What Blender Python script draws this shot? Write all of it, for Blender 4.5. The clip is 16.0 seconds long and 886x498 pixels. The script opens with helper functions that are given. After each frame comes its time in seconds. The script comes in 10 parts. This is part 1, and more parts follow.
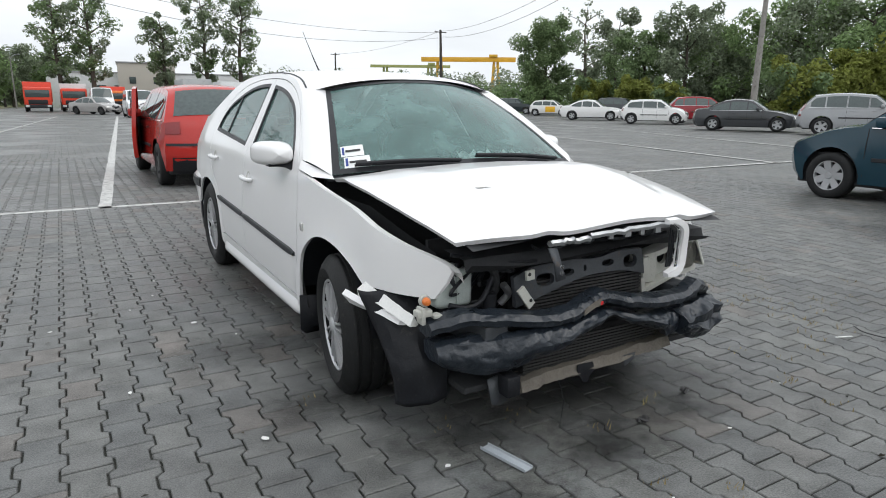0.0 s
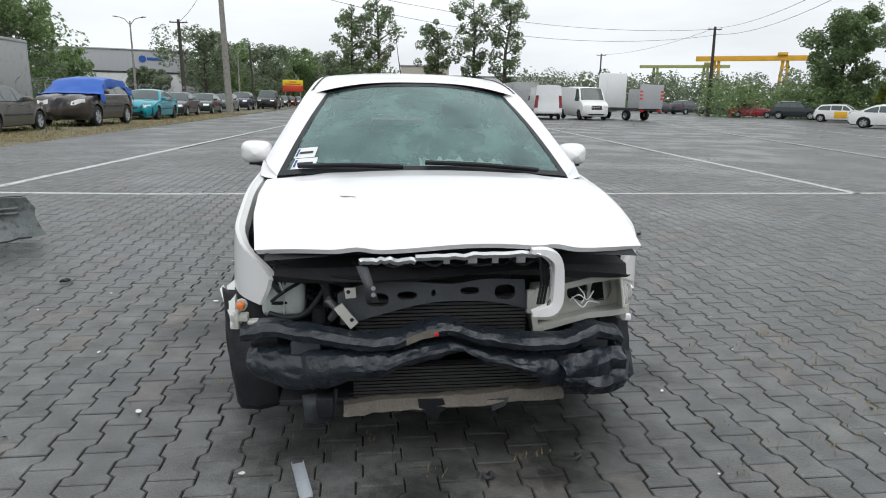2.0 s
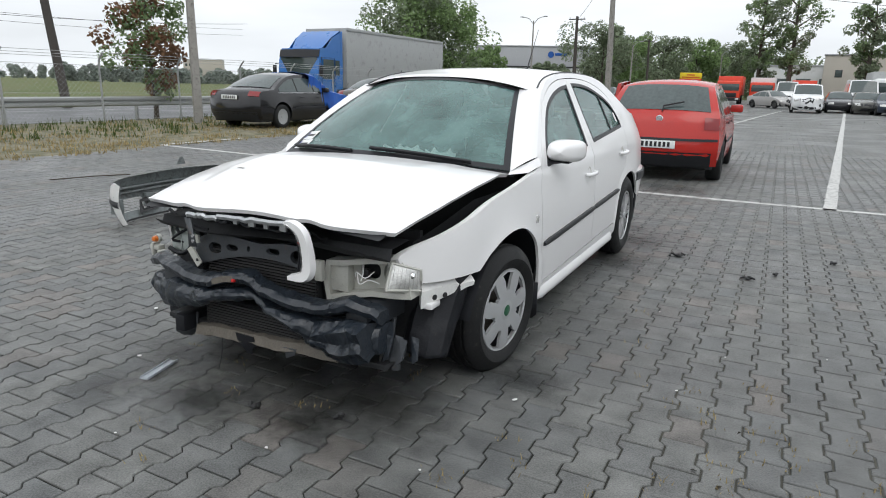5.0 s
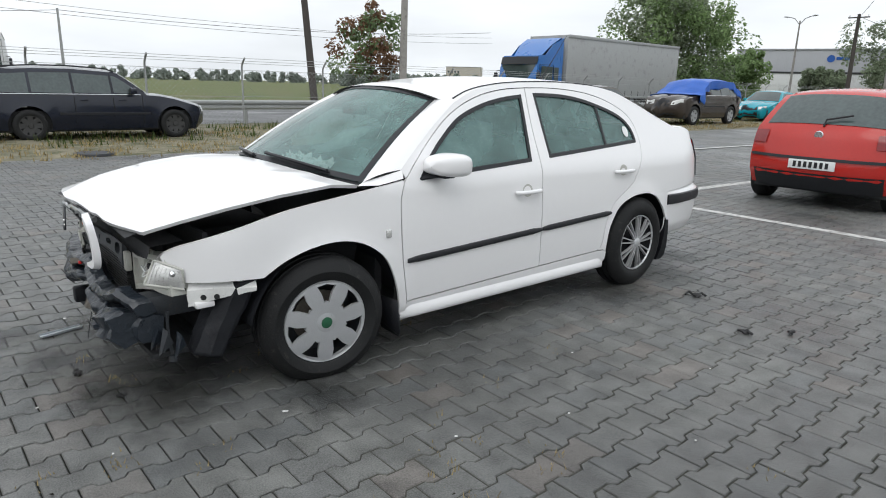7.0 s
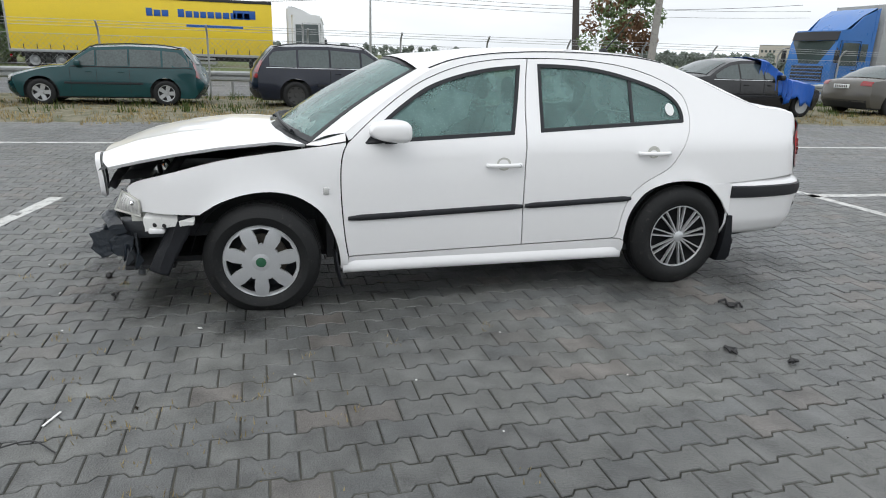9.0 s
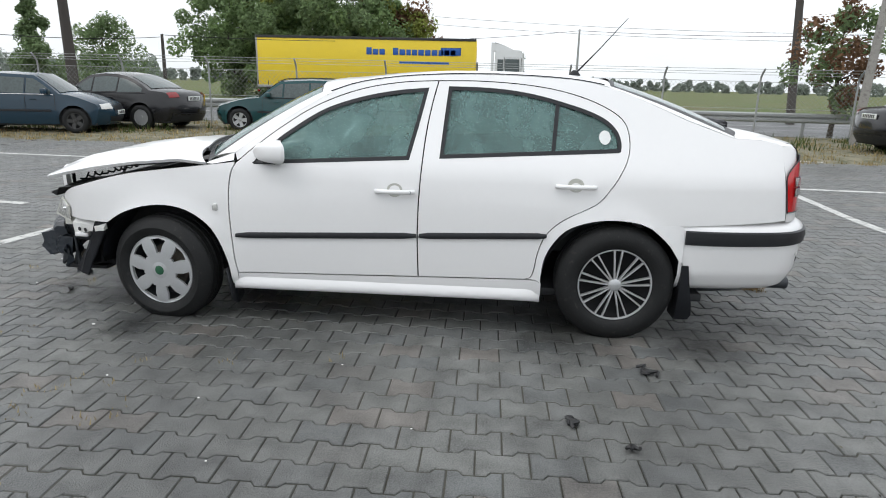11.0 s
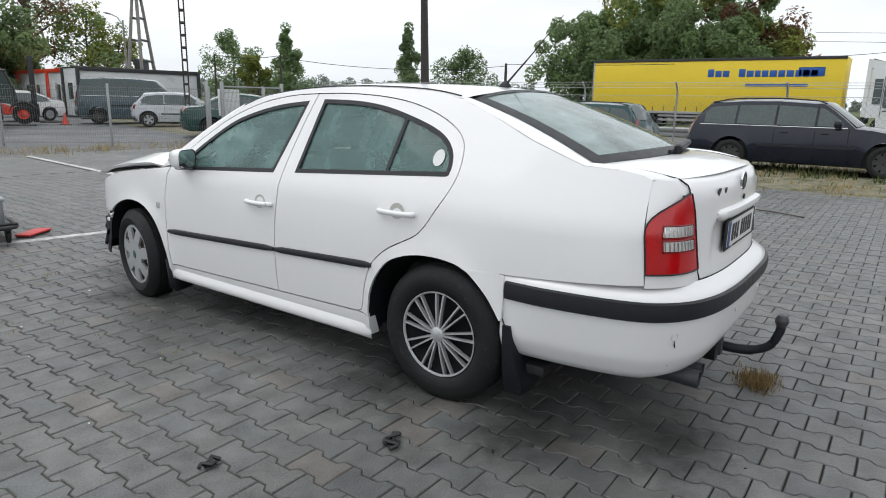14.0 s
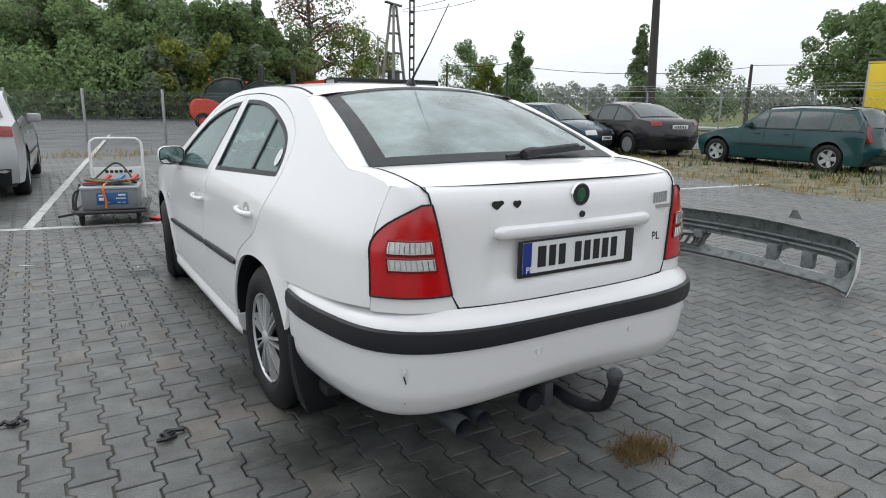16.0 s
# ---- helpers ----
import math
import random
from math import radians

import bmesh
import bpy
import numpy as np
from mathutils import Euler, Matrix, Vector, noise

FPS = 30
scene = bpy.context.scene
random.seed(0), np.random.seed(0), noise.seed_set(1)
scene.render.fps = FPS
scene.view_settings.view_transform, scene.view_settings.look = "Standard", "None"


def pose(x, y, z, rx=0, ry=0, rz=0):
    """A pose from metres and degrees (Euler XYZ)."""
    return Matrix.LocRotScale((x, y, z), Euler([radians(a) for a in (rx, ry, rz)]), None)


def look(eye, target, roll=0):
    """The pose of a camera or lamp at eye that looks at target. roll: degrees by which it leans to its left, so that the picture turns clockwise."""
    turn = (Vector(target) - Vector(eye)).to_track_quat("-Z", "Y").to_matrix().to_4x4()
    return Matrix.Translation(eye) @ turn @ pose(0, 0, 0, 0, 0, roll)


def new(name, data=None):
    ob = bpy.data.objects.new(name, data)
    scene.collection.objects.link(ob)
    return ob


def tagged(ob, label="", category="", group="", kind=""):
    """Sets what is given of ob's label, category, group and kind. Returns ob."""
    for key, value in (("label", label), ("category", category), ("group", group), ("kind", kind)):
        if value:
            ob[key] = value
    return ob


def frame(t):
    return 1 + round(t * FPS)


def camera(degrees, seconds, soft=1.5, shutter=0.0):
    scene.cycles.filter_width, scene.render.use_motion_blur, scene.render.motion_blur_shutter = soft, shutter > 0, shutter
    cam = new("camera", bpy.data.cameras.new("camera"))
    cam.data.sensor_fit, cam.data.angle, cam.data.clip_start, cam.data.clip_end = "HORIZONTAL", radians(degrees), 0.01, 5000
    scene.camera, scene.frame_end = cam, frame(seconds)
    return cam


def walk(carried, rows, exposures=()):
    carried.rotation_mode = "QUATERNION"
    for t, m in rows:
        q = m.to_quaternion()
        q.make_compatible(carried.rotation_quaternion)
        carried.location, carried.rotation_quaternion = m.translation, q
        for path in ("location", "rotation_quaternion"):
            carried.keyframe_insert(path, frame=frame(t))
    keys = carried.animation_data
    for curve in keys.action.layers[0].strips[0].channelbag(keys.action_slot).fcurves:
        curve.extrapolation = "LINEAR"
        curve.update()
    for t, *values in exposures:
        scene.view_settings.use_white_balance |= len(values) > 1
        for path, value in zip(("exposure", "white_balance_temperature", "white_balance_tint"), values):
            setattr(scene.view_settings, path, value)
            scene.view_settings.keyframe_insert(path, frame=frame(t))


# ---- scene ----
# camera: seconds, eye, a point it looks at, roll in degrees
PATH = [
    (0, (-1.73, -3.717, 1.214), (-0.743, -2.037, 0.766), 0.4),
    (0.5, (-1.405, -3.77, 1.227), (-0.563, -2.013, 0.776), 0.4),
    (1, (-1.02, -3.923, 1.216), (-0.37, -2.087, 0.765), 0.6),
    (1.5, (-0.641, -4.006, 1.226), (-0.188, -2.112, 0.774), 0.8),
    (2, (-0.308, -4.037, 1.245), (-0.059, -2.105, 0.791), 1.0),
    (2.5, (0.032, -4.203, 1.274), (-0.013, -2.256, 0.818), 1.5),
    (3, (0.425, -4.286, 1.272), (0.129, -2.366, 0.797), 1.2),
    (3.5, (0.82, -4.328, 1.27), (0.34, -2.448, 0.786), 1.4),
    (4, (1.186, -4.315, 1.28), (0.557, -2.48, 0.794), 1.5),
    (4.2, (1.305, -4.254, 1.266), (0.634, -2.434, 0.778), 1.5),
    (6.3, (2.809, -3.148, 1.33), (1.509, -1.711, 0.836), 1.5),
    (6.5, (2.948, -3.006, 1.326), (1.59, -1.622, 0.834), 1.7),
    (7, (3.247, -2.671, 1.348), (1.787, -1.398, 0.852), 1.6),
    (7.5, (3.623, -2.388, 1.347), (2.062, -1.246, 0.835), 1.5),
    (8, (3.848, -2.022, 1.339), (2.186, -1.043, 0.811), 1.5),
    (8.2, (3.928, -1.862, 1.357), (2.221, -0.972, 0.815), 1.6),
    (10.3, (4.237, -0.082, 1.314), (2.319, -0.046, 0.75), 1.6),
    (10.5, (4.192, 0.104, 1.343), (2.27, 0.087, 0.788), 1.5),
    (11, (4.153, 0.557, 1.327), (2.22, 0.429, 0.828), 1.4),
    (11.5, (4.032, 0.971, 1.323), (2.113, 0.666, 0.846), 1.5),
    (12, (3.876, 1.357, 1.339), (1.989, 0.891, 0.87), 1.4),
    (12.5, (3.744, 1.768, 1.347), (1.913, 1.109, 0.889), 1.4),
    (13, (3.496, 2.152, 1.352), (1.736, 1.317, 0.898), 1.3),
    (13.5, (3.291, 2.534, 1.331), (1.601, 1.563, 0.882), 1.3),
    (14, (2.996, 2.847, 1.317), (1.414, 1.709, 0.868), 1.2),
    (14.5, (2.653, 3.13, 1.327), (1.173, 1.861, 0.881), 1.2),
    (15, (2.332, 3.424, 1.334), (0.983, 2.016, 0.891), 1.1),
    (15.5, (1.94, 3.65, 1.333), (0.738, 2.114, 0.89), 1.0),
    (16, (1.579, 3.894, 1.311), (0.538, 2.245, 0.868), 0.9),
]
cam = camera(69.35, 16.0, soft=1.0)
walk(cam, [(t, look(eye, target, roll)) for t, eye, target, roll in PATH], [(0.0, 0.22), (2.0, 0.12), (4.0, 0.19), (7.0, 0.18), (10.5, 0.31), (11.5, 0.29), (12.5, 0.20), (14.0, 0.15), (16.0, 0.15)])

# ---------- world and light: a bright overcast sky ----------
world = bpy.data.worlds.new("overcast_sky")
scene.world = world
world.use_nodes = True
wn, wl = world.node_tree.nodes, world.node_tree.links
wn.clear()
w_out = wn.new("ShaderNodeOutputWorld")
w_bg = wn.new("ShaderNodeBackground")
w_sky = wn.new("ShaderNodeTexSky")
w_sky.sky_type = "NISHITA"
w_sky.sun_disc = False
w_sky.sun_elevation = radians(48)
w_sky.sun_rotation = radians(200)
w_sky.dust_density = 6.0
w_tc = wn.new("ShaderNodeTexCoord")
w_sep = wn.new("ShaderNodeSeparateXYZ")
wl.new(w_tc.outputs["Generated"], w_sep.inputs[0])
w_ramp = wn.new("ShaderNodeValToRGB")
w_ramp.color_ramp.elements[0].position = 0.0
w_ramp.color_ramp.elements[0].color = (8.95, 9.4, 9.85, 1)
w_ramp.color_ramp.elements[1].position = 1.0
w_ramp.color_ramp.elements[1].color = (13.1, 13.7, 14.4, 1)
w_el = w_ramp.color_ramp.elements.new(0.22)
w_el.color = (10.25, 10.75, 11.25, 1)
wl.new(w_sep.outputs["Z"], w_ramp.inputs[0])
w_noise = wn.new("ShaderNodeTexNoise")
w_noise.inputs["Scale"].default_value = 2.6
w_noise.inputs["Detail"].default_value = 5
w_map = wn.new("ShaderNodeMapping")
w_map.inputs["Scale"].default_value = (1, 1, 4.5)
wl.new(w_tc.outputs["Generated"], w_map.inputs[0])
wl.new(w_map.outputs[0], w_noise.inputs["Vector"])
w_cl = wn.new("ShaderNodeMapRange")
w_cl.inputs["From Min"].default_value, w_cl.inputs["From Max"].default_value = 0.3, 0.7
w_cl.inputs["To Min"].default_value, w_cl.inputs["To Max"].default_value = 0.86, 1.08
wl.new(w_noise.outputs["Fac"], w_cl.inputs["Value"])
w_mul = wn.new("ShaderNodeVectorMath")
w_mul.operation = "SCALE"
wl.new(w_ramp.outputs[0], w_mul.inputs[0])
wl.new(w_cl.outputs[0], w_mul.inputs["Scale"])
w_hs = wn.new("ShaderNodeHueSaturation")
w_hs.inputs["Saturation"].default_value = 0.25
wl.new(w_sky.outputs[0], w_hs.inputs["Color"])
w_mix = wn.new("ShaderNodeMix")
w_mix.data_type = "RGBA"
w_mix.inputs[0].default_value = 0.9
wl.new(w_hs.outputs[0], w_mix.inputs[6])
wl.new(w_mul.outputs[0], w_mix.inputs[7])
wl.new(w_mix.outputs[2], w_bg.inputs["Color"])
w_bg.inputs["Strength"].default_value = 0.1
wl.new(w_bg.outputs[0], w_out.inputs["Surface"])

sun_data = bpy.data.lights.new("sun_behind_cloud", "SUN")
sun_data.energy = 0.5
sun_data.angle = radians(35)
sun_data.color = (1.0, 0.97, 0.93)
sun = new("sun_behind_cloud", sun_data)
sun.matrix_world = look((6, -8, 14), (0, 0, 0))


# ---------- small geometry kit ----------
from mathutils.geometry import delaunay_2d_cdt

GOLD = math.pi * (3 - math.sqrt(5))


def mesh(name, V, Fc, smooth=True):
    me = bpy.data.meshes.new(name)
    me.from_pydata([tuple(v) for v in V], [], [tuple(f) for f in Fc])
    if smooth:
        me.polygons.foreach_set("use_smooth", [True] * len(me.polygons))
    me.update()
    return me


def sharp(me, degrees=38):
    me.set_sharp_from_angle(angle=radians(degrees))
    return me


def part(name, geo, material, parent=None, label="", smooth=True, edge=38, m=None):
    """One mesh object out of (verts, faces) or a bmesh, under a thing or part."""
    if isinstance(geo, tuple):
        me = mesh(name, geo[0], geo[1], smooth)
    else:
        me = bpy.data.meshes.new(name)
        geo.to_mesh(me)
        geo.free()
        if smooth:
            me.polygons.foreach_set("use_smooth", [True] * len(me.polygons))
    if smooth and edge:
        sharp(me, edge)
    me.materials.append(material)
    ob = new(name, me)
    if parent is not None:
        ob.parent = parent
    if m is not None:
        ob.matrix_basis = m
    if label:
        ob["label"] = label
    return ob


def thing(name, label, category, m=None, group="", kind=""):
    e = new(name)
    e.empty_display_size = 0.2
    if m is not None:
        e.matrix_basis = m
    return tagged(e, label, category, group, kind)


def join(*geos):
    V, Fc = [], []
    for v, f in geos:
        n = len(V)
        V += [tuple(p) for p in v]
        Fc += [tuple(i + n for i in q) for q in f]
    return V, Fc


def moved(geo, m):
    return [tuple(m @ Vector(v)) for v in geo[0]], geo[1]


def mirrored(geo):
    return [(-v[0], v[1], v[2]) for v in geo[0]], [tuple(reversed(f)) for f in geo[1]]


def box(x0, x1, y0, y1, z0, z1, bev=0.0, seg=2):
    bm = bmesh.new()
    bmesh.ops.create_cube(bm, size=1, matrix=Matrix.Translation(((x0 + x1) / 2, (y0 + y1) / 2, (z0 + z1) / 2)) @ Matrix.Diagonal((x1 - x0, y1 - y0, z1 - z0, 1)))
    if bev:
        bmesh.ops.bevel(bm, geom=bm.edges[:], offset=bev, segments=seg, profile=0.5, affect="EDGES")
    geo = ([tuple(v.co) for v in bm.verts], [tuple(v.index for v in f.verts) for f in bm.faces])
    bm.free()
    return geo


def loft(rings, closed=False, caps=False):
    n = len(rings[0])
    V = [tuple(p) for r in rings for p in r]
    Fc = []
    for i in range(len(rings) - 1):
        for j in range(n if closed else n - 1):
            k = (j + 1) % n
            Fc.append((i * n + j, i * n + k, (i + 1) * n + k, (i + 1) * n + j))
    if caps:
        Fc.append(tuple(reversed(range(n))))
        Fc.append(tuple((len(rings) - 1) * n + j for j in range(n)))
    return V, Fc


def lathe(profile, n=32, axis="x", caps=False):
    """profile: (radius, height along the axis)."""
    rings = []
    for r, h in profile:
        ring = []
        for k in range(n):
            a = 2 * math.pi * k / n
            c, s = r * math.cos(a), r * math.sin(a)
            ring.append({"x": (h, c, s), "y": (c, h, s), "z": (c, s, h)}[axis])
        rings.append(ring)
    return loft(rings, True, caps)


def tube(points, radius, n=8, caps=True):
    pts = [Vector(p) for p in points]
    radii = radius if isinstance(radius, (list, tuple)) else [radius] * len(pts)
    rings = []
    up = Vector((0.13, 0.21, 0.97))
    for i, p in enumerate(pts):
        d = (pts[min(i + 1, len(pts) - 1)] - pts[max(i - 1, 0)]).normalized()
        if abs(d.dot(up)) > 0.97:
            up = Vector((0.95, 0.2, 0.1))
        a = d.cross(up).normalized()
        b = d.cross(a)
        rings.append([p + (a * math.cos(2 * math.pi * k / n) + b * math.sin(2 * math.pi * k / n)) * radii[i] for k in range(n)])
    return loft(rings, True, caps)


def curve(points, n=6, closed=False):
    """Catmull-Rom through the points, n steps a span."""
    P = [np.array(p, float) for p in points]
    out = []
    m = len(P)
    for i in range(m if closed else m - 1):
        p0, p1, p2, p3 = (P[(i - 1) % m] if closed or i > 0 else P[0] * 2 - P[1]), P[i], P[(i + 1) % m], (P[(i + 2) % m] if closed or i + 2 < m else P[-1] * 2 - P[-2])
        for k in range(n):
            t = k / n
            out.append(0.5 * (2 * p1 + (p2 - p0) * t + (2 * p0 - 5 * p1 + 4 * p2 - p3) * t * t + (3 * p1 - p0 - 3 * p2 + p3) * t ** 3))
    if not closed:
        out.append(P[-1])
    return [tuple(float(c) for c in p) for p in out]


def inside(x, y, poly):
    px, py = np.array([p[0] for p in poly]), np.array([p[1] for p in poly])
    qx, qy = np.roll(px, -1), np.roll(py, -1)
    c = ((py > y) != (qy > y)) & (x < (qx - px) * (y - py) / np.where(qy == py, 1e-12, qy - py) + px)
    return bool(c.sum() % 2)


def dense(poly, step):
    out = []
    for i, p in enumerate(poly):
        q = poly[(i + 1) % len(poly)]
        n = max(1, int(math.hypot(q[0] - p[0], q[1] - p[1]) / step + 0.5))
        out += [(p[0] + (q[0] - p[0]) * k / n, p[1] + (q[1] - p[1]) * k / n) for k in range(n)]
    return out


def sheet(outline, f, step=0.05, holes=(), inward=None, depth=0.012, flip=False):
    """A curved panel: a flat outline with holes, filled with triangles and carried by f(u, v) into space; its rim turned inward."""
    loops = [dense(outline, step)] + [dense(h, step) for h in holes]
    pts, edges = [], []
    for lp in loops:
        n = len(pts)
        pts += lp
        edges += [(n + i, n + (i + 1) % len(lp)) for i in range(len(lp))]
    us, vs = [p[0] for p in outline], [p[1] for p in outline]
    lpts = np.array(pts)
    u = min(us) + step / 2
    while u < max(us):
        v = min(vs) + step / 2
        while v < max(vs):
            if inside(u, v, outline) and not any(inside(u, v, h) for h in holes):
                if ((lpts - (u, v)) ** 2).sum(1).min() > (0.45 * step) ** 2:
                    pts.append((u, v))
            v += step
        u += step
    ov, oe, of = delaunay_2d_cdt([Vector(p) for p in pts], edges, [], 0, 1e-6)[:3]
    keep = []
    for t in of:
        cx, cy = sum(ov[i][0] for i in t) / 3, sum(ov[i][1] for i in t) / 3
        if inside(cx, cy, outline) and not any(inside(cx, cy, h) for h in holes):
            keep.append(tuple(t))
    V = [Vector(f(p[0], p[1])) for p in ov]
    Fc = [tuple(reversed(t)) if flip else t for t in keep]
    if inward is not None:
        count = {}
        for t in Fc:
            for i in range(3):
                e = (t[i], t[(i + 1) % 3])
                count[e] = count.get(e, 0) + 1
        rim = {}
        extra = []
        for a, b in list(count):
            if (b, a) not in count:
                for k in (a, b):
                    if k not in rim:
                        rim[k] = len(V) + len(extra)
                        extra.append(V[k] + Vector(inward) * depth)
                Fc.append((b, a, rim[a], rim[b]))
        V = V + extra
    return [tuple(v) for v in V], Fc


def table(xs, ys, sigma):
    """A smooth function through a few values."""
    g = np.linspace(xs[0] - 0.3, xs[-1] + 0.3, 600)
    v = np.interp(g, xs, ys)
    d = g[1] - g[0]
    k = np.arange(-int(3 * sigma / d) - 1, int(3 * sigma / d) + 2) * d
    w = np.exp(-0.5 * (k / sigma) ** 2)
    v = np.convolve(np.pad(v, len(k) // 2, mode="edge"), w / w.sum(), mode="valid")[: len(g)]
    return lambda t: float(np.interp(t, g, v))


# ---------- materials ----------
def mat(name, base, rough=0.5, metal=0.0, var=0.12, scale=6.0, bump=0.0, bscale=80.0, coat=0.0, rand=0.0, dirt=None, dirt_at=0.62, spec=0.5, rvar=0.15, emit=0.0, island=False, coords="Object"):
    m = bpy.data.materials.new(name)
    m.use_nodes = True
    nt = m.node_tree
    n, l = nt.nodes, nt.links
    b = n["Principled BSDF"]
    tc = n.new("ShaderNodeTexCoord")
    b.inputs["Metallic"].default_value = metal
    b.inputs["Specular IOR Level"].default_value = spec
    if coat:
        b.inputs["Coat Weight"].default_value = coat
        b.inputs["Coat Roughness"].default_value = 0.06
    n1 = n.new("ShaderNodeTexNoise")
    n1.inputs["Scale"].default_value = scale
    n1.inputs["Detail"].default_value = 6
    n1.inputs["Roughness"].default_value = 0.6
    l.new(tc.outputs[coords], n1.inputs["Vector"])
    n2 = n.new("ShaderNodeTexNoise")
    n2.inputs["Scale"].default_value = scale * 14
    n2.inputs["Detail"].default_value = 3
    l.new(tc.outputs[coords], n2.inputs["Vector"])
    add = n.new("ShaderNodeMath")
    add.operation = "ADD"
    l.new(n1.outputs["Fac"], add.inputs[0])
    l.new(n2.outputs["Fac"], add.inputs[1])
    mr = n.new("ShaderNodeMapRange")
    mr.inputs["From Min"].default_value, mr.inputs["From Max"].default_value = 0.6, 1.4
    mr.inputs["To Min"].default_value, mr.inputs["To Max"].default_value = 1 - var, 1 + var
    l.new(add.outputs[0], mr.inputs["Value"])
    val = mr.outputs[0]
    if rand or island:
        if island:
            src = n.new("ShaderNodeNewGeometry").outputs["Random Per Island"]
        else:
            src = n.new("ShaderNodeObjectInfo").outputs["Random"]
        rr = n.new("ShaderNodeMapRange")
        rr.inputs["To Min"].default_value, rr.inputs["To Max"].default_value = 1 - rand, 1 + rand
        l.new(src, rr.inputs["Value"])
        mm = n.new("ShaderNodeMath")
        mm.operation = "MULTIPLY"
        l.new(val, mm.inputs[0])
        l.new(rr.outputs[0], mm.inputs[1])
        val = mm.outputs[0]
    sc = n.new("ShaderNodeVectorMath")
    sc.operation = "SCALE"
    sc.inputs[0].default_value = base
    l.new(val, sc.inputs["Scale"])
    col = sc.outputs[0]
    if dirt is not None:
        n3 = n.new("ShaderNodeTexNoise")
        n3.inputs["Scale"].default_value = scale * 2.3
        n3.inputs["Detail"].default_value = 8
        n3.inputs["Roughness"].default_value = 0.7
        l.new(tc.outputs[coords], n3.inputs["Vector"])
        dr = n.new("ShaderNodeMapRange")
        dr.inputs["From Min"].default_value, dr.inputs["From Max"].default_value = dirt_at - 0.06, dirt_at + 0.1
        l.new(n3.outputs["Fac"], dr.inputs["Value"])
        mx = n.new("ShaderNodeMix")
        mx.data_type = "RGBA"
        l.new(dr.outputs[0], mx.inputs[0])
        l.new(col, mx.inputs[6])
        mx.inputs[7].default_value = (*dirt, 1)
        col = mx.outputs[2]
    l.new(col, b.inputs["Base Color"])
    r2 = n.new("ShaderNodeMapRange")
    r2.inputs["From Min"].default_value, r2.inputs["From Max"].default_value = 0.3, 0.7
    r2.inputs["To Min"].default_value, r2.inputs["To Max"].default_value = max(0.02, rough * (1 - rvar)), min(1, rough * (1 + rvar))
    l.new(n1.outputs["Fac"], r2.inputs["Value"])
    l.new(r2.outputs[0], b.inputs["Roughness"])
    if bump:
        nb = n.new("ShaderNodeTexNoise")
        nb.inputs["Scale"].default_value = bscale
        nb.inputs["Detail"].default_value = 4
        l.new(tc.outputs[coords], nb.inputs["Vector"])
        bp = n.new("ShaderNodeBump")
        bp.inputs["Strength"].default_value = bump
        bp.inputs["Distance"].default_value = 0.02
        l.new(nb.outputs["Fac"], bp.inputs["Height"])
        l.new(bp.outputs[0], b.inputs["Normal"])
    if emit:
        b.inputs["Emission Strength"].default_value = emit
    return m


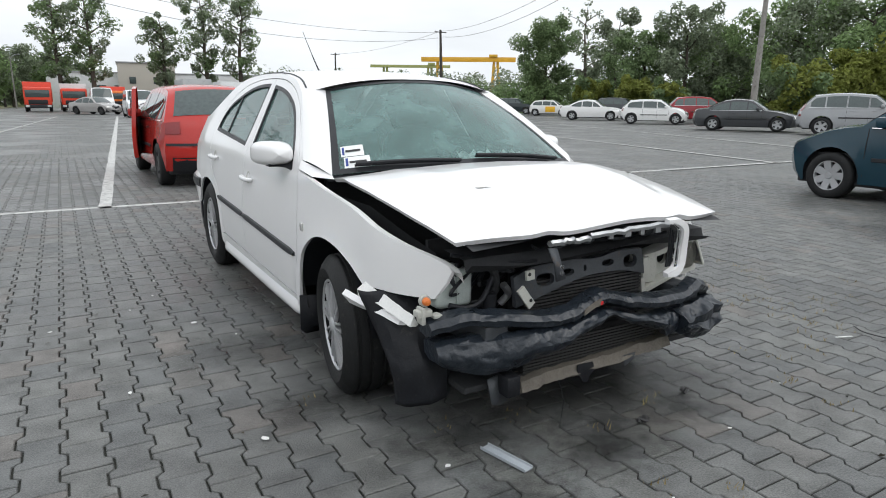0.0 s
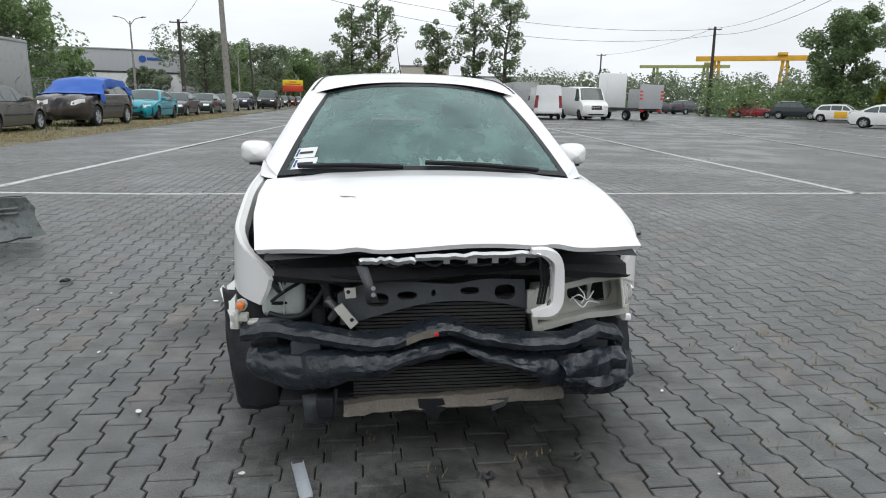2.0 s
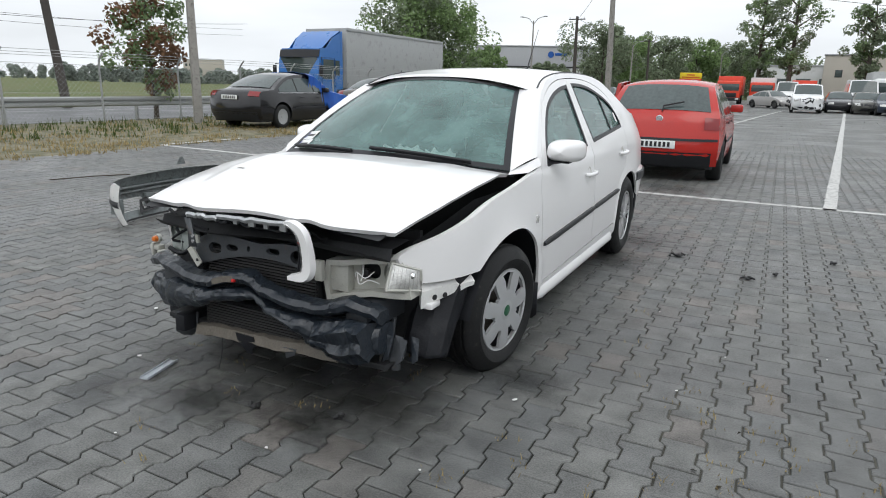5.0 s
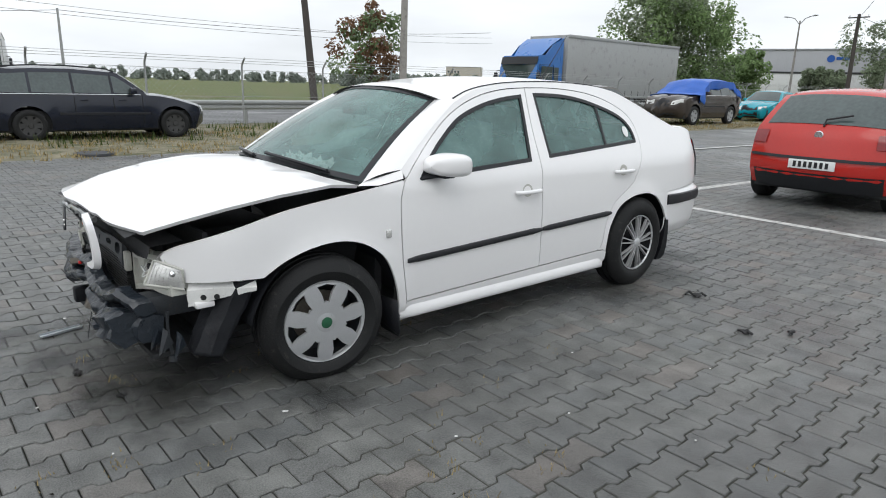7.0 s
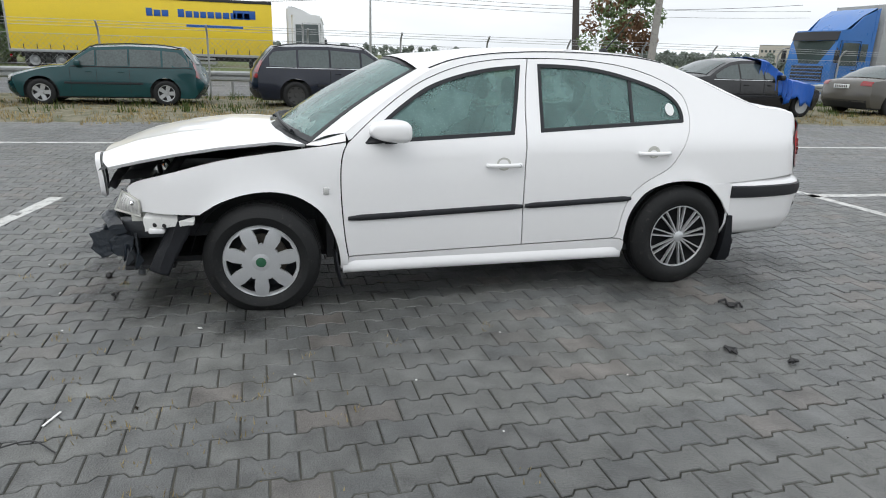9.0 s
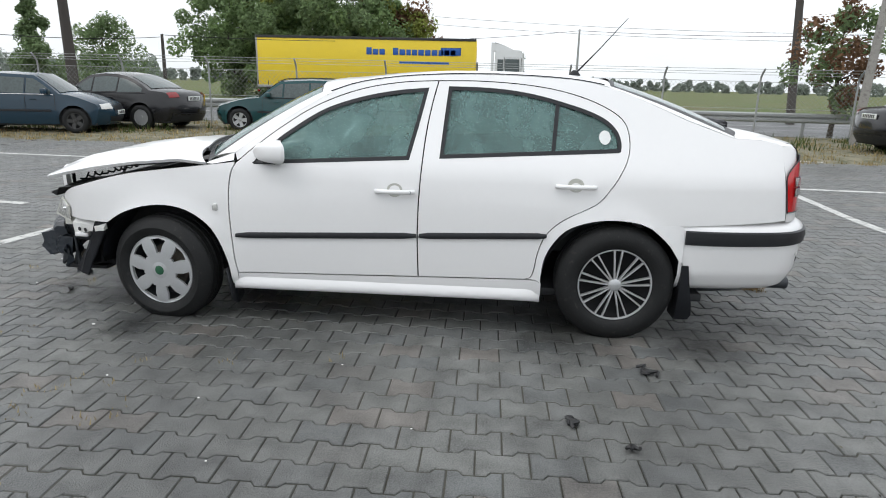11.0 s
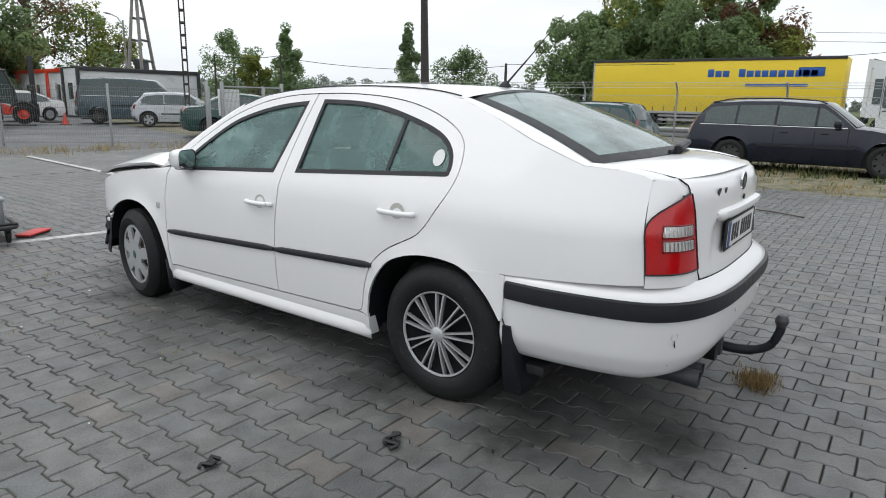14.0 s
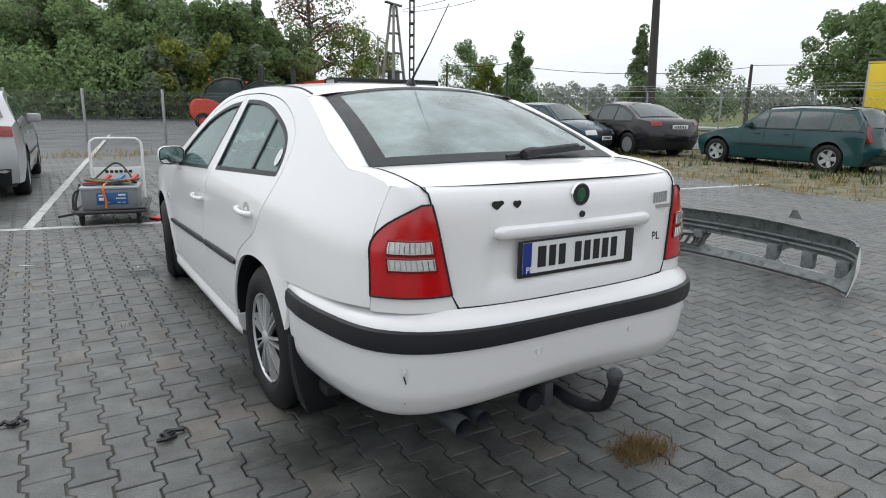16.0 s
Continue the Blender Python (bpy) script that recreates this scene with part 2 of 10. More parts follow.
def glass(name, tint, haze, haze_colour, drops=0.0, ior=1.5):
    """A misted car pane: it lets light through, hazes it a little and mirrors by its angle."""
    m = bpy.data.materials.new(name)
    m.use_nodes = True
    n, l = m.node_tree.nodes, m.node_tree.links
    n.remove(n["Principled BSDF"])
    out = n["Material Output"]
    tr = n.new("ShaderNodeBsdfTransparent")
    tr.inputs[0].default_value = (*tint, 1)
    df = n.new("ShaderNodeBsdfDiffuse")
    df.inputs[0].default_value = (*haze_colour, 1)
    gl = n.new("ShaderNodeBsdfGlossy")
    gl.inputs["Roughness"].default_value = 0.03
    fr = n.new("ShaderNodeFresnel")
    fr.inputs["IOR"].default_value = ior
    tc = n.new("ShaderNodeTexCoord")
    nz = n.new("ShaderNodeTexNoise")
    nz.inputs["Scale"].default_value = 5.0
    nz.inputs["Detail"].default_value = 6
    l.new(tc.outputs["Object"], nz.inputs["Vector"])
    mr = n.new("ShaderNodeMapRange")
    mr.inputs["From Min"].default_value, mr.inputs["From Max"].default_value = 0.3, 0.7
    mr.inputs["To Min"].default_value, mr.inputs["To Max"].default_value = haze * 0.6, haze * 1.4
    l.new(nz.outputs["Fac"], mr.inputs["Value"])
    fac = mr.outputs[0]
    if drops:
        vo = n.new("ShaderNodeTexVoronoi")
        vo.inputs["Scale"].default_value = 95.0
        l.new(tc.outputs["Object"], vo.inputs["Vector"])
        dr = n.new("ShaderNodeMapRange")
        dr.inputs["From Min"].default_value, dr.inputs["From Max"].default_value = 0.16, 0.3
        dr.inputs["To Min"].default_value, dr.inputs["To Max"].default_value = drops, 0.0
        l.new(vo.outputs["Distance"], dr.inputs["Value"])
        ad = n.new("ShaderNodeMath")
        ad.operation = "ADD"
        l.new(fac, ad.inputs[0])
        l.new(dr.outputs[0], ad.inputs[1])
        fac = ad.outputs[0]
        bp = n.new("ShaderNodeBump")
        bp.inputs["Strength"].default_value = 0.25
        bp.inputs["Distance"].default_value = 0.002
        l.new(dr.outputs[0], bp.inputs["Height"])
        l.new(bp.outputs[0], gl.inputs["Normal"])
    m1 = n.new("ShaderNodeMixShader")
    l.new(fac, m1.inputs[0])
    l.new(tr.outputs[0], m1.inputs[1])
    l.new(df.outputs[0], m1.inputs[2])
    m2 = n.new("ShaderNodeMixShader")
    l.new(fr.outputs[0], m2.inputs[0])
    l.new(m1.outputs[0], m2.inputs[1])
    l.new(gl.outputs[0], m2.inputs[2])
    l.new(m2.outputs[0], out.inputs["Surface"])
    return m


WHITE = mat("white_car_paint", (0.79, 0.785, 0.785), 0.30, var=0.008, scale=2, coat=0.6, spec=0.5, rvar=0.08)
WHITE_DIRTY = mat("white_paint_scuffed", (0.72, 0.72, 0.70), 0.4, var=0.08, scale=9, dirt=(0.25, 0.24, 0.22), dirt_at=0.66)
BLACK_TRIM = mat("black_trim", (0.018, 0.019, 0.022), 0.45, spec=0.3, var=0.2, scale=20, bump=0.05, bscale=300)
GAP = mat("panel_gap_shadow", (0.006, 0.006, 0.006), 0.9)
RUBBER = mat("tyre_rubber", (0.014, 0.0145, 0.015), 0.6, spec=0.25, var=0.3, scale=12, bump=0.15, bscale=120, dirt=(0.05, 0.048, 0.044), dirt_at=0.64)
LINER = mat("black_plastic", (0.010, 0.011, 0.014), 0.55, spec=0.3, var=0.3, scale=10, bump=0.1, bscale=60, dirt=(0.045, 0.043, 0.04), dirt_at=0.66)
BEAM = mat("crushed_dark_plastic", (0.015, 0.020, 0.027), 0.30, var=0.35, scale=11, bump=0.35, bscale=34, dirt=(0.040, 0.042, 0.040), dirt_at=0.70)
ENGINE = mat("engine_bay_black", (0.018, 0.019, 0.021), 0.7, var=0.4, scale=8)
METAL_DARK = mat("painted_steel_dark", (0.05, 0.055, 0.062), 0.45, metal=0.2, var=0.25, scale=9, dirt=(0.10, 0.07, 0.045), dirt_at=0.64)
METAL = mat("bare_metal", (0.42, 0.43, 0.44), 0.35, metal=0.9, var=0.2, scale=12)
CHROME = mat("chrome", (0.75, 0.75, 0.76), 0.12, metal=1.0, var=0.05)
SILVER = mat("silver_wheel_paint", (0.50, 0.51, 0.52), 0.35, metal=0.45, var=0.08, scale=15, dirt=(0.2, 0.19, 0.17), dirt_at=0.7)
HOUSING = mat("pale_lamp_housing", (0.46, 0.46, 0.42), 0.5, var=0.12, scale=14, dirt=(0.18, 0.17, 0.15), dirt_at=0.66)
RADIATOR = mat("radiator_fins", (0.035, 0.035, 0.035), 0.55, metal=0.3, var=0.3, scale=20)
RUST = mat("dirty_crossmember", (0.13, 0.115, 0.095), 0.7, var=0.35, scale=9, bump=0.2, bscale=40)
GLASS = glass("misted_window_glass", (0.58, 0.72, 0.70), 0.40, (0.23, 0.39, 0.37), drops=0.26, ior=1.4)
GLASS_REAR = glass("wet_rear_glass", (0.50, 0.60, 0.59), 0.60, (0.36, 0.445, 0.435), drops=0.22, ior=1.45)
CAR_GLASS = mat("parked_car_glass", (0.055, 0.073, 0.072), 0.05, var=0.3, scale=1.5, spec=0.6)
LENS_RED = mat("red_lamp_lens", (0.46, 0.004, 0.006), 0.10, var=0.22, scale=14, coat=0.4, bump=0.06, bscale=180)
LENS_DEEP = mat("dark_red_lamp_lens", (0.20, 0.003, 0.005), 0.12, var=0.2, scale=25, coat=0.3)
LENS_CLEAR = mat("clear_lamp_lens", (0.62, 0.62, 0.60), 0.15, metal=0.35, var=0.25, scale=60, coat=0.7, bump=0.25, bscale=200)
ORANGE = mat("orange_bulb", (0.65, 0.17, 0.03), 0.3)
SEAT = mat("dark_seat_cloth", (0.045, 0.05, 0.052), 0.9, var=0.2, scale=30)
DASH = mat("dashboard_plastic", (0.035, 0.037, 0.04), 0.7, var=0.15)
PAPER = mat("white_paper", (0.75, 0.76, 0.75), 0.8, var=0.05)
PLATE = mat("number_plate_white", (0.72, 0.73, 0.72), 0.4, var=0.04)
PLATE_BLUE = mat("number_plate_blue", (0.01, 0.035, 0.23), 0.4)
INK = mat("black_ink", (0.012, 0.012, 0.013), 0.5)
GREEN_BADGE = mat("green_badge", (0.02, 0.10, 0.05), 0.3)
RESERVOIR = mat("milky_plastic", (0.40, 0.44, 0.42), 0.45, var=0.15, scale=15)
RED_WIRE = mat("red_plastic", (0.55, 0.02, 0.02), 0.45)
DEBRIS_GREY = mat("light_grey_plastic", (0.36, 0.39, 0.42), 0.4, var=0.1)

# ---------- the wrecked white saloon; it faces -y, its left side is +x ----------
half_width = table([0.10, 0.17, 0.25, 0.40, 0.55, 0.70, 0.85, 0.92, 1.10, 1.33, 1.40], [0.775, 0.798, 0.824, 0.836, 0.838, 0.832, 0.812, 0.79, 0.695, 0.575, 0.53], 0.022)
taper = table([-1.98, -1.9, -1.75, -1.6, -1.2, -0.6, 1.0, 1.6, 1.9, 2.05, 2.15, 2.25], [0.66, 0.745, 0.89, 0.955, 0.99, 1, 1, 0.99, 0.96, 0.925, 0.875, 0.79], 0.04)
ARCHES = ((-1.21, 0.262, 0.385), (1.245, 0.29, 0.37))


def flank(y, z):
    x = half_width(z) * taper(y)
    for cy, cz, r in ARCHES:
        d = math.hypot(y - cy, z - cz) - r
        if z > 0.25:
            x += 0.012 * math.exp(-((d - 0.01) / 0.035) ** 2)
    x += 0.004 * math.exp(-((z - 0.865) / 0.03) ** 2)
    return x


def left(y, z):
    return (flank(y, z), y, z)


def right(y, z):
    return (-flank(y, z), y, z)


car = thing("wrecked_saloon_car", "white four-door saloon with torn-off front bumper and bent bonnet on paving", "car")


def flank_pair(name, outline, material, step=0.045, holes=(), depth=0.014, off=0.0, label="", sides=(1, -1), parent=car, inner=True):
    obs = []
    for s in sides:
        f = lambda y, z: (s * (flank(y, z) + off), y, z)
        geo = sheet(outline, f, step, holes, (-s, 0, 0) if inner else None, depth, flip=(s < 0))
        obs.append(part(name, geo, material, parent, label))
    return obs


door_front_seam = curve([(-0.797, 0.288), (-0.812, 0.379), (-0.824, 0.507), (-0.831, 0.631), (-0.830, 0.752), (-0.816, 0.842), (-0.79, 0.895)], 4)
door_b_seam = curve([(0.205, 0.308), (0.200, 0.43), (0.197, 0.552), (0.201, 0.736), (0.212, 0.911), (0.226, 1.081), (0.249, 1.226), (0.276, 1.345)], 4)
door_rear_seam = curve([(0.784, 0.319), (0.813, 0.334), (0.828, 0.383), (0.840, 0.462), (0.872, 0.556), (0.927, 0.619), (0.996, 0.667), (1.095, 0.716), (1.151, 0.753), (1.204, 0.821), (1.257, 0.908), (1.286, 0.978), (1.295, 1.047), (1.281, 1.131), (1.237, 1.186), (1.154, 1.235), (1.035, 1.280), (0.885, 1.316), (0.704, 1.338), (0.492, 1.348), (0.276, 1.345)], 3)
door_top_front = curve([(0.276, 1.345), (0.10, 1.335), (-0.09, 1.305), (-0.26, 1.253), (-0.42, 1.178), (-0.58, 1.070), (-0.70, 0.975), (-0.79, 0.895)], 4)
win_front = curve([(0.142, 0.934), (0.186, 1.12), (0.226, 1.307)], 3) + curve([(0.226, 1.307), (0.037, 1.286), (-0.145, 1.248), (-0.324, 1.187), (-0.468, 1.100), (-0.60, 1.000), (-0.700, 0.895)], 4)[1:] + [(-0.69, 0.888)]
win_rear = [(0.302, 0.945), (0.316, 1.13)] + curve([(0.332, 1.316), (0.493, 1.315), (0.645, 1.306), (0.796, 1.284), (0.946, 1.248), (1.095, 1.202), (1.184, 1.156), (1.234, 1.101), (1.250, 1.046), (1.247, 1.006)], 3) + [(1.235, 1.0)]


def shrink(poly, d):
    """An outline drawn in by d."""
    n = len(poly)
    area = sum(poly[i][0] * poly[(i + 1) % n][1] - poly[(i + 1) % n][0] * poly[i][1] for i in range(n))
    s = 1 if area > 0 else -1
    out = []
    for i in range(n):
        a, b, c = np.array(poly[i - 1]), np.array(poly[i]), np.array(poly[(i + 1) % n])
        e1, e2 = b - a, c - b
        n1 = np.array([-e1[1], e1[0]]) / (np.hypot(*e1) + 1e-9)
        n2 = np.array([-e2[1], e2[0]]) / (np.hypot(*e2) + 1e-9)
        m = n1 + n2
        m = m / max(0.5, np.dot(m, m) / 2 + 1e-9)
        out.append(tuple(b + s * d * m))
    return out


G = 0.0035  # half a shut line
front_door_outline = shrink(door_front_seam + list(reversed(door_top_front))[1:] + list(reversed(door_b_seam))[1:], G)
rear_door_outline = shrink(list(reversed(door_b_seam)) + door_rear_seam[:-1], G)
fender_top = curve([(-0.795, 0.900), (-0.906, 0.884), (-1.154, 0.853), (-1.412, 0.815), (-1.62, 0.762), (-1.804, 0.706), (-1.876, 0.672), (-1.90, 0.645)], 4)
arch_front = curve([(-1.540, 0.535), (-1.509, 0.556), (-1.439, 0.597), (-1.321, 0.637), (-1.19, 0.651), (-1.065, 0.626), (-0.957, 0.557), (-0.899, 0.471), (-0.859, 0.36), (-0.844, 0.278), (-0.842, 0.215)], 3)
fender_outline = fender_top + [(-1.885, 0.60), (-1.85, 0.535)] + arch_front + [(-0.80, 0.213), (-0.797, 0.285)] + door_front_seam[1:]
fender_outline = shrink(fender_outline[:-1], G)
sill_outline = shrink([(-0.80, 0.216), (0.05, 0.214), (0.867, 0.212), (0.866, 0.30), (0.84, 0.316), (0.784, 0.316), (0.205, 0.305), (-0.797, 0.285)], 0.001)
arch_rear = curve([(0.867, 0.212), (0.864, 0.337), (0.880, 0.449), (0.932, 0.544), (1.001, 0.608), (1.115, 0.648), (1.231, 0.659), (1.348, 0.649), (1.425, 0.620)], 3)
roof_rail = [(-0.93, 0.885), (-0.70, 1.020), (-0.52, 1.143), (-0.36, 1.245), (-0.20, 1.312), (-0.09, 1.338), (0.094, 1.364), (0.338, 1.380), (0.581, 1.384), (0.822, 1.378), (1.002, 1.366), (1.138, 1.345), (1.243, 1.316), (1.42, 1.249), (1.594, 1.175), (1.83, 1.092)]
body_outline = (
    [(-0.785, 0.905)] + curve([(-0.80, 0.945), (-0.70, 1.020), (-0.52, 1.143), (-0.36, 1.243), (-0.20, 1.310), (-0.09, 1.337), (0.094, 1.362), (0.338, 1.378), (0.581, 1.382), (0.822, 1.376), (1.002, 1.364), (1.138, 1.343), (1.243, 1.314), (1.42, 1.247), (1.594, 1.173), (1.84, 1.088)], 3)
    + curve([(1.84, 1.088), (1.98, 1.082), (2.07, 1.064), (2.10, 1.045)], 3)[1:] + curve([(2.10, 1.045), (2.105, 0.90), (2.125, 0.73)], 3)[1:] + [(2.13, 0.672), (1.80, 0.650), (1.552, 0.637)] + list(reversed(arch_rear)) + [(0.866, 0.30), (0.84, 0.318)] + door_rear_seam[1:] + list(reversed(door_top_front[1:]))[0:0] + door_top_front[1:]
)
body_outline = shrink(body_outline[:-1], 0.0015)

flank_pair("front_wing", fender_outline, WHITE, 0.045)
flank_pair("quarter_panel", body_outline, WHITE, 0.045)
flank_pair("sill", sill_outline, WHITE, 0.05, depth=0.05)
for s in (1, -1):
    part("sill_lip", loft([[(s * (flank(y, 0.235) + dx * min(1, (0.87 - y) / 0.05, (y + 0.83) / 0.03)), y, z) for dx, z in ((0.001, 0.268), (0.010, 0.252), (0.017, 0.236), (0.020, 0.218), (0.015, 0.200), (-0.01, 0.190), (-0.06, 0.190))] for y in np.linspace(-0.828, 0.866, 24)]), WHITE, car, "white sill lip", edge=60)

win_frame_f, win_frame_r = win_front, win_rear
doors = flank_pair("front_door", front_door_outline, WHITE, 0.045, holes=[win_front]) + flank_pair("rear_door", rear_door_outline, WHITE, 0.045, holes=[win_rear])
# black layer behind the shut lines
for s in (1, -1):
    back = [(-0.86, 0.24), (0.86, 0.24), (0.86, 0.34), (0.93, 0.62), (1.2, 0.80), (1.32, 1.0), (1.3, 1.15), (1.1, 1.29), (0.6, 1.365), (0.1, 1.345), (-0.15, 1.305), (-0.35, 1.22), (-0.70, 0.99), (-0.87, 0.89)]
    hole_f, hole_r = shrink(win_front, 0.012), shrink(win_rear, 0.012)
    part("inner_door_skin", sheet(back, lambda y, z: (s * (flank(y, z) - 0.022), y, z), 0.07, [hole_f, hole_r], flip=s < 0), GAP, car)


def ring_trim(outer, inner_d, off, material, name, parent, s):
    inn = shrink(outer, inner_d)
    f = lambda y, z: (s * (flank(y, z) + off), y, z)
    part(name, sheet(outer, f, 0.06, [inn], (-s, 0, 0), 0.02, flip=s < 0), material, parent)


for i, d in enumerate(doors):
    s = 1 if i % 2 == 0 else -1
    outline = win_front if i < 2 else win_rear
    ring_trim(outline, 0.020, 0.001, BLACK_TRIM, "window_seal", d, s)
    pane = part("window_pane", sheet(shrink(outline, 0.016), lambda y, z: (s * (flank(y, z) - 0.010), y, z), 0.07, flip=s < 0), GLASS, d)
    pane.visible_shadow = False
    if i >= 2:
        div = [(0.888, 1.000), (0.908, 1.001), (0.930, 1.268), (0.910, 1.272)]
        part("window_divider", sheet(div, lambda y, z: (s * (flank(y, z) - 0.002), y, z), 0.06, inward=(-s, 0, 0), flip=s < 0), BLACK_TRIM, d)
    # rubbing strip
    y0, y1 = ((-0.798, 0.192) if i < 2 else (0.206, 0.882))
    zc = lambda y: 0.5015 + 0.0368 * (y + 0.8) if y < 0.2 else 0.5385 + 0.0365 * (y - 0.2)
    rings = []
    for k in range(15):
        y = y0 + (y1 - y0) * k / 14
        z = zc(y)
        q = 0.6 if k in (0, 14) else 1.0
        rings.append([(s * (flank(y, z + dz * q) + dx), y, z + dz * q) for dz, dx in ((-0.0165, 0.0), (-0.0145, 0.010), (-0.006, 0.014), (0.006, 0.014), (0.0145, 0.010), (0.0165, 0.0))])
    part("rubbing_strip", loft(rings, caps=True), BLACK_TRIM, d, "black rubbing strip")
    # handle: a grip bar over a shallow scoop
    hy, hz = ((0.072, 0.772) if i < 2 else (1.019, 0.828))
    x = flank(hy, hz)
    scoop = [(hy + 0.042 * math.cos(a), hz + 0.036 * math.sin(a) + 0.006) for a in np.linspace(0, 2 * math.pi, 20)[:-1]]
    part("handle_scoop", sheet(scoop, lambda y, z: (s * (flank(y, z) + 0.002 - 0.004 * max(0, 1 - ((y - hy) / 0.042) ** 2 - ((z - hz - 0.006) / 0.036) ** 2)), y, z), 0.012, flip=s < 0), HOUSING, d)
    grip = [(s * (x + 0.006), hy - 0.098, hz), (s * (x + 0.024), hy - 0.085, hz), (s * (x + 0.032), hy - 0.03, hz), (s * (x + 0.033), hy + 0.03, hz), (s * (x + 0.024), hy + 0.088, hz), (s * (x + 0.006), hy + 0.1, hz)]
    part("door_handle", tube(curve(grip, 3), 0.0125, 10), WHITE, d)
    if i < 2:
        part("lock_barrel", lathe([(0.0, 0.036 * s + x * s), (0.008, 0.036 * s + x * s), (0.009, 0.02 * s + x * s)], 14), METAL, d, m=Matrix.Translation((0, hy + 0.085, hz)))

# side repeater on each wing
for s in (1, -1):
    x = flank(-0.909, 0.652)
    part("side_repeater", box(s * x - 0.008, s * x + 0.008, -0.924, -0.894, 0.632, 0.672, 0.006), LENS_CLEAR, car, "clear side repeater lamp")

# roof
EDGE_ROOF = table([-0.36, -0.2, -0.09, 0.094, 0.338, 0.581, 0.822, 1.002, 1.138, 1.2], [1.243, 1.310, 1.337, 1.362, 1.378, 1.382, 1.376, 1.364, 1.343, 1.328], 0.03)


def roof_at(s, v):
    y_edge = -0.355 + (1.195 + 0.355) * v
    y_mid = -0.43 + (1.235 + 0.43) * v
    y = y_mid + (y_edge - y_mid) * s * s
    ze = EDGE_ROOF(y_edge)
    xe = flank(y_edge, ze) - 0.001
    crown = 0.030 + 0.055 * math.exp(-((v) / 0.10) ** 2) + 0.012 * math.exp(-((1 - v) / 0.15) ** 2)
    z = ze + crown * (1 - abs(s) ** 2.6)
    return (xe * s, y, z)


V, Fc = loft([[roof_at(-1 + 2 * i / 24, k / 30) for i in range(25)] for k in range(31)])
part("roof", (V, Fc), WHITE, car)
# roof ditch strips
for s in (1, -1):
    pts = [roof_at(s * 0.955, v) for v in np.linspace(0.02, 0.98, 24)]
    part("roof_strip", tube([(p[0], p[1], p[2] + 0.001) for p in pts], 0.005, 6), BLACK_TRIM, car)


# windscreen and its black edge
def screen_at(s, v):
    xe = 0.700 + (0.492 - 0.700) * v
    ye = -0.975 + (-0.358 + 0.975) * v
    ze = 0.885 + (1.270 - 0.885) * v
    yc = -1.13 + (-0.435 + 1.13) * v
    zc = 0.925 + (1.325 - 0.925) * v
    q = abs(s) ** 2.2
    bow = 0.018 * math.sin(math.pi * v)
    return (xe * s, yc + (ye - yc) * q - bow * 0.6, zc + (ze - zc) * q + bow)


def band(f, s0, s1, v0, v1, nu, nv, lift=0.0):
    rings = []
    for k in range(nv + 1):
        row = []
        for i in range(nu + 1):
            p = f(s0 + (s1 - s0) * i / nu, v0 + (v1 - v0) * k / nv)
            row.append((p[0], p[1] - lift * 0.55, p[2] + lift))
        rings.append(row)
    return loft(rings)


screen = part("windscreen", band(screen_at, -1, 1, 0, 1, 24, 14), GLASS, car, "misted wet windscreen")
screen.visible_shadow = False
part("screen_seal", join(band(screen_at, -1.0, -0.955, 0, 1, 2, 14, 0.003), band(screen_at, 0.955, 1.0, 0, 1, 2, 14, 0.003), band(screen_at, -1, 1, 0, 0.045, 24, 2, 0.003), band(screen_at, -1, 1, 0.965, 1, 24, 2, 0.003)), BLACK_TRIM, screen)
# A pillar faces: from the screen edge to the flank
for s in (1, -1):
    rings = []
    for k in range(15):
        v = k / 14
        a = Vector(screen_at(s, v))
        yy = -0.80 + (-0.30 + 0.80) * v
        top = np.interp(yy, [q[0] for q in roof_rail], [q[1] for q in roof_rail])
        yb, zb = np.interp(v, [0, 0.2, 0.5, 0.8, 1], [-0.80, -0.70, -0.52, -0.36, -0.30]), np.interp(v, [0, 0.2, 0.5, 0.8, 1], [0.945, 1.018, 1.141, 1.241, 1.272])
        b = Vector((s * (flank(yb, zb) + 0.001), yb, zb))
        row = []
        for j in range(6):
            u = j / 5
            p = a.lerp(b, u) + Vector((s * 0.012, -0.012, 0.012)) * math.sin(math.pi * u)
            row.append(tuple(p))
        rings.append(row)
    part("windscreen_pillar", loft(rings), WHITE, car)
# cowl between bonnet and screen
part("scuttle_panel", loft([[(0.70 * t, -0.985 - 0.17 * (1 - t * t), 0.868 + 0.04 * (1 - t * t)) for t in np.linspace(-1, 1, 15)], [(0.72 * t, -0.955 - 0.16 * (1 - t * t), 0.888 + 0.042 * (1 - t * t)) for t in np.linspace(-1, 1, 15)]]), BLACK_TRIM, car)
for s in (1, -1):
    part("scuttle_corner", loft([[(s * 0.70, -1.0, 0.872), (s * 0.78, -0.93, 0.880), (s * 0.797, -0.80, 0.905)], [(s * 0.70, -0.97, 0.888), (s * 0.745, -0.88, 0.918), (s * 0.783, -0.80, 0.945)]]), WHITE, car)
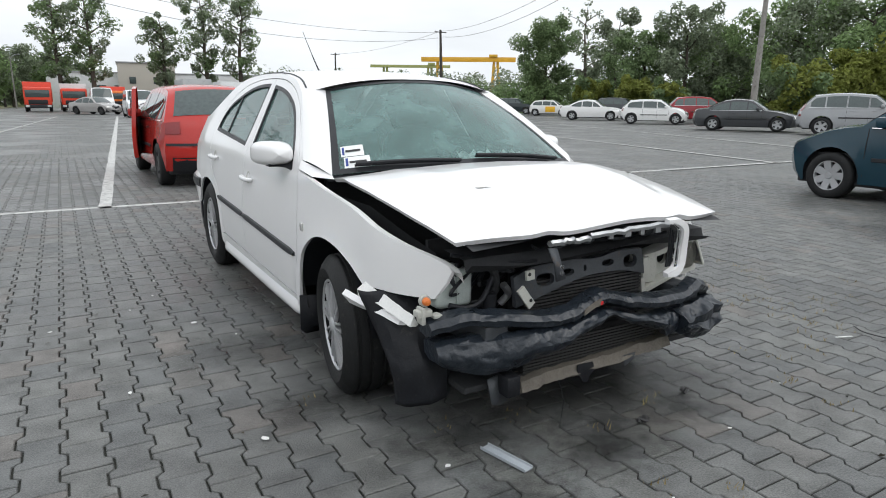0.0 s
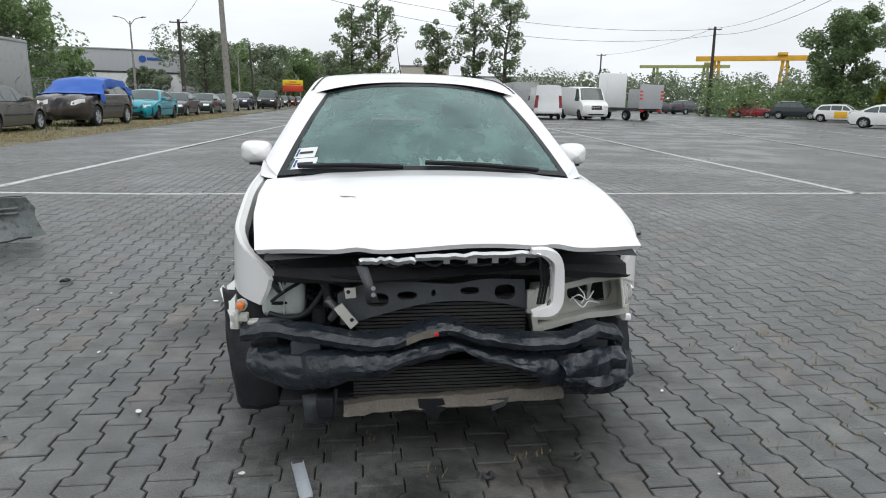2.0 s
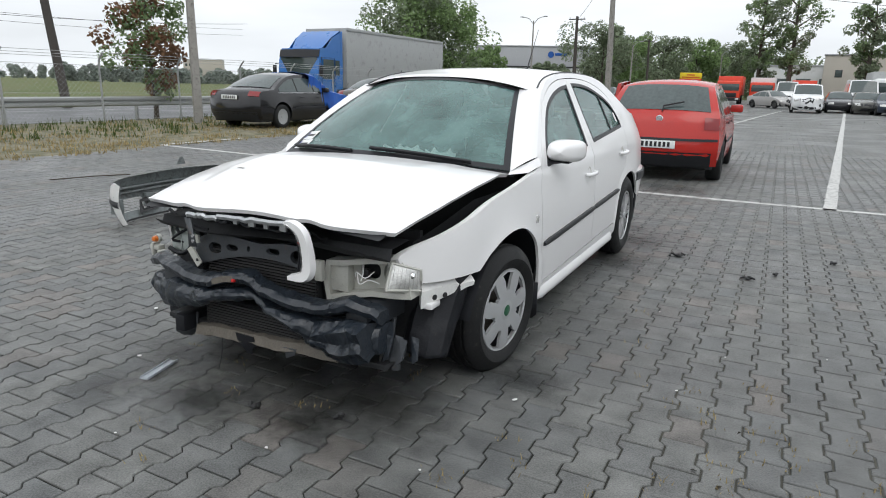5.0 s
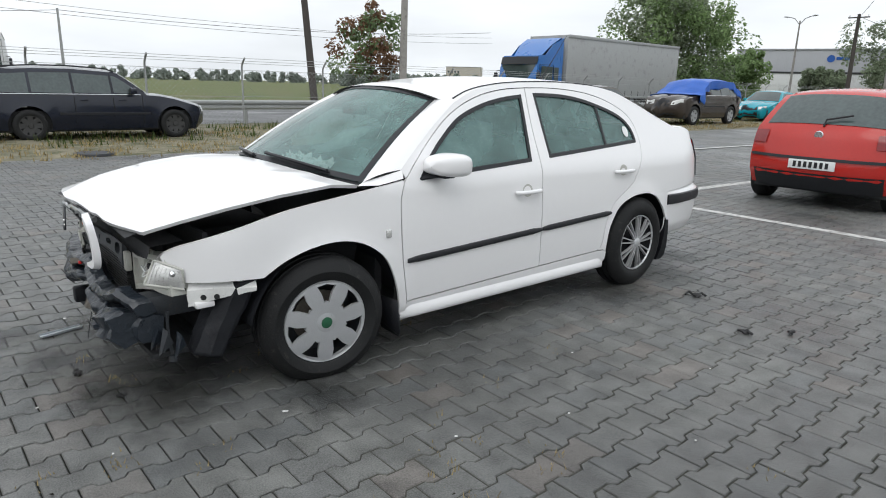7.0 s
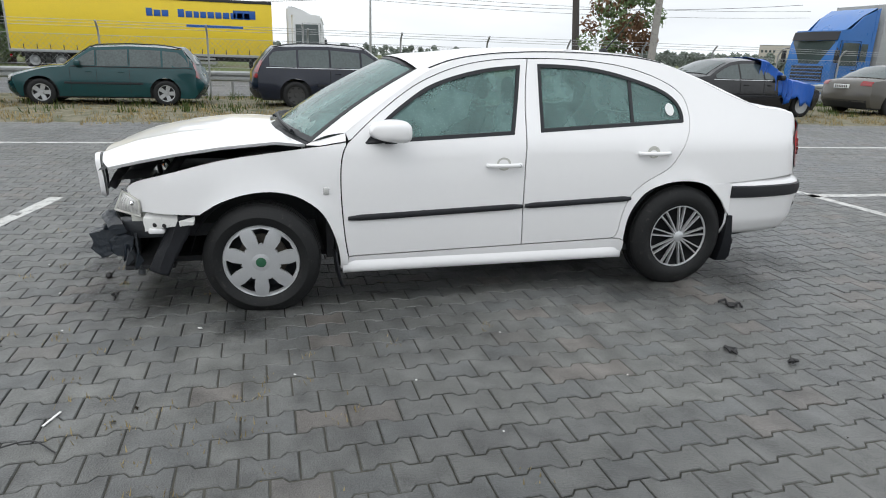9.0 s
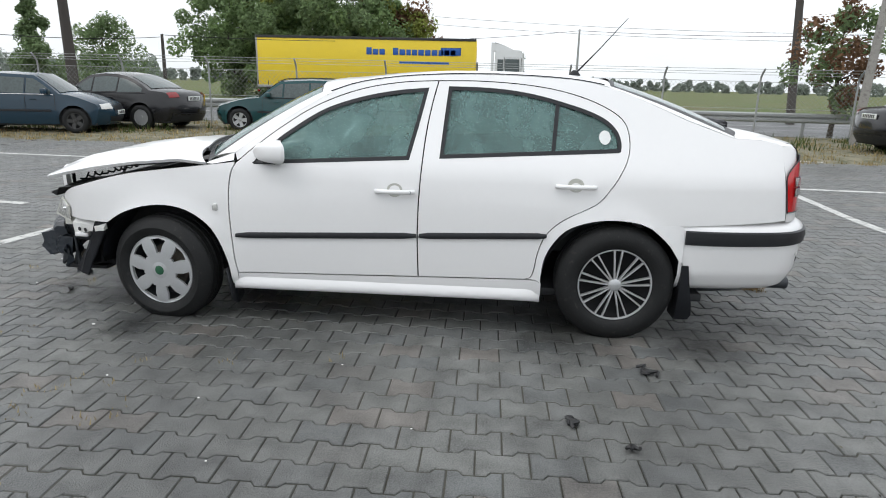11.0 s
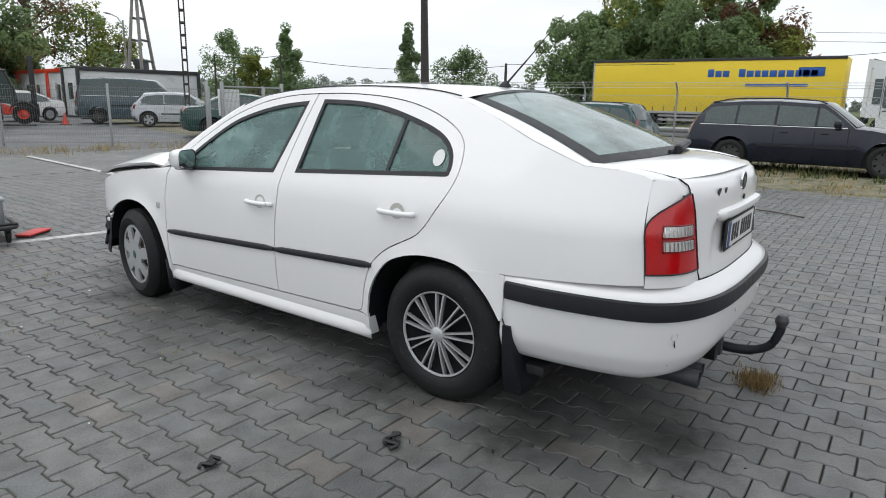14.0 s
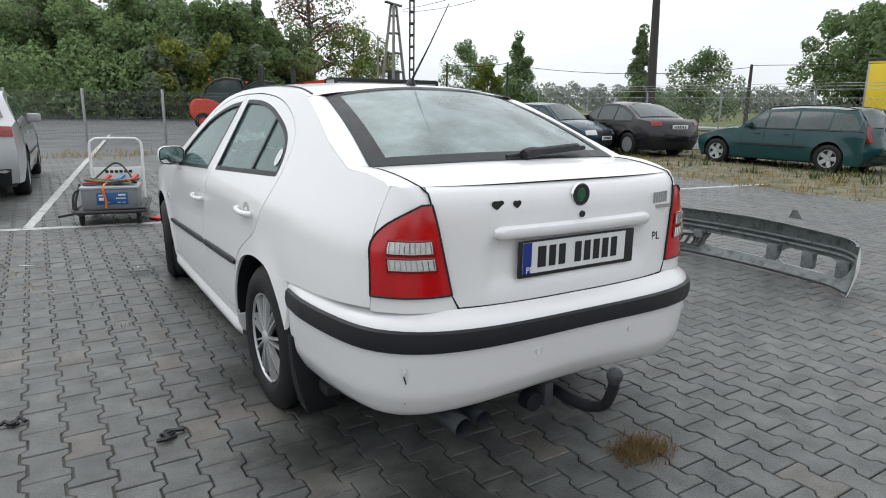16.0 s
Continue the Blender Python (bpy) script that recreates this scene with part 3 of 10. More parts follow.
for x0, x1 in ((-0.60, -0.12), (-0.02, 0.52)):
    pts = [screen_at(x0 / 0.69, 0.05), screen_at((x0 + x1) / 2 / 0.69, 0.035), screen_at(x1 / 0.69, 0.012)]
    arm = part("wiper", tube([(p[0], p[1] - 0.022, p[2] + 0.02) for p in curve(pts, 5)], 0.009, 6), BLACK_TRIM, car, "black windscreen wiper")
    part("wiper_blade", tube([(p[0], p[1] - 0.010, p[2] + 0.012) for p in curve(pts, 5)], 0.006, 4), BLACK_TRIM, arm)
for x, v, w, h in ((-0.58, 0.20, 0.10, 0.05), (-0.565, 0.095, 0.11, 0.05)):
    part("paper_sticker", band(screen_at, x / 0.67 - w / 1.34, x / 0.67 + w / 1.34, v - h, v + h, 2, 2, 0.004), PAPER, screen, "small white paper sticker")
    part("printed_bar", band(screen_at, x / 0.67 - w / 2.2, x / 0.67 + w / 1.9, v - h * 0.25, v + h * 0.15, 2, 2, 0.006), INK, screen)
    part("blue_bar", band(screen_at, x / 0.67 - w / 1.5, x / 0.67 - w / 1.9, v - h * 0.7, v + h * 0.7, 1, 1, 0.006), PLATE_BLUE, screen)
# crumpled paper behind the screen
rng = random.Random(5)
rows = []
for k in range(6):
    row = []
    for i in range(22):
        p = screen_at(-0.05 + 0.62 * i / 21, 0.06 + 0.10 * k / 5)
        row.append((p[0], p[1] + 0.06 + rng.uniform(-0.02, 0.02), p[2] - 0.035 + rng.uniform(-0.018, 0.022)))
    rows.append(row)
part("crumpled_paper", loft(rows), PAPER, car, "crumpled white paper on the dashboard", smooth=False)

# rear glass
def rear_glass_at(s, v):
    xe = 0.495 + (0.600 - 0.495) * v
    ye = 1.196 + (1.850 - 1.196) * v
    ze = 1.333 + (1.088 - 1.333) * v
    yc = 1.240 + (1.985 - 1.240) * v
    zc = 1.381 + (1.108 - 1.381) * v
    q = abs(s) ** 2.4
    bow = 0.014 * math.sin(math.pi * v)
    return (xe * s, yc + (ye - yc) * q + bow * 0.5, zc + (ze - zc) * q + bow)


def band_r(s0, s1, v0, v1, nu, nv, lift=0.0):
    rings = []
    for k in range(nv + 1):
        row = []
        for i in range(nu + 1):
            p = rear_glass_at(s0 + (s1 - s0) * i / nu, v0 + (v1 - v0) * k / nv)
            row.append((p[0], p[1] + lift * 0.45, p[2] + lift))
        rings.append(row)
    return loft(rings)


rg = part("rear_window", band_r(-1, 1, 0, 1, 22, 14), GLASS_REAR, car, "wet sloping rear window")
rg.visible_shadow = False
part("rear_window_border", join(band_r(-1, -0.89, 0, 1, 3, 14, 0.003), band_r(0.89, 1, 0, 1, 3, 14, 0.003), band_r(-1, 1, 0, 0.04, 22, 2, 0.003), band_r(-1, 1, 0.92, 1, 22, 3, 0.003)), BLACK_TRIM, rg)
# C pillar face from glass edge to flank
for s in (1, -1):
    rings = []
    for k in range(13):
        v = k / 12
        a = Vector(rear_glass_at(s, v))
        yb = np.interp(v, [0, 0.15, 0.4, 0.65, 1], [1.185, 1.243, 1.42, 1.594, 1.84])
        zb = np.interp(v, [0, 0.15, 0.4, 0.65, 1], [1.330, 1.314, 1.247, 1.173, 1.088])
        b = Vector((s * flank(yb, zb), yb, zb))
        rings.append([tuple(a.lerp(b, j / 4) + Vector((0, 0, 0.008)) * math.sin(math.pi * j / 4)) for j in range(5)])
    part("rear_pillar", loft(rings), WHITE, car)


# boot lid: the deck, then the rear face
def tail_y(x, z):
    return np.interp(z, [0.30, 0.55, 0.66, 0.80, 0.95, 1.03, 1.06], [2.30, 2.30, 2.297, 2.290, 2.285, 2.272, 2.235]) - 0.155 * (abs(x) / 0.743) ** 3.2


def deck_at(s, v):
    a = rear_glass_at(s, 1.0)
    xe = 0.600 + (0.580 - 0.600) * v
    yb = 2.245 - 0.075 * abs(s) ** 3
    zb = 1.062 - 0.006 * s * s
    y = a[1] + (yb - a[1]) * v
    z = a[2] + (zb - a[2]) * v ** 1.6 + 0.004 * math.sin(math.pi * v)
    return (xe * s, y, z)


LID = [(-0.484, 0.668), (0.484, 0.668), (0.510, 0.72), (0.555, 0.95), (0.567, 1.02), (0.565, 1.056), (-0.565, 1.056), (-0.567, 1.02), (-0.555, 0.95), (-0.510, 0.72)]
RECESS = [(-0.345, 0.735), (0.345, 0.735), (0.37, 0.76), (0.37, 0.885), (-0.37, 0.885), (-0.37, 0.76)]
lid = part("boot_lid", join(loft([[deck_at(1 - 2 * i / 20, k / 10) for i in range(21)] for k in range(11)]), sheet(shrink(LID, 0.001), lambda x, z: (x, tail_y(x, z) - (0.016 if inside(x, z, RECESS) else 0.0), z), 0.035, inward=(0, -1, 0), flip=True)), WHITE, car, edge=50)
# deck beside the lid
for s in (1, -1):
    rings = []
    for k in range(9):
        v = k / 8
        a = Vector(deck_at(s, v))
        yb = 1.84 + (2.10 - 1.84) * v
        zb = np.interp(yb, [1.84, 1.98, 2.07, 2.10], [1.088, 1.082, 1.064, 1.045])
        b = Vector((s * flank(yb, zb), yb, zb))
        rings.append([tuple(a.lerp(b, j / 4) + Vector((0, 0, 0.010)) * math.sin(math.pi * j / 4)) for j in range(5)])
    part("rear_wing_top", loft(rings), WHITE, car)
    # rear lamp, wrapping round the corner
    def lamp_at(u, v):
        z = 0.715 + (1.005 - 0.715) * v
        inner = np.array([0.506 + (0.562 - 0.506) * v, tail_y(0.506 + 0.056 * v, z) + 0.006])
        yo = np.interp(z, [0.715, 0.85, 0.95, 1.02], [2.130, 2.113, 2.10, 2.10])
        outer = np.array([flank(yo, z) + 0.004, yo])
        u = u * (1 - 0.80 * max(0.0, (v - 0.52) / 0.48) ** 2.4)
        p = inner + (outer - inner) * u
        bulge = 0.030 * math.sin(math.pi * u) ** 0.9
        return (s * (p[0] + bulge * 0.6), p[1] + bulge, z)

    lampob = part("rear_lamp", loft([[lamp_at(i / 12, k / 14) for i in range(13)] for k in range(15)]), LENS_RED, car, "red rear lamp with two clear bands")
    for v0, v1 in ((0.30, 0.42), (0.48, 0.61)):
        rows = []
        for k in range(4):
            row = []
            for i in range(9):
                p = lamp_at(0.13 + 0.62 * i / 8, v0 + (v1 - v0) * k / 3)
                row.append((p[0] + s * 0.003, p[1] + 0.004, p[2]))
            rows.append(row)
        part("clear_band", loft(rows), LENS_CLEAR, lampob, "clear ribbed lens band")
        for k in range(9):
            part("lens_rib", tube([tuple(Vector(lamp_at(0.15 + 0.58 * k / 8, v0 + (v1 - v0) * f)) + Vector((s * 0.004, 0.0055, 0))) for f in (0.06, 0.5, 0.94)], 0.0022, 5), CHROME, lampob)
        rim_uv = [(0.12, v0 - 0.012), (0.44, v0 - 0.012), (0.76, v0 - 0.012), (0.76, v1 + 0.012), (0.44, v1 + 0.012), (0.12, v1 + 0.012), (0.12, v0 - 0.012)]
        part("band_edge", tube([tuple(Vector(lamp_at(u_, v_)) + Vector((s * 0.003, 0.004, 0))) for u_, v_ in rim_uv], 0.0035, 5), LENS_DEEP, lampob)
    rim_uv = [(j / 8, 0.0) for j in range(9)] + [(1.0, k / 14) for k in range(1, 15)] + [(1 - j / 6, 1.0) for j in range(1, 7)] + [(0.0, 1 - k / 8) for k in range(1, 9)]
    part("lamp_seal", tube([tuple(Vector(lamp_at(u_, v_)) + Vector((s * 0.001, 0.001, 0))) for u_, v_ in rim_uv], 0.0032, 5, False), BLACK_TRIM, lampob)
    # panel under the lamp
    rows = []
    for k in range(3):
        z = 0.664 + (0.713 - 0.664) * k / 2
        rows.append([(s * (0.488 + (flank(2.13, z) - 0.488) * j / 8 + 0.018 * math.sin(math.pi * j / 8)), tail_y(0.488, z) + (2.13 - tail_y(0.488, z)) * j / 8 + 0.03 * math.sin(math.pi * j / 8), z) for j in range(9)])
    part("lamp_sill", loft(rows), WHITE, car)
    # corner skin round the lamp
    rows = []
    for k in range(13):
        z = 0.665 + (1.052 - 0.665) * k / 12
        xi = np.interp(z, [0.66, 0.72, 0.95, 1.05], [0.488, 0.512, 0.557, 0.568])
        yi = tail_y(xi, z) - 0.004
        yo = np.interp(z, [0.66, 0.73, 0.90, 1.045, 1.06], [2.132, 2.127, 2.107, 2.095, 2.09])
        xo = flank(yo, z) - 0.002
        rows.append([(s * (xi + (xo - xi) * j / 10 + 0.012 * math.sin(math.pi * j / 10)), yi + (yo - yi) * j / 10 + 0.021 * math.sin(math.pi * j / 10), z) for j in range(11)])
    part("rear_corner_panel", loft(rows), WHITE, car)
    ca, cb = Vector(deck_at(s, 1.0)), Vector((s * flank(2.10, 1.045), 2.10, 1.045))
    edge_a = [tuple(ca.lerp(cb, j / 10) + Vector((0, 0, 0.010)) * math.sin(math.pi * j / 10)) for j in range(11)]
    mid = [tuple((Vector(p) + Vector(q)) / 2 + Vector((0, 0, 0.004))) for p, q in zip(edge_a, rows[-1])]
    part("rear_corner_cap", loft([edge_a, mid, rows[-1]]), WHITE, car)

# boot lid details
part("grab_bar", loft([[(x, tail_y(x, 0.905) + dy * min(1.0, 0.35 + (0.362 - abs(x)) / 0.03), 0.904 + dz * min(1.0, 0.45 + (0.362 - abs(x)) / 0.04)) for dy, dz in ((0.0, -0.024), (0.014, -0.022), (0.024, -0.012), (0.027, 0.002), (0.023, 0.014), (0.012, 0.020), (0.0, 0.022))] for x in np.linspace(0.362, -0.362, 37)], caps=True), WHITE, lid, "white grab bar above the plate")
shut = [deck_at(1, v) for v in np.linspace(0.04, 1, 9)] + [(x, tail_y(x, z) + 0.001, z) for x, z in ((0.567, 1.035), (0.567, 1.02), (0.561, 0.985), (0.555, 0.95), (0.533, 0.835), (0.510, 0.72), (0.484, 0.669))]
for s in (1, -1):
    part("shut_line", tube([(s * p[0], p[1] + 0.0005, p[2] + 0.001) for p in shut], 0.0030, 5), GAP, lid)
part("shut_line", tube([(x, tail_y(x, 0.669) + 0.001, 0.668) for x in np.linspace(-0.484, 0.484, 21)], 0.0030, 5), GAP, lid)
part("key_hole", lathe([(0.0, 0.006), (0.011, 0.006), (0.012, 0.0)], 14, "y"), INK, lid, m=Matrix.Translation((-0.006, tail_y(0, 0.945) + 0.001, 0.944)))
badge = part("round_badge", lathe([(0.0, 0.007), (0.030, 0.007), (0.039, 0.008), (0.042, 0.0)], 28, "y"), CHROME, lid, "round chrome badge", m=Matrix.Translation((0, tail_y(0, 1.012) + 0.002, 1.012)))
part("badge_centre", lathe([(0.0, 0.004), (0.019, 0.003), (0.021, 0.0)], 24, "y"), GREEN_BADGE, badge, m=Matrix.Translation((0, 0.007, 0)))
part("badge_ring", lathe([(0.022, 0.0), (0.0235, 0.0035), (0.036, 0.0035), (0.037, 0.0)], 24, "y"), INK, badge, m=Matrix.Translation((0, 0.0065, 0)))
plate = part("number_plate", box(-0.272, 0.272, 2.272, 2.282, 0.745, 0.872, 0.004), INK, lid, "black plate holder with white plate", m=Matrix.Translation((0, 0.012, 0)))
part("plate_face", box(-0.222, 0.258, 2.2825, 2.2850, 0.760, 0.866), PLATE, plate)
part("plate_band", box(0.222, 0.259, 2.2856, 2.2866, 0.760, 0.866), PLATE_BLUE, plate)
px = 0.195
for w in (0.046, 0.040, 0.040, None, 0.040, 0.040, 0.040, 0.040, 0.040):
    if w is None:
        px -= 0.030
        continue
    part("plate_bar", box(px - w + 0.010, px, 2.2856, 2.2866, 0.778, 0.850), INK, plate)
    px -= w + 0.004
for x, w, h in ((0.345, 0.050, 0.030), (0.272, 0.034, 0.024)):
    y = tail_y(x, 0.997) + 0.0015
    part("dark_sticker", loft([[(x + w / 2 * math.cos(a), y + 0.001 * k, 0.997 + h / 2 * math.sin(a) * (1 + 0.3 * math.sin(3 * a))) for a in np.linspace(0, 2 * math.pi, 13)[:-1]] for k in (0, 1)], True, True), INK, lid, "small dark sticker")
for k in range(6):
    x = -0.405 - 0.018 * k
    part("name_bar", box(x - 0.006, x + 0.006, tail_y(x, 0.97) + 0.001, tail_y(x, 0.97) + 0.004, 0.95, 0.992), CHROME, lid)
part("name_plate", box(-0.50, -0.41, tail_y(-0.46, 0.935) + 0.001, tail_y(-0.44, 0.935) + 0.004, 0.930, 0.944), CHROME, lid)
part("country_sticker", lathe([(0.0, 0.002), (0.034, 0.0015), (0.035, 0.0)], 24, "y"), PAPER, lid, "oval white sticker", m=Matrix.Translation((-0.425, tail_y(0.425, 0.82) + 0.0005, 0.822)) @ Matrix.Diagonal((0.85, 1, 1, 1)))


def text_mesh(body, size, m, material, parent, name="lettering"):
    cu = bpy.data.curves.new(name, "FONT")
    cu.body, cu.size, cu.extrude, cu.align_x, cu.align_y = body, size, 0.0006, "CENTER", "CENTER"
    tmp = bpy.data.objects.new("tmp", cu)
    scene.collection.objects.link(tmp)
    dg = bpy.context.evaluated_depsgraph_get()
    me = bpy.data.meshes.new_from_object(tmp.evaluated_get(dg))
    bpy.data.objects.remove(tmp)
    me.materials.clear()
    me.materials.append(material)
    ob = new(name, me)
    ob.parent = parent
    ob.matrix_basis = m
    return ob


text_mesh("PL", 0.030, Matrix.Translation((0.240, 2.2990, 0.776)) @ pose(0, 0, 0, 90, 0, 180), PLATE, plate)
text_mesh("PL", 0.046, Matrix.Translation((-0.425, tail_y(0.425, 0.82) + 0.003, 0.822)) @ pose(0, 0, 0, 90, 0, 180), INK, lid)

# rear window wiper
rw = part("rear_wiper", tube(curve([(0.03, 2.00, 1.125), (-0.02, 1.99, 1.135), (-0.28, 1.955, 1.148)], 5), [0.022] * 6 + [0.016] * 5, 8), BLACK_TRIM, car, "black rear wiper")
part("wiper_blade", tube([(0.10, 1.985, 1.122), (-0.05, 1.975, 1.132), (-0.34, 1.935, 1.143)], 0.009, 6), BLACK_TRIM, rw)

# rear bumper
def rear_bumper_at(u, v):
    """u: -1 right arch, 0 middle, 1 left arch; v: 0 bottom, 1 top."""
    z = 0.285 + (0.668 - 0.285) * v
    prof = np.interp(v, [0, 0.06, 0.25, 0.6, 0.68, 0.86, 0.90, 1.0], [-0.075, -0.035, 0.0, 0.016, 0.018, 0.018, 0.014, -0.045])
    a = abs(u)
    P = curve_plan(a)
    if prof > 0:
        prof *= min(1.0, (1 - a) / 0.12 + 0.05)
    nx, ny = P[2], P[3]
    zz = z - 0.028 * (1 - min(1, a / 0.55)) * (1 - v) * 0.0 + 0.10 * (1 - v) * (0.5 - 0.5 * math.cos(math.pi * min(1, max(0, (0.62 - a) / 0.62)))) * 0.55
    return (math.copysign(1, u) * (P[0] + nx * prof) if a > 1e-6 else 0.0, P[1] + ny * prof, zz)


_plan_pts = curve([(0.0, 2.345), (0.25, 2.340), (0.45, 2.318), (0.60, 2.270), (0.70, 2.195), (0.755, 2.10), (0.790, 1.95), (0.808, 1.80), (0.822, 1.58)], 8)
_plan_len = np.concatenate([[0], np.cumsum([math.dist(_plan_pts[i], _plan_pts[i + 1]) for i in range(len(_plan_pts) - 1)])])


def curve_plan(a):
    d = a * _plan_len[-1]
    x = np.interp(d, _plan_len, [p[0] for p in _plan_pts])
    y = np.interp(d, _plan_len, [p[1] for p in _plan_pts])
    x2 = np.interp(d + 0.01, _plan_len, [p[0] for p in _plan_pts])
    y2 = np.interp(d + 0.01, _plan_len, [p[1] for p in _plan_pts])
    x1 = np.interp(d - 0.01, _plan_len, [p[0] for p in _plan_pts])
    y1 = np.interp(d - 0.01, _plan_len, [p[1] for p in _plan_pts])
    if d < 0.011:
        return x, y, 0.0, 1.0
    tx, ty = x2 - x1, y2 - y1
    n = math.hypot(tx, ty)
    return x, y, -ty / n, tx / n


bump = part("rear_bumper", loft([[rear_bumper_at(-1 + 2 * i / 60, k / 18) for i in range(61)] for k in range(19)]), WHITE, car, "white rear bumper with black strip", edge=60)
part("bumper_strip", loft([[(lambda p: p)(tuple(np.array(rear_bumper_at(u, 0.77 + dv)) + np.array([*(lambda P: (math.copysign(1, u) * P[2] * dd, P[3] * dd))(curve_plan(abs(u))), 0.0]))) for dv, dd in ((-0.10, 0.0), (-0.085, 0.012), (0.0, 0.017), (0.085, 0.012), (0.10, 0.0))] for u in np.linspace(-0.985, 0.985, 66)], caps=True), BLACK_TRIM, bump, "black bumper strip")
for u in (0.50, 0.16, -0.16, -0.50):
    p = rear_bumper_at(u, 0.52)
    P = curve_plan(abs(u))
    ang = math.degrees(math.atan2(-math.copysign(1, u) * P[2], P[3]))
    part("parking_sensor", lathe([(0.0, 0.004), (0.009, 0.004), (0.011, 0.001), (0.013, 0.004), (0.0145, 0.0)], 16, "y"), WHITE_DIRTY, bump, m=pose(p[0], p[1] - 0.001, p[2], 0, 0, ang))
part("scratch", tube([np.array(rear_bumper_at(0.50, 0.47)) + (0.004, 0.004, 0), np.array(rear_bumper_at(0.495, 0.40)) + (0.004, 0.004, 0)], 0.0022, 5), GAP, bump)
part("rear_valance", loft([[(-0.75, 1.7, 0.29), (0.75, 1.7, 0.29)], [(-0.55, 2.24, 0.34), (0.55, 2.24, 0.34)]]), ENGINE, car)

ARCH_REAR_BACK = curve([(1.405, 0.634), (1.439, 0.611), (1.519, 0.539), (1.583, 0.447)], 3) + [(1.592, 0.45), (1.594, 0.55), (1.592, 0.636), (1.552, 0.640)]
flank_pair("bumper_end", ARCH_REAR_BACK, WHITE, 0.05, off=0.0012)

# tow bar
tow = part("tow_bar", tube(curve([(0.02, 2.15, 0.27), (0.02, 2.30, 0.262), (0.01, 2.40, 0.268), (0.01, 2.470, 0.305), (0.01, 2.500, 0.37), (0.01, 2.505, 0.40)], 5), [0.022] * 11 + [0.019] * 15, 12), BLACK_TRIM, car, "black tow bar with ball")
part("tow_ball", lathe([(0.0, 0.455), (0.018, 0.450), (0.027, 0.435), (0.028, 0.420), (0.020, 0.402), (0.016, 0.39)], 18, "z"), METAL_DARK, tow, m=Matrix.Translation((0.01, 2.505, 0)))
part("tow_plate", box(0.09, 0.13, 2.18, 2.30, 0.25, 0.34, 0.008), METAL_DARK, tow)
part("tow_socket", lathe([(0.0, 0.0), (0.035, 0.0), (0.035, 0.05), (0.0, 0.05)], 16, "y"), LINER, tow, m=Matrix.Translation((0.17, 2.24, 0.275)))
# exhaust
ex = part("exhaust_pipe", tube(curve([(0.60, 1.55, 0.25), (0.55, 1.9, 0.255), (0.49, 2.12, 0.266), (0.478, 2.30, 0.262)], 5), 0.036, 16, False), METAL_DARK, car, "short grey exhaust pipe")
part("silencer", lathe([(0.0, 1.50), (0.085, 1.51), (0.09, 1.55), (0.09, 1.98), (0.08, 2.03), (0.0, 2.03)], 20, "y"), METAL, ex, m=Matrix.Translation((0.42, 0, 0.265)) @ Matrix.Diagonal((1.6, 1, 0.85, 1)))
part("second_pipe", tube([(0.395, 2.0, 0.27), (0.392, 2.29, 0.268)], 0.031, 16, False), METAL_DARK, ex)

# aerial
aer = part("roof_aerial", tube([(-0.003, 1.075, 1.405), (0.0, 1.09, 1.425), (-0.012, 1.22, 1.565), (-0.024, 1.372, 1.74)], [0.007, 0.006, 0.0032, 0.0018], 6), BLACK_TRIM, car, "black whip aerial")
part("aerial_foot", lathe([(0.026, 1.395), (0.022, 1.408), (0.010, 1.425), (0.0, 1.43)], 14, "z"), BLACK_TRIM, aer, m=Matrix.Translation((-0.002, 1.07, 0)) @ Matrix.Diagonal((0.8, 1.5, 1, 1)))

# mirrors
def mirror_ring(s, q, yy):
    ring = []
    for a in np.linspace(0, 2 * math.pi, 29)[:-1]:
        c, d = math.cos(a), math.sin(a)
        ring.append((s * (0.853 + 0.088 * math.copysign(abs(c) ** 0.6, c) * q), yy + 0.045 * c * q, 0.960 + (0.061 if d > 0 else 0.056) * math.copysign(abs(d) ** 0.62, d) * q))
    return ring


for s in (1, -1):
    rings = [mirror_ring(s, q, yy) for q, yy in ((0.02, -0.672), (0.42, -0.664), (0.70, -0.645), (0.88, -0.612), (0.98, -0.572), (1.0, -0.545), (0.985, -0.524), (0.95, -0.521))]
    mir = part("door_mirror", loft(rings, True), WHITE, car, "white door mirror", edge=80)
    part("mirror_rim", loft([mirror_ring(s, 0.955, -0.523), mirror_ring(s, 0.86, -0.528)], True), BLACK_TRIM, mir)
    part("mirror_glass", loft([mirror_ring(s, 0.87, -0.527), mirror_ring(s, 0.02, -0.527)], True), CHROME, mir)
    part("mirror_arm", loft([[(s * (flank(-0.69, 0.90) - 0.01), -0.70, 0.895), (s * (flank(-0.69, 0.9) - 0.01), -0.57, 0.897), (s * (flank(-0.6, 0.96) - 0.01), -0.60, 0.965)], [(s * 0.84, -0.64, 0.902), (s * 0.84, -0.56, 0.902), (s * 0.84, -0.58, 0.935)], [(s * 0.88, -0.60, 0.905), (s * 0.88, -0.56, 0.905), (s * 0.88, -0.57, 0.92)]], True, True), BLACK_TRIM, mir)
    part("mirror_underside", box(s * 0.835 - 0.05, s * 0.835 + 0.05, -0.61, -0.545, 0.900, 0.918, 0.004), BLACK_TRIM, mir)


# wheels
COVER_BLACK = mat("black_wheel_cover", (0.008, 0.008, 0.009), 0.6, var=0.2, spec=0.15)
BRIGHT_SPOKE = mat("brushed_spoke", (0.62, 0.62, 0.63), 0.3, metal=0.6, var=0.1, scale=20)


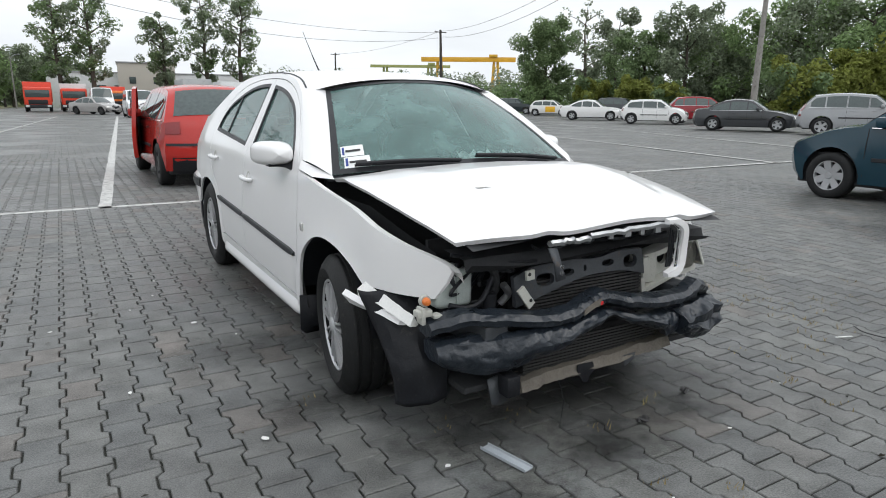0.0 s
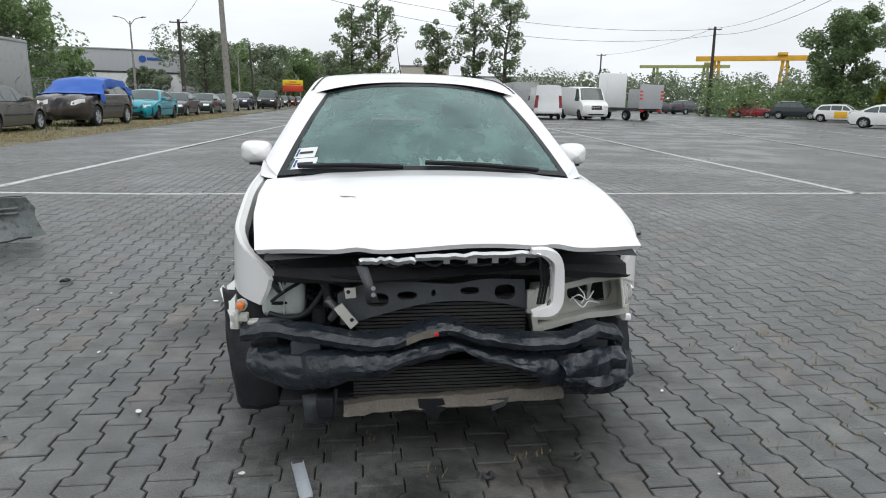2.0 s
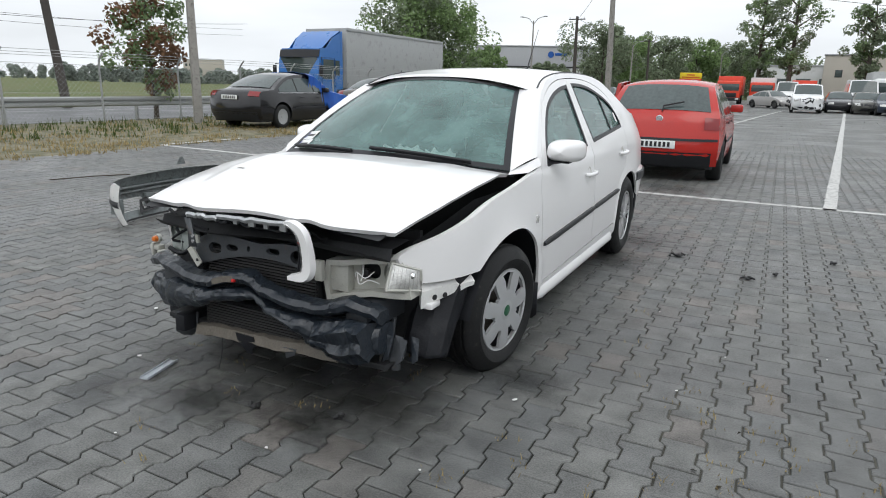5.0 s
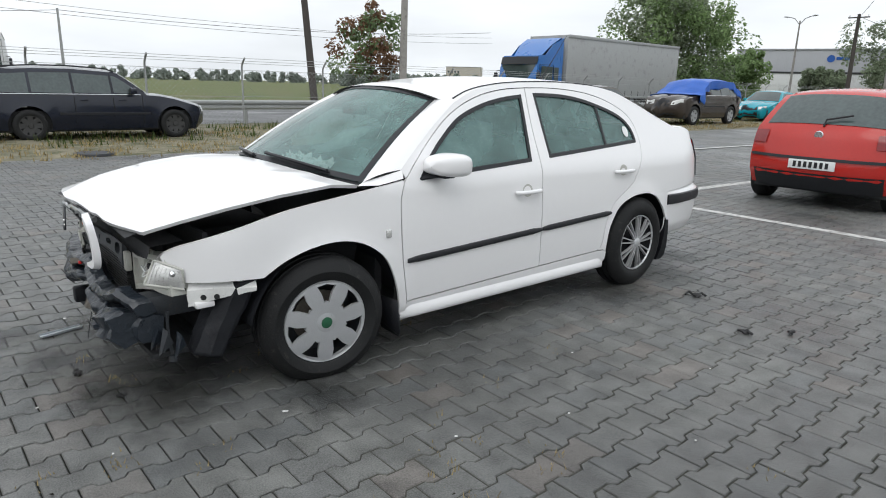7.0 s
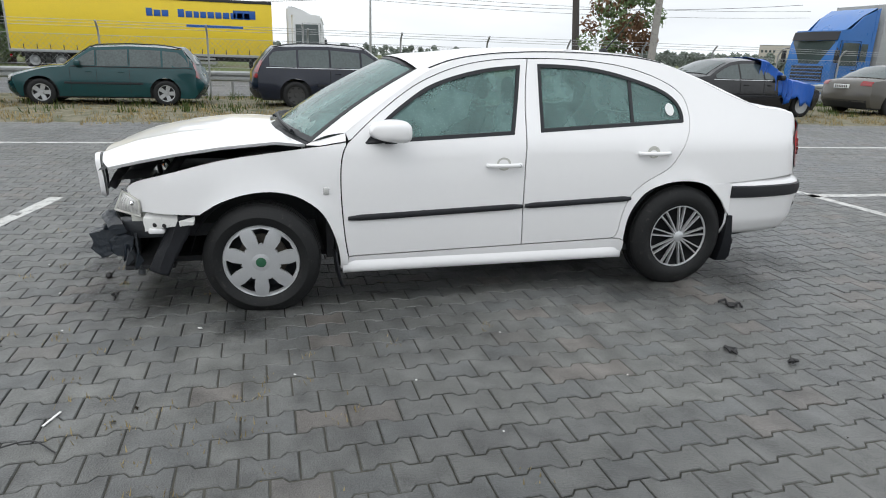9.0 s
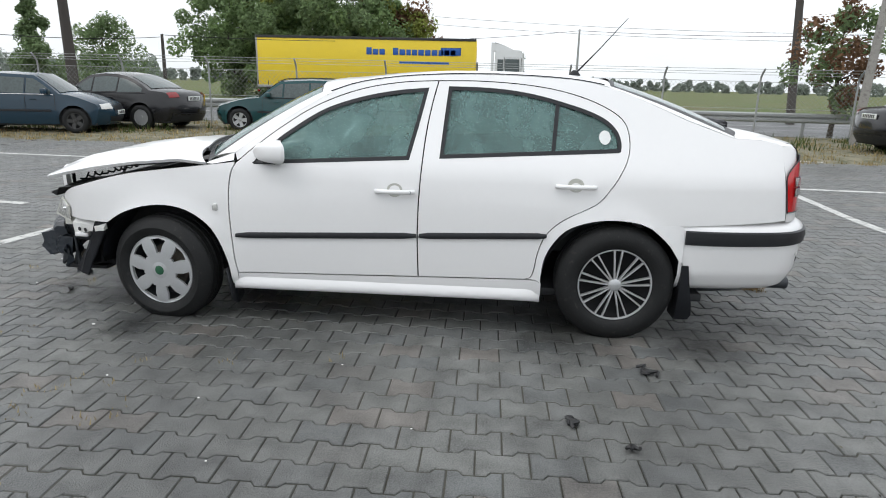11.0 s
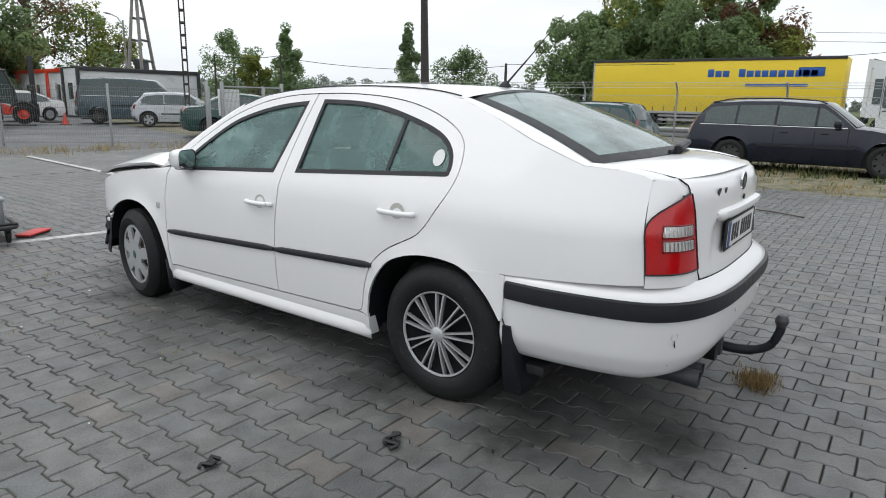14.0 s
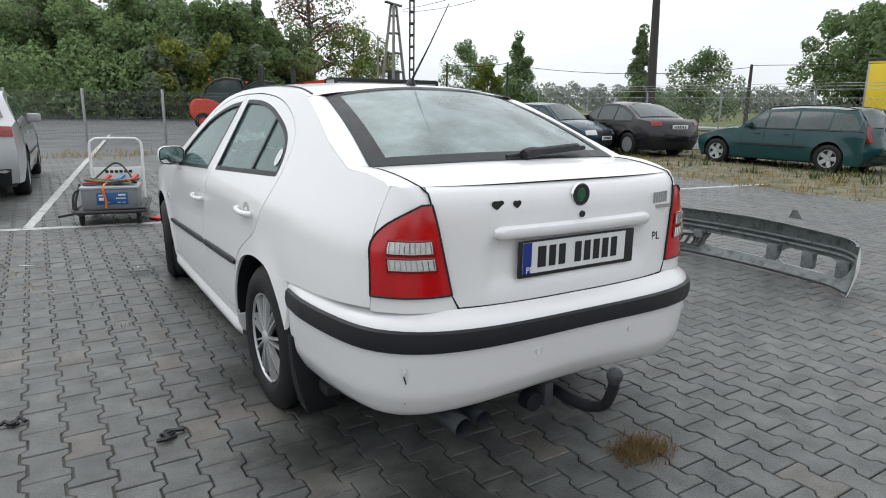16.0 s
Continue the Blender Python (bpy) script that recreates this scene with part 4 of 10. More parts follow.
def tyre(r, w, rim, flat=0.0):
    prof = [(rim, -w / 2 + 0.012), (rim + 0.012, -w / 2), (rim + (r - rim) * 0.45, -w / 2 - 0.010), (r - 0.03, -w / 2 + 0.004), (r - 0.008, -w / 2 + 0.022), (r, -w / 2 + 0.034)]
    groove = []
    for g in (-0.25, 0.0, 0.25):
        groove += [(r + 0.001, (g - 0.045) * w), (r - 0.007, (g - 0.03) * w), (r - 0.007, (g + 0.03) * w), (r + 0.001, (g + 0.045) * w)]
    prof = prof + groove + [(a, -b) for a, b in reversed(prof)]
    V, Fc = lathe(prof, 56)
    out = []
    for x, y, z in V:
        if flat and z < -(r - flat):
            z = -(r - flat) + (z + r - flat) * 0.1
            x *= 1.05
        out.append((x, y, z))
    return out, Fc


def wheel(parent, x, y, z, s, r, style, steer=0.0, flat=0.0, camber=0.0):
    w = part("wheel", lathe([(0.02, -0.06), (0.19, -0.06), (0.196, -0.02), (0.196, 0.07), (0.205, 0.085)], 40), METAL_DARK, parent, {"silver": "wheel with silver seven-spoke cover", "dark": "wheel with black and silver spoked cover"}[style], m=pose(x, y, z, 0, camber, steer) @ Matrix.Diagonal((s, 1, 1, 1)))
    part("tyre", tyre(r, 0.19, 0.198, flat), RUBBER, w)
    part("brake_disc", lathe([(0.03, 0.0), (0.13, 0.0), (0.13, 0.012), (0.03, 0.012)], 32), RUST, w)
    if style == "silver":
        cover = part("wheel_cover", lathe([(0.180, 0.070), (0.188, 0.085), (0.196, 0.088), (0.202, 0.078)], 48), SILVER, w)
        gaps = []
        for k in range(7):
            a0 = 2 * math.pi * (k + 0.5) / 7 + 0.2
            gaps.append([(r_ * math.cos(a0 + d_), r_ * math.sin(a0 + d_)) for r_, d_ in ((0.098, -0.12), (0.104, 0.0), (0.098, 0.12), (0.145, 0.18), (0.179, 0.26), (0.183, 0.0), (0.179, -0.26), (0.145, -0.18))])
        rim_c = [(0.193 * math.cos(t_), 0.193 * math.sin(t_)) for t_ in np.linspace(0, 2 * math.pi, 57)[:-1]]
        part("spoke_disc", sheet(rim_c, lambda u, v: (0.0955 - 0.010 * (math.hypot(u, v) / 0.193) ** 4 + 0.002 * math.cos(7 * (math.atan2(v, u) - 0.2)) * (math.hypot(u, v) / 0.193) ** 2, u, v), 0.022, gaps, (-1, 0, 0), 0.014), SILVER, cover, "silver seven-spoke face")
        hubp = part("hub_cap", lathe([(0.0, 0.098), (0.042, 0.097), (0.055, 0.093), (0.060, 0.082)], 28), SILVER, cover)
        part("badge_centre", lathe([(0.0, 0.1005), (0.022, 0.100), (0.027, 0.098)], 20), GREEN_BADGE, cover)
        for k in range(7):
            a = 2 * math.pi * (k + 0.5) / 7
            part("hub_notch", box(0.085, 0.094, -0.006, 0.006, -0.006, 0.006, 0.002), INK, cover, m=pose(0, 0.066 * math.cos(a), 0.066 * math.sin(a)))
    else:
        cover = part("wheel_cover", lathe([(0.02, 0.045), (0.15, 0.048), (0.186, 0.066), (0.192, 0.082), (0.198, 0.087), (0.202, 0.078)], 48), COVER_BLACK, w)
        part("cover_rim", lathe([(0.187, 0.080), (0.191, 0.0885), (0.196, 0.0885), (0.198, 0.082)], 48), SILVER, cover)
        for k in range(9):
            for sg in (-1, 1):
                rows = []
                for rr, off, hw, h in ((0.030, 0.004, 0.0055, 0.088), (0.08, 0.010, 0.0046, 0.090), (0.14, 0.016, 0.0044, 0.088), (0.190, 0.021, 0.0050, 0.084)):
                    c = sg * off
                    rows.append([(h - 0.018, rr, c - hw), (h, rr, c - hw * 0.8), (h, rr, c + hw * 0.8), (h - 0.018, rr, c + hw)])
                part("spoke", loft(rows), BRIGHT_SPOKE, cover, m=pose(0, 0, 0, 40 * k + 8, 0, 0))
        part("hub_cap", lathe([(0.0, 0.098), (0.024, 0.097), (0.034, 0.090), (0.036, 0.075)], 24), SILVER, cover)
    return w


wheel(car, 0.730, -1.240, 0.281, 1, 0.303, "silver", steer=-8, flat=0.022, camber=1.5)
wheel(car, 0.735, 1.262, 0.306, 1, 0.316, "dark", flat=0.010)
wheel(car, -0.730, -1.245, 0.281, -1, 0.303, "dark", steer=-8, flat=0.022, camber=-1.5)
wheel(car, -0.735, 1.262, 0.306, -1, 0.316, "dark", flat=0.010)

# wheel housings, dark
for s in (1, -1):
    for cy, cz, r, y0, y1 in ((-1.21, 0.262, 0.395, 12, 170), (1.245, 0.29, 0.385, -8, 188)):
        ring = [(math.cos(radians(a)), math.sin(radians(a))) for a in np.linspace(y0, y1, 25)]
        part("wheel_housing", loft([[(s * (flank(cy + r * c, max(0.2, cz + r * d)) - 0.008), cy + r * c, cz + r * d) for c, d in ring], [(s * 0.48, cy + r * c, cz + r * d) for c, d in ring]]), LINER, car)
    # mud flaps
    part("mud_flap", loft([[(s * 0.66, -0.862, 0.30), (s * 0.838, -0.858, 0.31)], [(s * 0.665, -0.845, 0.16), (s * 0.832, -0.835, 0.13)], [(s * 0.672, -0.830, 0.115), (s * 0.80, -0.815, 0.10)]]), LINER, car, "black mud flap").modifiers.new("thick", "SOLIDIFY").thickness = 0.008
    part("mud_flap", loft([[(s * 0.66, 1.598, z1), (s * xo, 1.598, z1), (s * xo, ya, z1), (s * 0.66, ya, z1)] for z1, xo, ya in ((0.43, 0.834, 1.632), (0.33, 0.832, 1.648), (0.22, 0.818, 1.672), (0.15, 0.80, 1.684), (0.118, 0.785, 1.672))], True, True), LINER, car, "black mud flap")

# floor, bulkhead and cabin
part("floor_pan", box(-0.74, 0.74, -0.85, 1.75, 0.205, 0.25, 0.01), ENGINE, car)
part("bulkhead", box(-0.70, 0.70, -0.90, -0.86, 0.25, 0.86), ENGINE, car)
part("engine_floor", box(-0.55, 0.55, -1.75, -0.86, 0.22, 0.25), ENGINE, car)
part("boot_floor", box(-0.66, 0.66, 1.70, 2.22, 0.36, 0.39), ENGINE, car)
part("parcel_shelf", box(-0.60, 0.60, 1.45, 1.93, 0.93, 0.95), DASH, car)
part("tail_inner", box(-0.6, 0.6, 2.19, 2.21, 0.38, 1.0), ENGINE, car)
dash = part("dashboard", loft([[(x, -0.98, 0.86), (x, -0.80, 0.905), (x, -0.58, 0.90), (x, -0.50, 0.85), (x, -0.48, 0.62), (x, -0.60, 0.5)] for x in np.linspace(0.72, -0.72, 5)]), DASH, car)
part("instrument_hood", loft([[(0.37 + 0.17 * math.cos(a), y, 0.88 + 0.07 * math.sin(a)) for a in np.linspace(0, math.pi, 11)] for y in (-0.70, -0.52)]), DASH, dash)
st = part("steering_wheel", tube([(0.37 + 0.185 * math.cos(a), -0.40 + 0.075 * math.sin(a), 0.84 + 0.165 * math.sin(a)) for a in np.linspace(0, 2 * math.pi, 33)], 0.015, 8, False), DASH, car, "dark steering wheel")
part("wheel_hub", box(0.25, 0.49, -0.44, -0.40, 0.80, 0.87, 0.02), DASH, st)


def seat(x, y):
    st = part("front_seat", loft([[(x + dx * 0.25, y - 0.22 + 0.02 * k, 0.47 + 0.03 * math.cos(dx * 2)) for dx in np.linspace(-1, 1, 9)] if k == 0 else [(x + dx * 0.25, y - 0.22 + 0.48 * k / 4, 0.52 + 0.03 * dx * dx) for dx in np.linspace(-1, 1, 9)] for k in range(5)]), SEAT, car)
    rows = []
    for k, (z, yy, w) in enumerate(((0.50, 0.26, 0.24), (0.65, 0.30, 0.255), (0.80, 0.34, 0.26), (0.92, 0.38, 0.24), (1.01, 0.405, 0.19), (1.04, 0.43, 0.10))):
        rows.append([(x + w * math.copysign(abs(math.cos(a)) ** 0.6, math.cos(a)), y + yy - 0.04 + 0.07 * math.copysign(abs(math.sin(a)) ** 0.6, math.sin(a)), z) for a in np.linspace(0, 2 * math.pi, 17)[:-1]])
    part("seat_back", loft(rows, True, True), SEAT, st)
    part("head_rest", box(x - 0.13, x + 0.13, y + 0.36, y + 0.46, 1.06, 1.23, 0.035, 3), SEAT, st)


seat(0.36, -0.12)
seat(-0.36, -0.12)
bench = part("rear_bench", box(-0.62, 0.62, 0.72, 1.22, 0.42, 0.56, 0.04), SEAT, car)
part("bench_back", loft([[(x, 1.16, 0.5), (x, 1.22, 0.55), (x, 1.40, 0.95), (x, 1.46, 0.97), (x, 1.5, 0.9)] for x in np.linspace(0.62, -0.62, 7)]), SEAT, bench)
for x in (-0.36, 0.36):
    part("head_rest", box(x - 0.12, x + 0.12, 1.40, 1.49, 0.98, 1.10, 0.03, 3), SEAT, bench)
part("roof_lining", loft([[(roof_at(t * 0.9, v)[0], roof_at(t * 0.9, v)[1], roof_at(t * 0.9, v)[2] - 0.03) for t in np.linspace(-1, 1, 7)] for v in np.linspace(0.03, 0.97, 8)]), HOUSING, car)
part("inner_mirror", box(-0.14, 0.10, -0.56, -0.53, 1.165, 1.225, 0.015), DASH, car)
part("mirror_foot", lathe([(0.0, -0.02), (0.022, -0.01), (0.022, 0.01), (0.0, 0.02)], 14, "y"), INK, car, m=Matrix.Translation((-0.024, -0.592, 1.215)))
part("round_sticker", sheet([(1.165 + 0.030 * math.cos(a), 1.075 + 0.036 * math.sin(a)) for a in np.linspace(0, 2 * math.pi, 17)[:-1]], lambda y, z: (flank(y, z) - 0.004, y, z), 0.02), PAPER, car, "round white sticker on the rear side pane")

# ---------- the broken front ----------
def hood_edge(v):
    return (np.interp(v, [0, 0.3, 0.55, 0.8, 1], [0.655, 0.700, 0.718, 0.722, 0.702]), np.interp(v, [0, 1], [-1.965, -1.0]), np.interp(v, [0, 0.15, 0.33, 0.57, 0.84, 1], [0.762, 0.796, 0.832, 0.868, 0.893, 0.876]))


def hood_at(s, v):
    xe, ye, ze = hood_edge(v)
    yc = -2.058 + (-1.165 + 2.058) * v
    zc = np.interp(v, [0, 0.06, 0.2, 0.45, 0.7, 1], [0.788, 0.812, 0.862, 0.915, 0.942, 0.935])
    q = abs(s) ** 2.3
    a = abs(s) ** 3
    z = zc + (ze - zc) * q
    # swage lines and the kink of the bent nose
    z += 0.010 * math.exp(-((abs(s) - 0.50 - 0.15 * v) / 0.07) ** 2) * (0.4 + 0.6 * (1 - v))
    z += 0.014 * math.exp(-(v / 0.08) ** 2) * math.sin(5.5 * s + 0.8) * (1 - a) * 0.6
    z -= 0.005 * math.exp(-((s + 0.53) / 0.05) ** 2 - ((v - 0.40) / 0.02) ** 2)
    return (xe * s, yc + (ye - yc) * a, z)


NS, NV = 56, 40
top = [[hood_at(-1 + 2 * i / NS, k / NV) for i in range(NS + 1)] for k in range(NV + 1)]
under = [[(p[0] * 0.985, p[1] + (0.008 if k == 0 else 0), p[2] - 0.016) for p in row] for k, row in enumerate(top)]
bonnet = part("bonnet", join(loft(top), (loft(under)[0], [tuple(reversed(f)) for f in loft(under)[1]]), loft([top[0], under[0]]), loft([[r[-1] for r in top], [r[-1] for r in under]]), loft([[r[0] for r in under], [r[0] for r in top]]), loft([under[-1], top[-1]])), WHITE, car, "bent white bonnet standing open at the sides", edge=45)
part("paint_chip", loft([[(x, hood_at(-0.53 + (x + 0.37) * 1.4, 0.40)[1] + dy, hood_at(-0.53 + (x + 0.37) * 1.4, 0.40)[2] + 0.0035) for x, dy in ((-0.40, 0.02), (-0.375, -0.01), (-0.35, 0.005), (-0.33, -0.02))], [(x, hood_at(-0.53 + (x + 0.37) * 1.4, 0.40)[1] + dy, hood_at(-0.53 + (x + 0.37) * 1.4, 0.40)[2] + 0.0035) for x, dy in ((-0.40, 0.028), (-0.375, 0.012), (-0.35, 0.03), (-0.33, -0.012))]]), HOUSING, bonnet)
# inner frame under the nose of the bonnet
for x0, x1, z, d in ((-0.32, -0.14, 0.742, 0.02), (-0.14, 0.27, 0.752, 0.012)):
    part("bonnet_frame", tube([(x, -2.05 + 0.06 * x * x + rng.uniform(-0.004, 0.004), z + 0.012 * (x + 0.1) + rng.uniform(-0.006, 0.006)) for x in np.linspace(x0, x1, 14)], 0.012, 6), METAL, bonnet)
part("bonnet_liner", loft([[(x, -2.02, 0.745 + 0.02 * math.cos(3 * x)) for x in np.linspace(-0.62, 0.62, 12)], [(x, -1.80, 0.80) for x in np.linspace(-0.62, 0.62, 12)], [(x, -1.2, 0.86) for x in np.linspace(-0.66, 0.66, 12)]]), ENGINE, bonnet)
for x, w in ((-0.05, 0.02), (0.03, 0.03), (0.11, 0.02), (0.19, 0.03)):
    part("frame_tab", box(x, x + w, -2.055, -2.045, 0.730, 0.752), METAL, bonnet)

# white grille horn still hanging from the bonnet
horn = curve([(0.235, -2.075, 0.772), (0.285, -2.088, 0.768), (0.322, -2.085, 0.735), (0.332, -2.075, 0.66), (0.330, -2.072, 0.595), (0.305, -2.075, 0.568), (0.245, -2.08, 0.560)], 5)
rings = []
for i, p in enumerate(horn):
    w = np.interp(i / (len(horn) - 1), [0, 0.2, 0.6, 0.85, 1], [0.010, 0.018, 0.026, 0.024, 0.010])
    a = Vector(horn[min(i + 1, len(horn) - 1)]) - Vector(horn[max(0, i - 1)])
    nrm = Vector((a.z, 0, -a.x)).normalized()
    rings.append([tuple(Vector(p) + nrm * w + Vector((0, 0.02, 0))), tuple(Vector(p) + nrm * w * 0.7 + Vector((0, -0.006, 0))), tuple(Vector(p) - nrm * w * 0.7 + Vector((0, -0.006, 0))), tuple(Vector(p) - nrm * w + Vector((0, 0.02, 0)))])
gh = part("grille_surround", loft(rings, True, True), WHITE, car, "broken white grille surround with chrome edge")
part("chrome_edge", tube([(p[0] - 0.026, p[1] + 0.004, p[2] - 0.004) for p in horn[4:24]], 0.006, 6), CHROME, gh)
for k in range(3):
    part("grille_bar", tube([(0.268 + 0.010 * k, -2.06, 0.745 - 0.01 * k), (0.280 + 0.010 * k, -2.05, 0.66), (0.270 + 0.01 * k, -2.05, 0.585)], 0.005, 5), BLACK_TRIM, gh)

# radiator support panel with its oval holes
def support(x, z):
    return (x, -1.955 + 0.05 * x * x + 0.008 * math.sin(9 * x) + 0.006 * math.sin(21 * z), z)


SUP = curve([(-0.395, 0.602), (-0.312, 0.634), (-0.198, 0.644), (-0.121, 0.642), (-0.004, 0.632), (0.113, 0.645), (0.250, 0.640)], 3) + curve([(0.262, 0.535), (0.156, 0.562), (0.036, 0.571), (-0.081, 0.570), (-0.197, 0.546), (-0.313, 0.512), (-0.385, 0.490)], 3)


def oval(cx, cz, a, b, n=14):
    return [(cx + a * math.copysign(abs(math.cos(t)) ** 0.8, math.cos(t)), cz + b * math.copysign(abs(math.sin(t)) ** 0.8, math.sin(t))) for t in np.linspace(0, 2 * math.pi, n + 1)[:-1]]


part("radiator_support", sheet(SUP, support, 0.03, [oval(-0.262, 0.583, 0.040, 0.024), oval(-0.160, 0.597, 0.034, 0.014), oval(-0.070, 0.603, 0.008, 0.012), oval(0.056, 0.606, 0.034, 0.013), oval(0.182, 0.598, 0.038, 0.026)], (0, 1, 0), 0.02, flip=False), METAL_DARK, car, "dark steel radiator support with oval holes")
part("lock_platform", loft([[(x, -2.0 + 0.05 * x * x, 0.672 + 0.018 * math.sin(6 * x)) for x in np.linspace(-0.6, 0.62, 22)], [(x, -1.965 + 0.05 * x * x, 0.655 + 0.012 * math.sin(6 * x + 1)) for x in np.linspace(-0.6, 0.62, 22)], [(x, -1.93, 0.690) for x in np.linspace(-0.6, 0.62, 22)], [(x, -1.80, 0.70) for x in np.linspace(-0.6, 0.62, 22)]]), ENGINE, car)


def core(x0, x1, z0, z1, y, n):
    """A cooler: dark slab with tubes running across."""
    c = part("radiator", box(x0, x1, y + 0.015, y + 0.05, z0, z1, 0.004), ENGINE, car, "dark radiator with level fins")
    for k in range(n):
        z = z0 + (z1 - z0) * (k + 0.5) / n
        part("radiator_tube", box(x0, x1, y, y + 0.016, z - 0.0042, z + 0.0042), RADIATOR, c)


core(-0.335, 0.262, 0.395, 0.575, -1.935, 14)
core(-0.345, 0.352, 0.212, 0.335, -1.955, 10)


def crushed(name, rows, noise_amp, material, label, seed, parent=car, freq=9.0, closed=True):
    """A buckled beam: sections swept along x with dents."""
    fine = []
    for i in range(len(rows) - 1):
        for f in (0.0, 0.34, 0.67):
            fine.append([Vector(p).lerp(Vector(q), f) for p, q in zip(rows[i], rows[i + 1])])
    fine.append([Vector(p) for p in rows[-1]])
    rings = []
    for ring in fine:
        out = []
        n = len(ring)
        for j in range(n if closed else n - 1):
            for f in (0.0, 0.25, 0.5, 0.75):
                q = ring[j].lerp(ring[(j + 1) % n], f)
                nv = noise.noise_vector(Vector((q.x * 1.1, q.y, q.z * 0.6)) * freq + Vector((seed, 0, 0))) * noise_amp + noise.noise_vector(Vector((q.x, q.y, q.z * 0.55)) * freq * 2.6 + Vector((0, seed, 0))) * noise_amp * 0.55
                nv += noise.noise_vector(q * freq * 7.0 + Vector((0, 0, seed))) * noise_amp * 0.14
                ridge = abs(noise.noise(q * freq * 1.7 + Vector((seed, seed, 0)))) ** 0.6
                out.append(tuple(q + nv + Vector((0, -1, 0.4)) * noise_amp * 0.9 * (ridge - 0.4)))
        if not closed:
            out.append(tuple(ring[-1]))
        rings.append(out)
    return part(name, loft(rings, closed, closed), material, parent, label, edge=32)


bx = np.linspace(-0.725, 0.602, 60)
top1 = lambda x: np.interp(x, [-0.725, -0.66, -0.60, -0.44, -0.336, -0.20, -0.118, -0.036, 0.065, 0.244, 0.361, 0.49, 0.585, 0.602], [0.478, 0.500, 0.512, 0.496, 0.476, 0.484, 0.514, 0.520, 0.490, 0.470, 0.470, 0.498, 0.470, 0.45])
front = lambda x: -2.055 + 0.14 * (abs(x) / 0.72) ** 3 + 0.03 * math.exp(-((x + 0.02) / 0.10) ** 2) - 0.03 * math.exp(-((x - 0.45) / 0.2) ** 2)
beam = crushed("bumper_beam", [[(x, front(x) + 0.02, top1(x) - 0.052), (x, front(x) - 0.012, top1(x) - 0.04), (x, front(x) - 0.02, top1(x) - 0.018), (x, front(x) + 0.0, top1(x)), (x, front(x) + 0.05, top1(x) + 0.006), (x, front(x) + 0.07, top1(x) - 0.04)] for x in bx], 0.008, BEAM, "crumpled dark bumper beam", 3.1)
t2 = lambda x: np.interp(x, [-0.74, -0.60, -0.387, -0.221, -0.127, -0.032, 0.046, 0.183, 0.342, 0.502, 0.64], [0.395, 0.420, 0.434, 0.428, 0.462, 0.455, 0.425, 0.412, 0.395, 0.420, 0.392])
b2 = lambda x: np.interp(x, [-0.70, -0.66, -0.56, -0.387, -0.30, -0.175, -0.03, 0.05, 0.17, 0.29, 0.31, 0.43, 0.60], [0.33, 0.305, 0.280, 0.312, 0.334, 0.384, 0.408, 0.400, 0.362, 0.318, 0.285, 0.268, 0.280])
fr2 = lambda x: -2.075 + 0.17 * (abs(x) / 0.74) ** 3 + 0.045 * math.exp(-((x - 0.02) / 0.09) ** 2)
rows = []
for x in np.linspace(-0.70, 0.60, 64):
    a, b, y = t2(x), b2(x), fr2(x)
    h = a - b
    rows.append([(x, y + 0.085, b + 0.2 * h), (x, y + 0.05, b), (x, y + 0.006, b + 0.04 * h), (x, y - 0.010, b + 0.25 * h), (x, y - 0.016, b + 0.45 * h), (x, y - 0.013, b + 0.65 * h), (x, y + 0.004, b + 0.9 * h), (x, y + 0.04, a), (x, y + 0.09, a - 0.1 * h)])
crushed("lower_bumper_foam", rows, 0.012, BEAM, "buckled dark bumper foam", 8.4)
# deeper crumpled piece hanging at the left end
rows = []
for x in np.linspace(0.36, 0.585, 16):
    a = np.interp(x, [0.36, 0.50, 0.585], [0.39, 0.42, 0.43])
    b = np.interp(x, [0.36, 0.50, 0.585], [0.285, 0.262, 0.275])
    y = -2.10 + 0.25 * max(0, (x - 0.45)) ** 1.5
    rows.append([(x, y + 0.12, b + 0.04), (x, y + 0.03, b), (x, y - 0.02, b + 0.05), (x, y, (a + b) / 2), (x, y - 0.015, a - 0.03), (x, y + 0.05, a), (x, y + 0.14, a - 0.03)])
crushed("torn_bumper_piece", rows, 0.017, BEAM, "torn dark plastic hanging down", 14.2, freq=11)
part("rusty_patch", loft([[(x, front(x) - 0.026, top1(x) - 0.034) for x in np.linspace(-0.17, -0.07, 6)], [(x, front(x) - 0.026, top1(x) - 0.008) for x in np.linspace(-0.17, -0.07, 6)]]), RUST, beam)
part("red_clip", box(-0.078, -0.062, -2.06, -2.045, 0.483, 0.497, 0.003), RED_WIRE, beam)
crushed("lower_crossmember", [[(x, -1.98, z), (x, -2.0, z + 0.012), (x, -1.985, z + 0.05), (x, -1.92, z + 0.055), (x, -1.90, z)] for x, z in zip(np.linspace(-0.38, 0.40, 26), np.interp(np.linspace(-0.38, 0.40, 26), [-0.38, 0, 0.40], [0.172, 0.182, 0.205]))], 0.010, RUST, "dirty bent crossmember", 2.2)
part("hanging_flap", sheet([(-0.125, 0.235), (-0.035, 0.228), (-0.022, 0.19), (-0.045, 0.172), (-0.052, 0.145), (-0.075, 0.150), (-0.098, 0.178), (-0.118, 0.195)], lambda x, z: (x, -2.0 + 0.10 * (x + 0.07) + 0.3 * max(0.0, 0.23 - z) ** 1.5, z), 0.02, (), (0, 1, 0), 0.004), LINER, car)
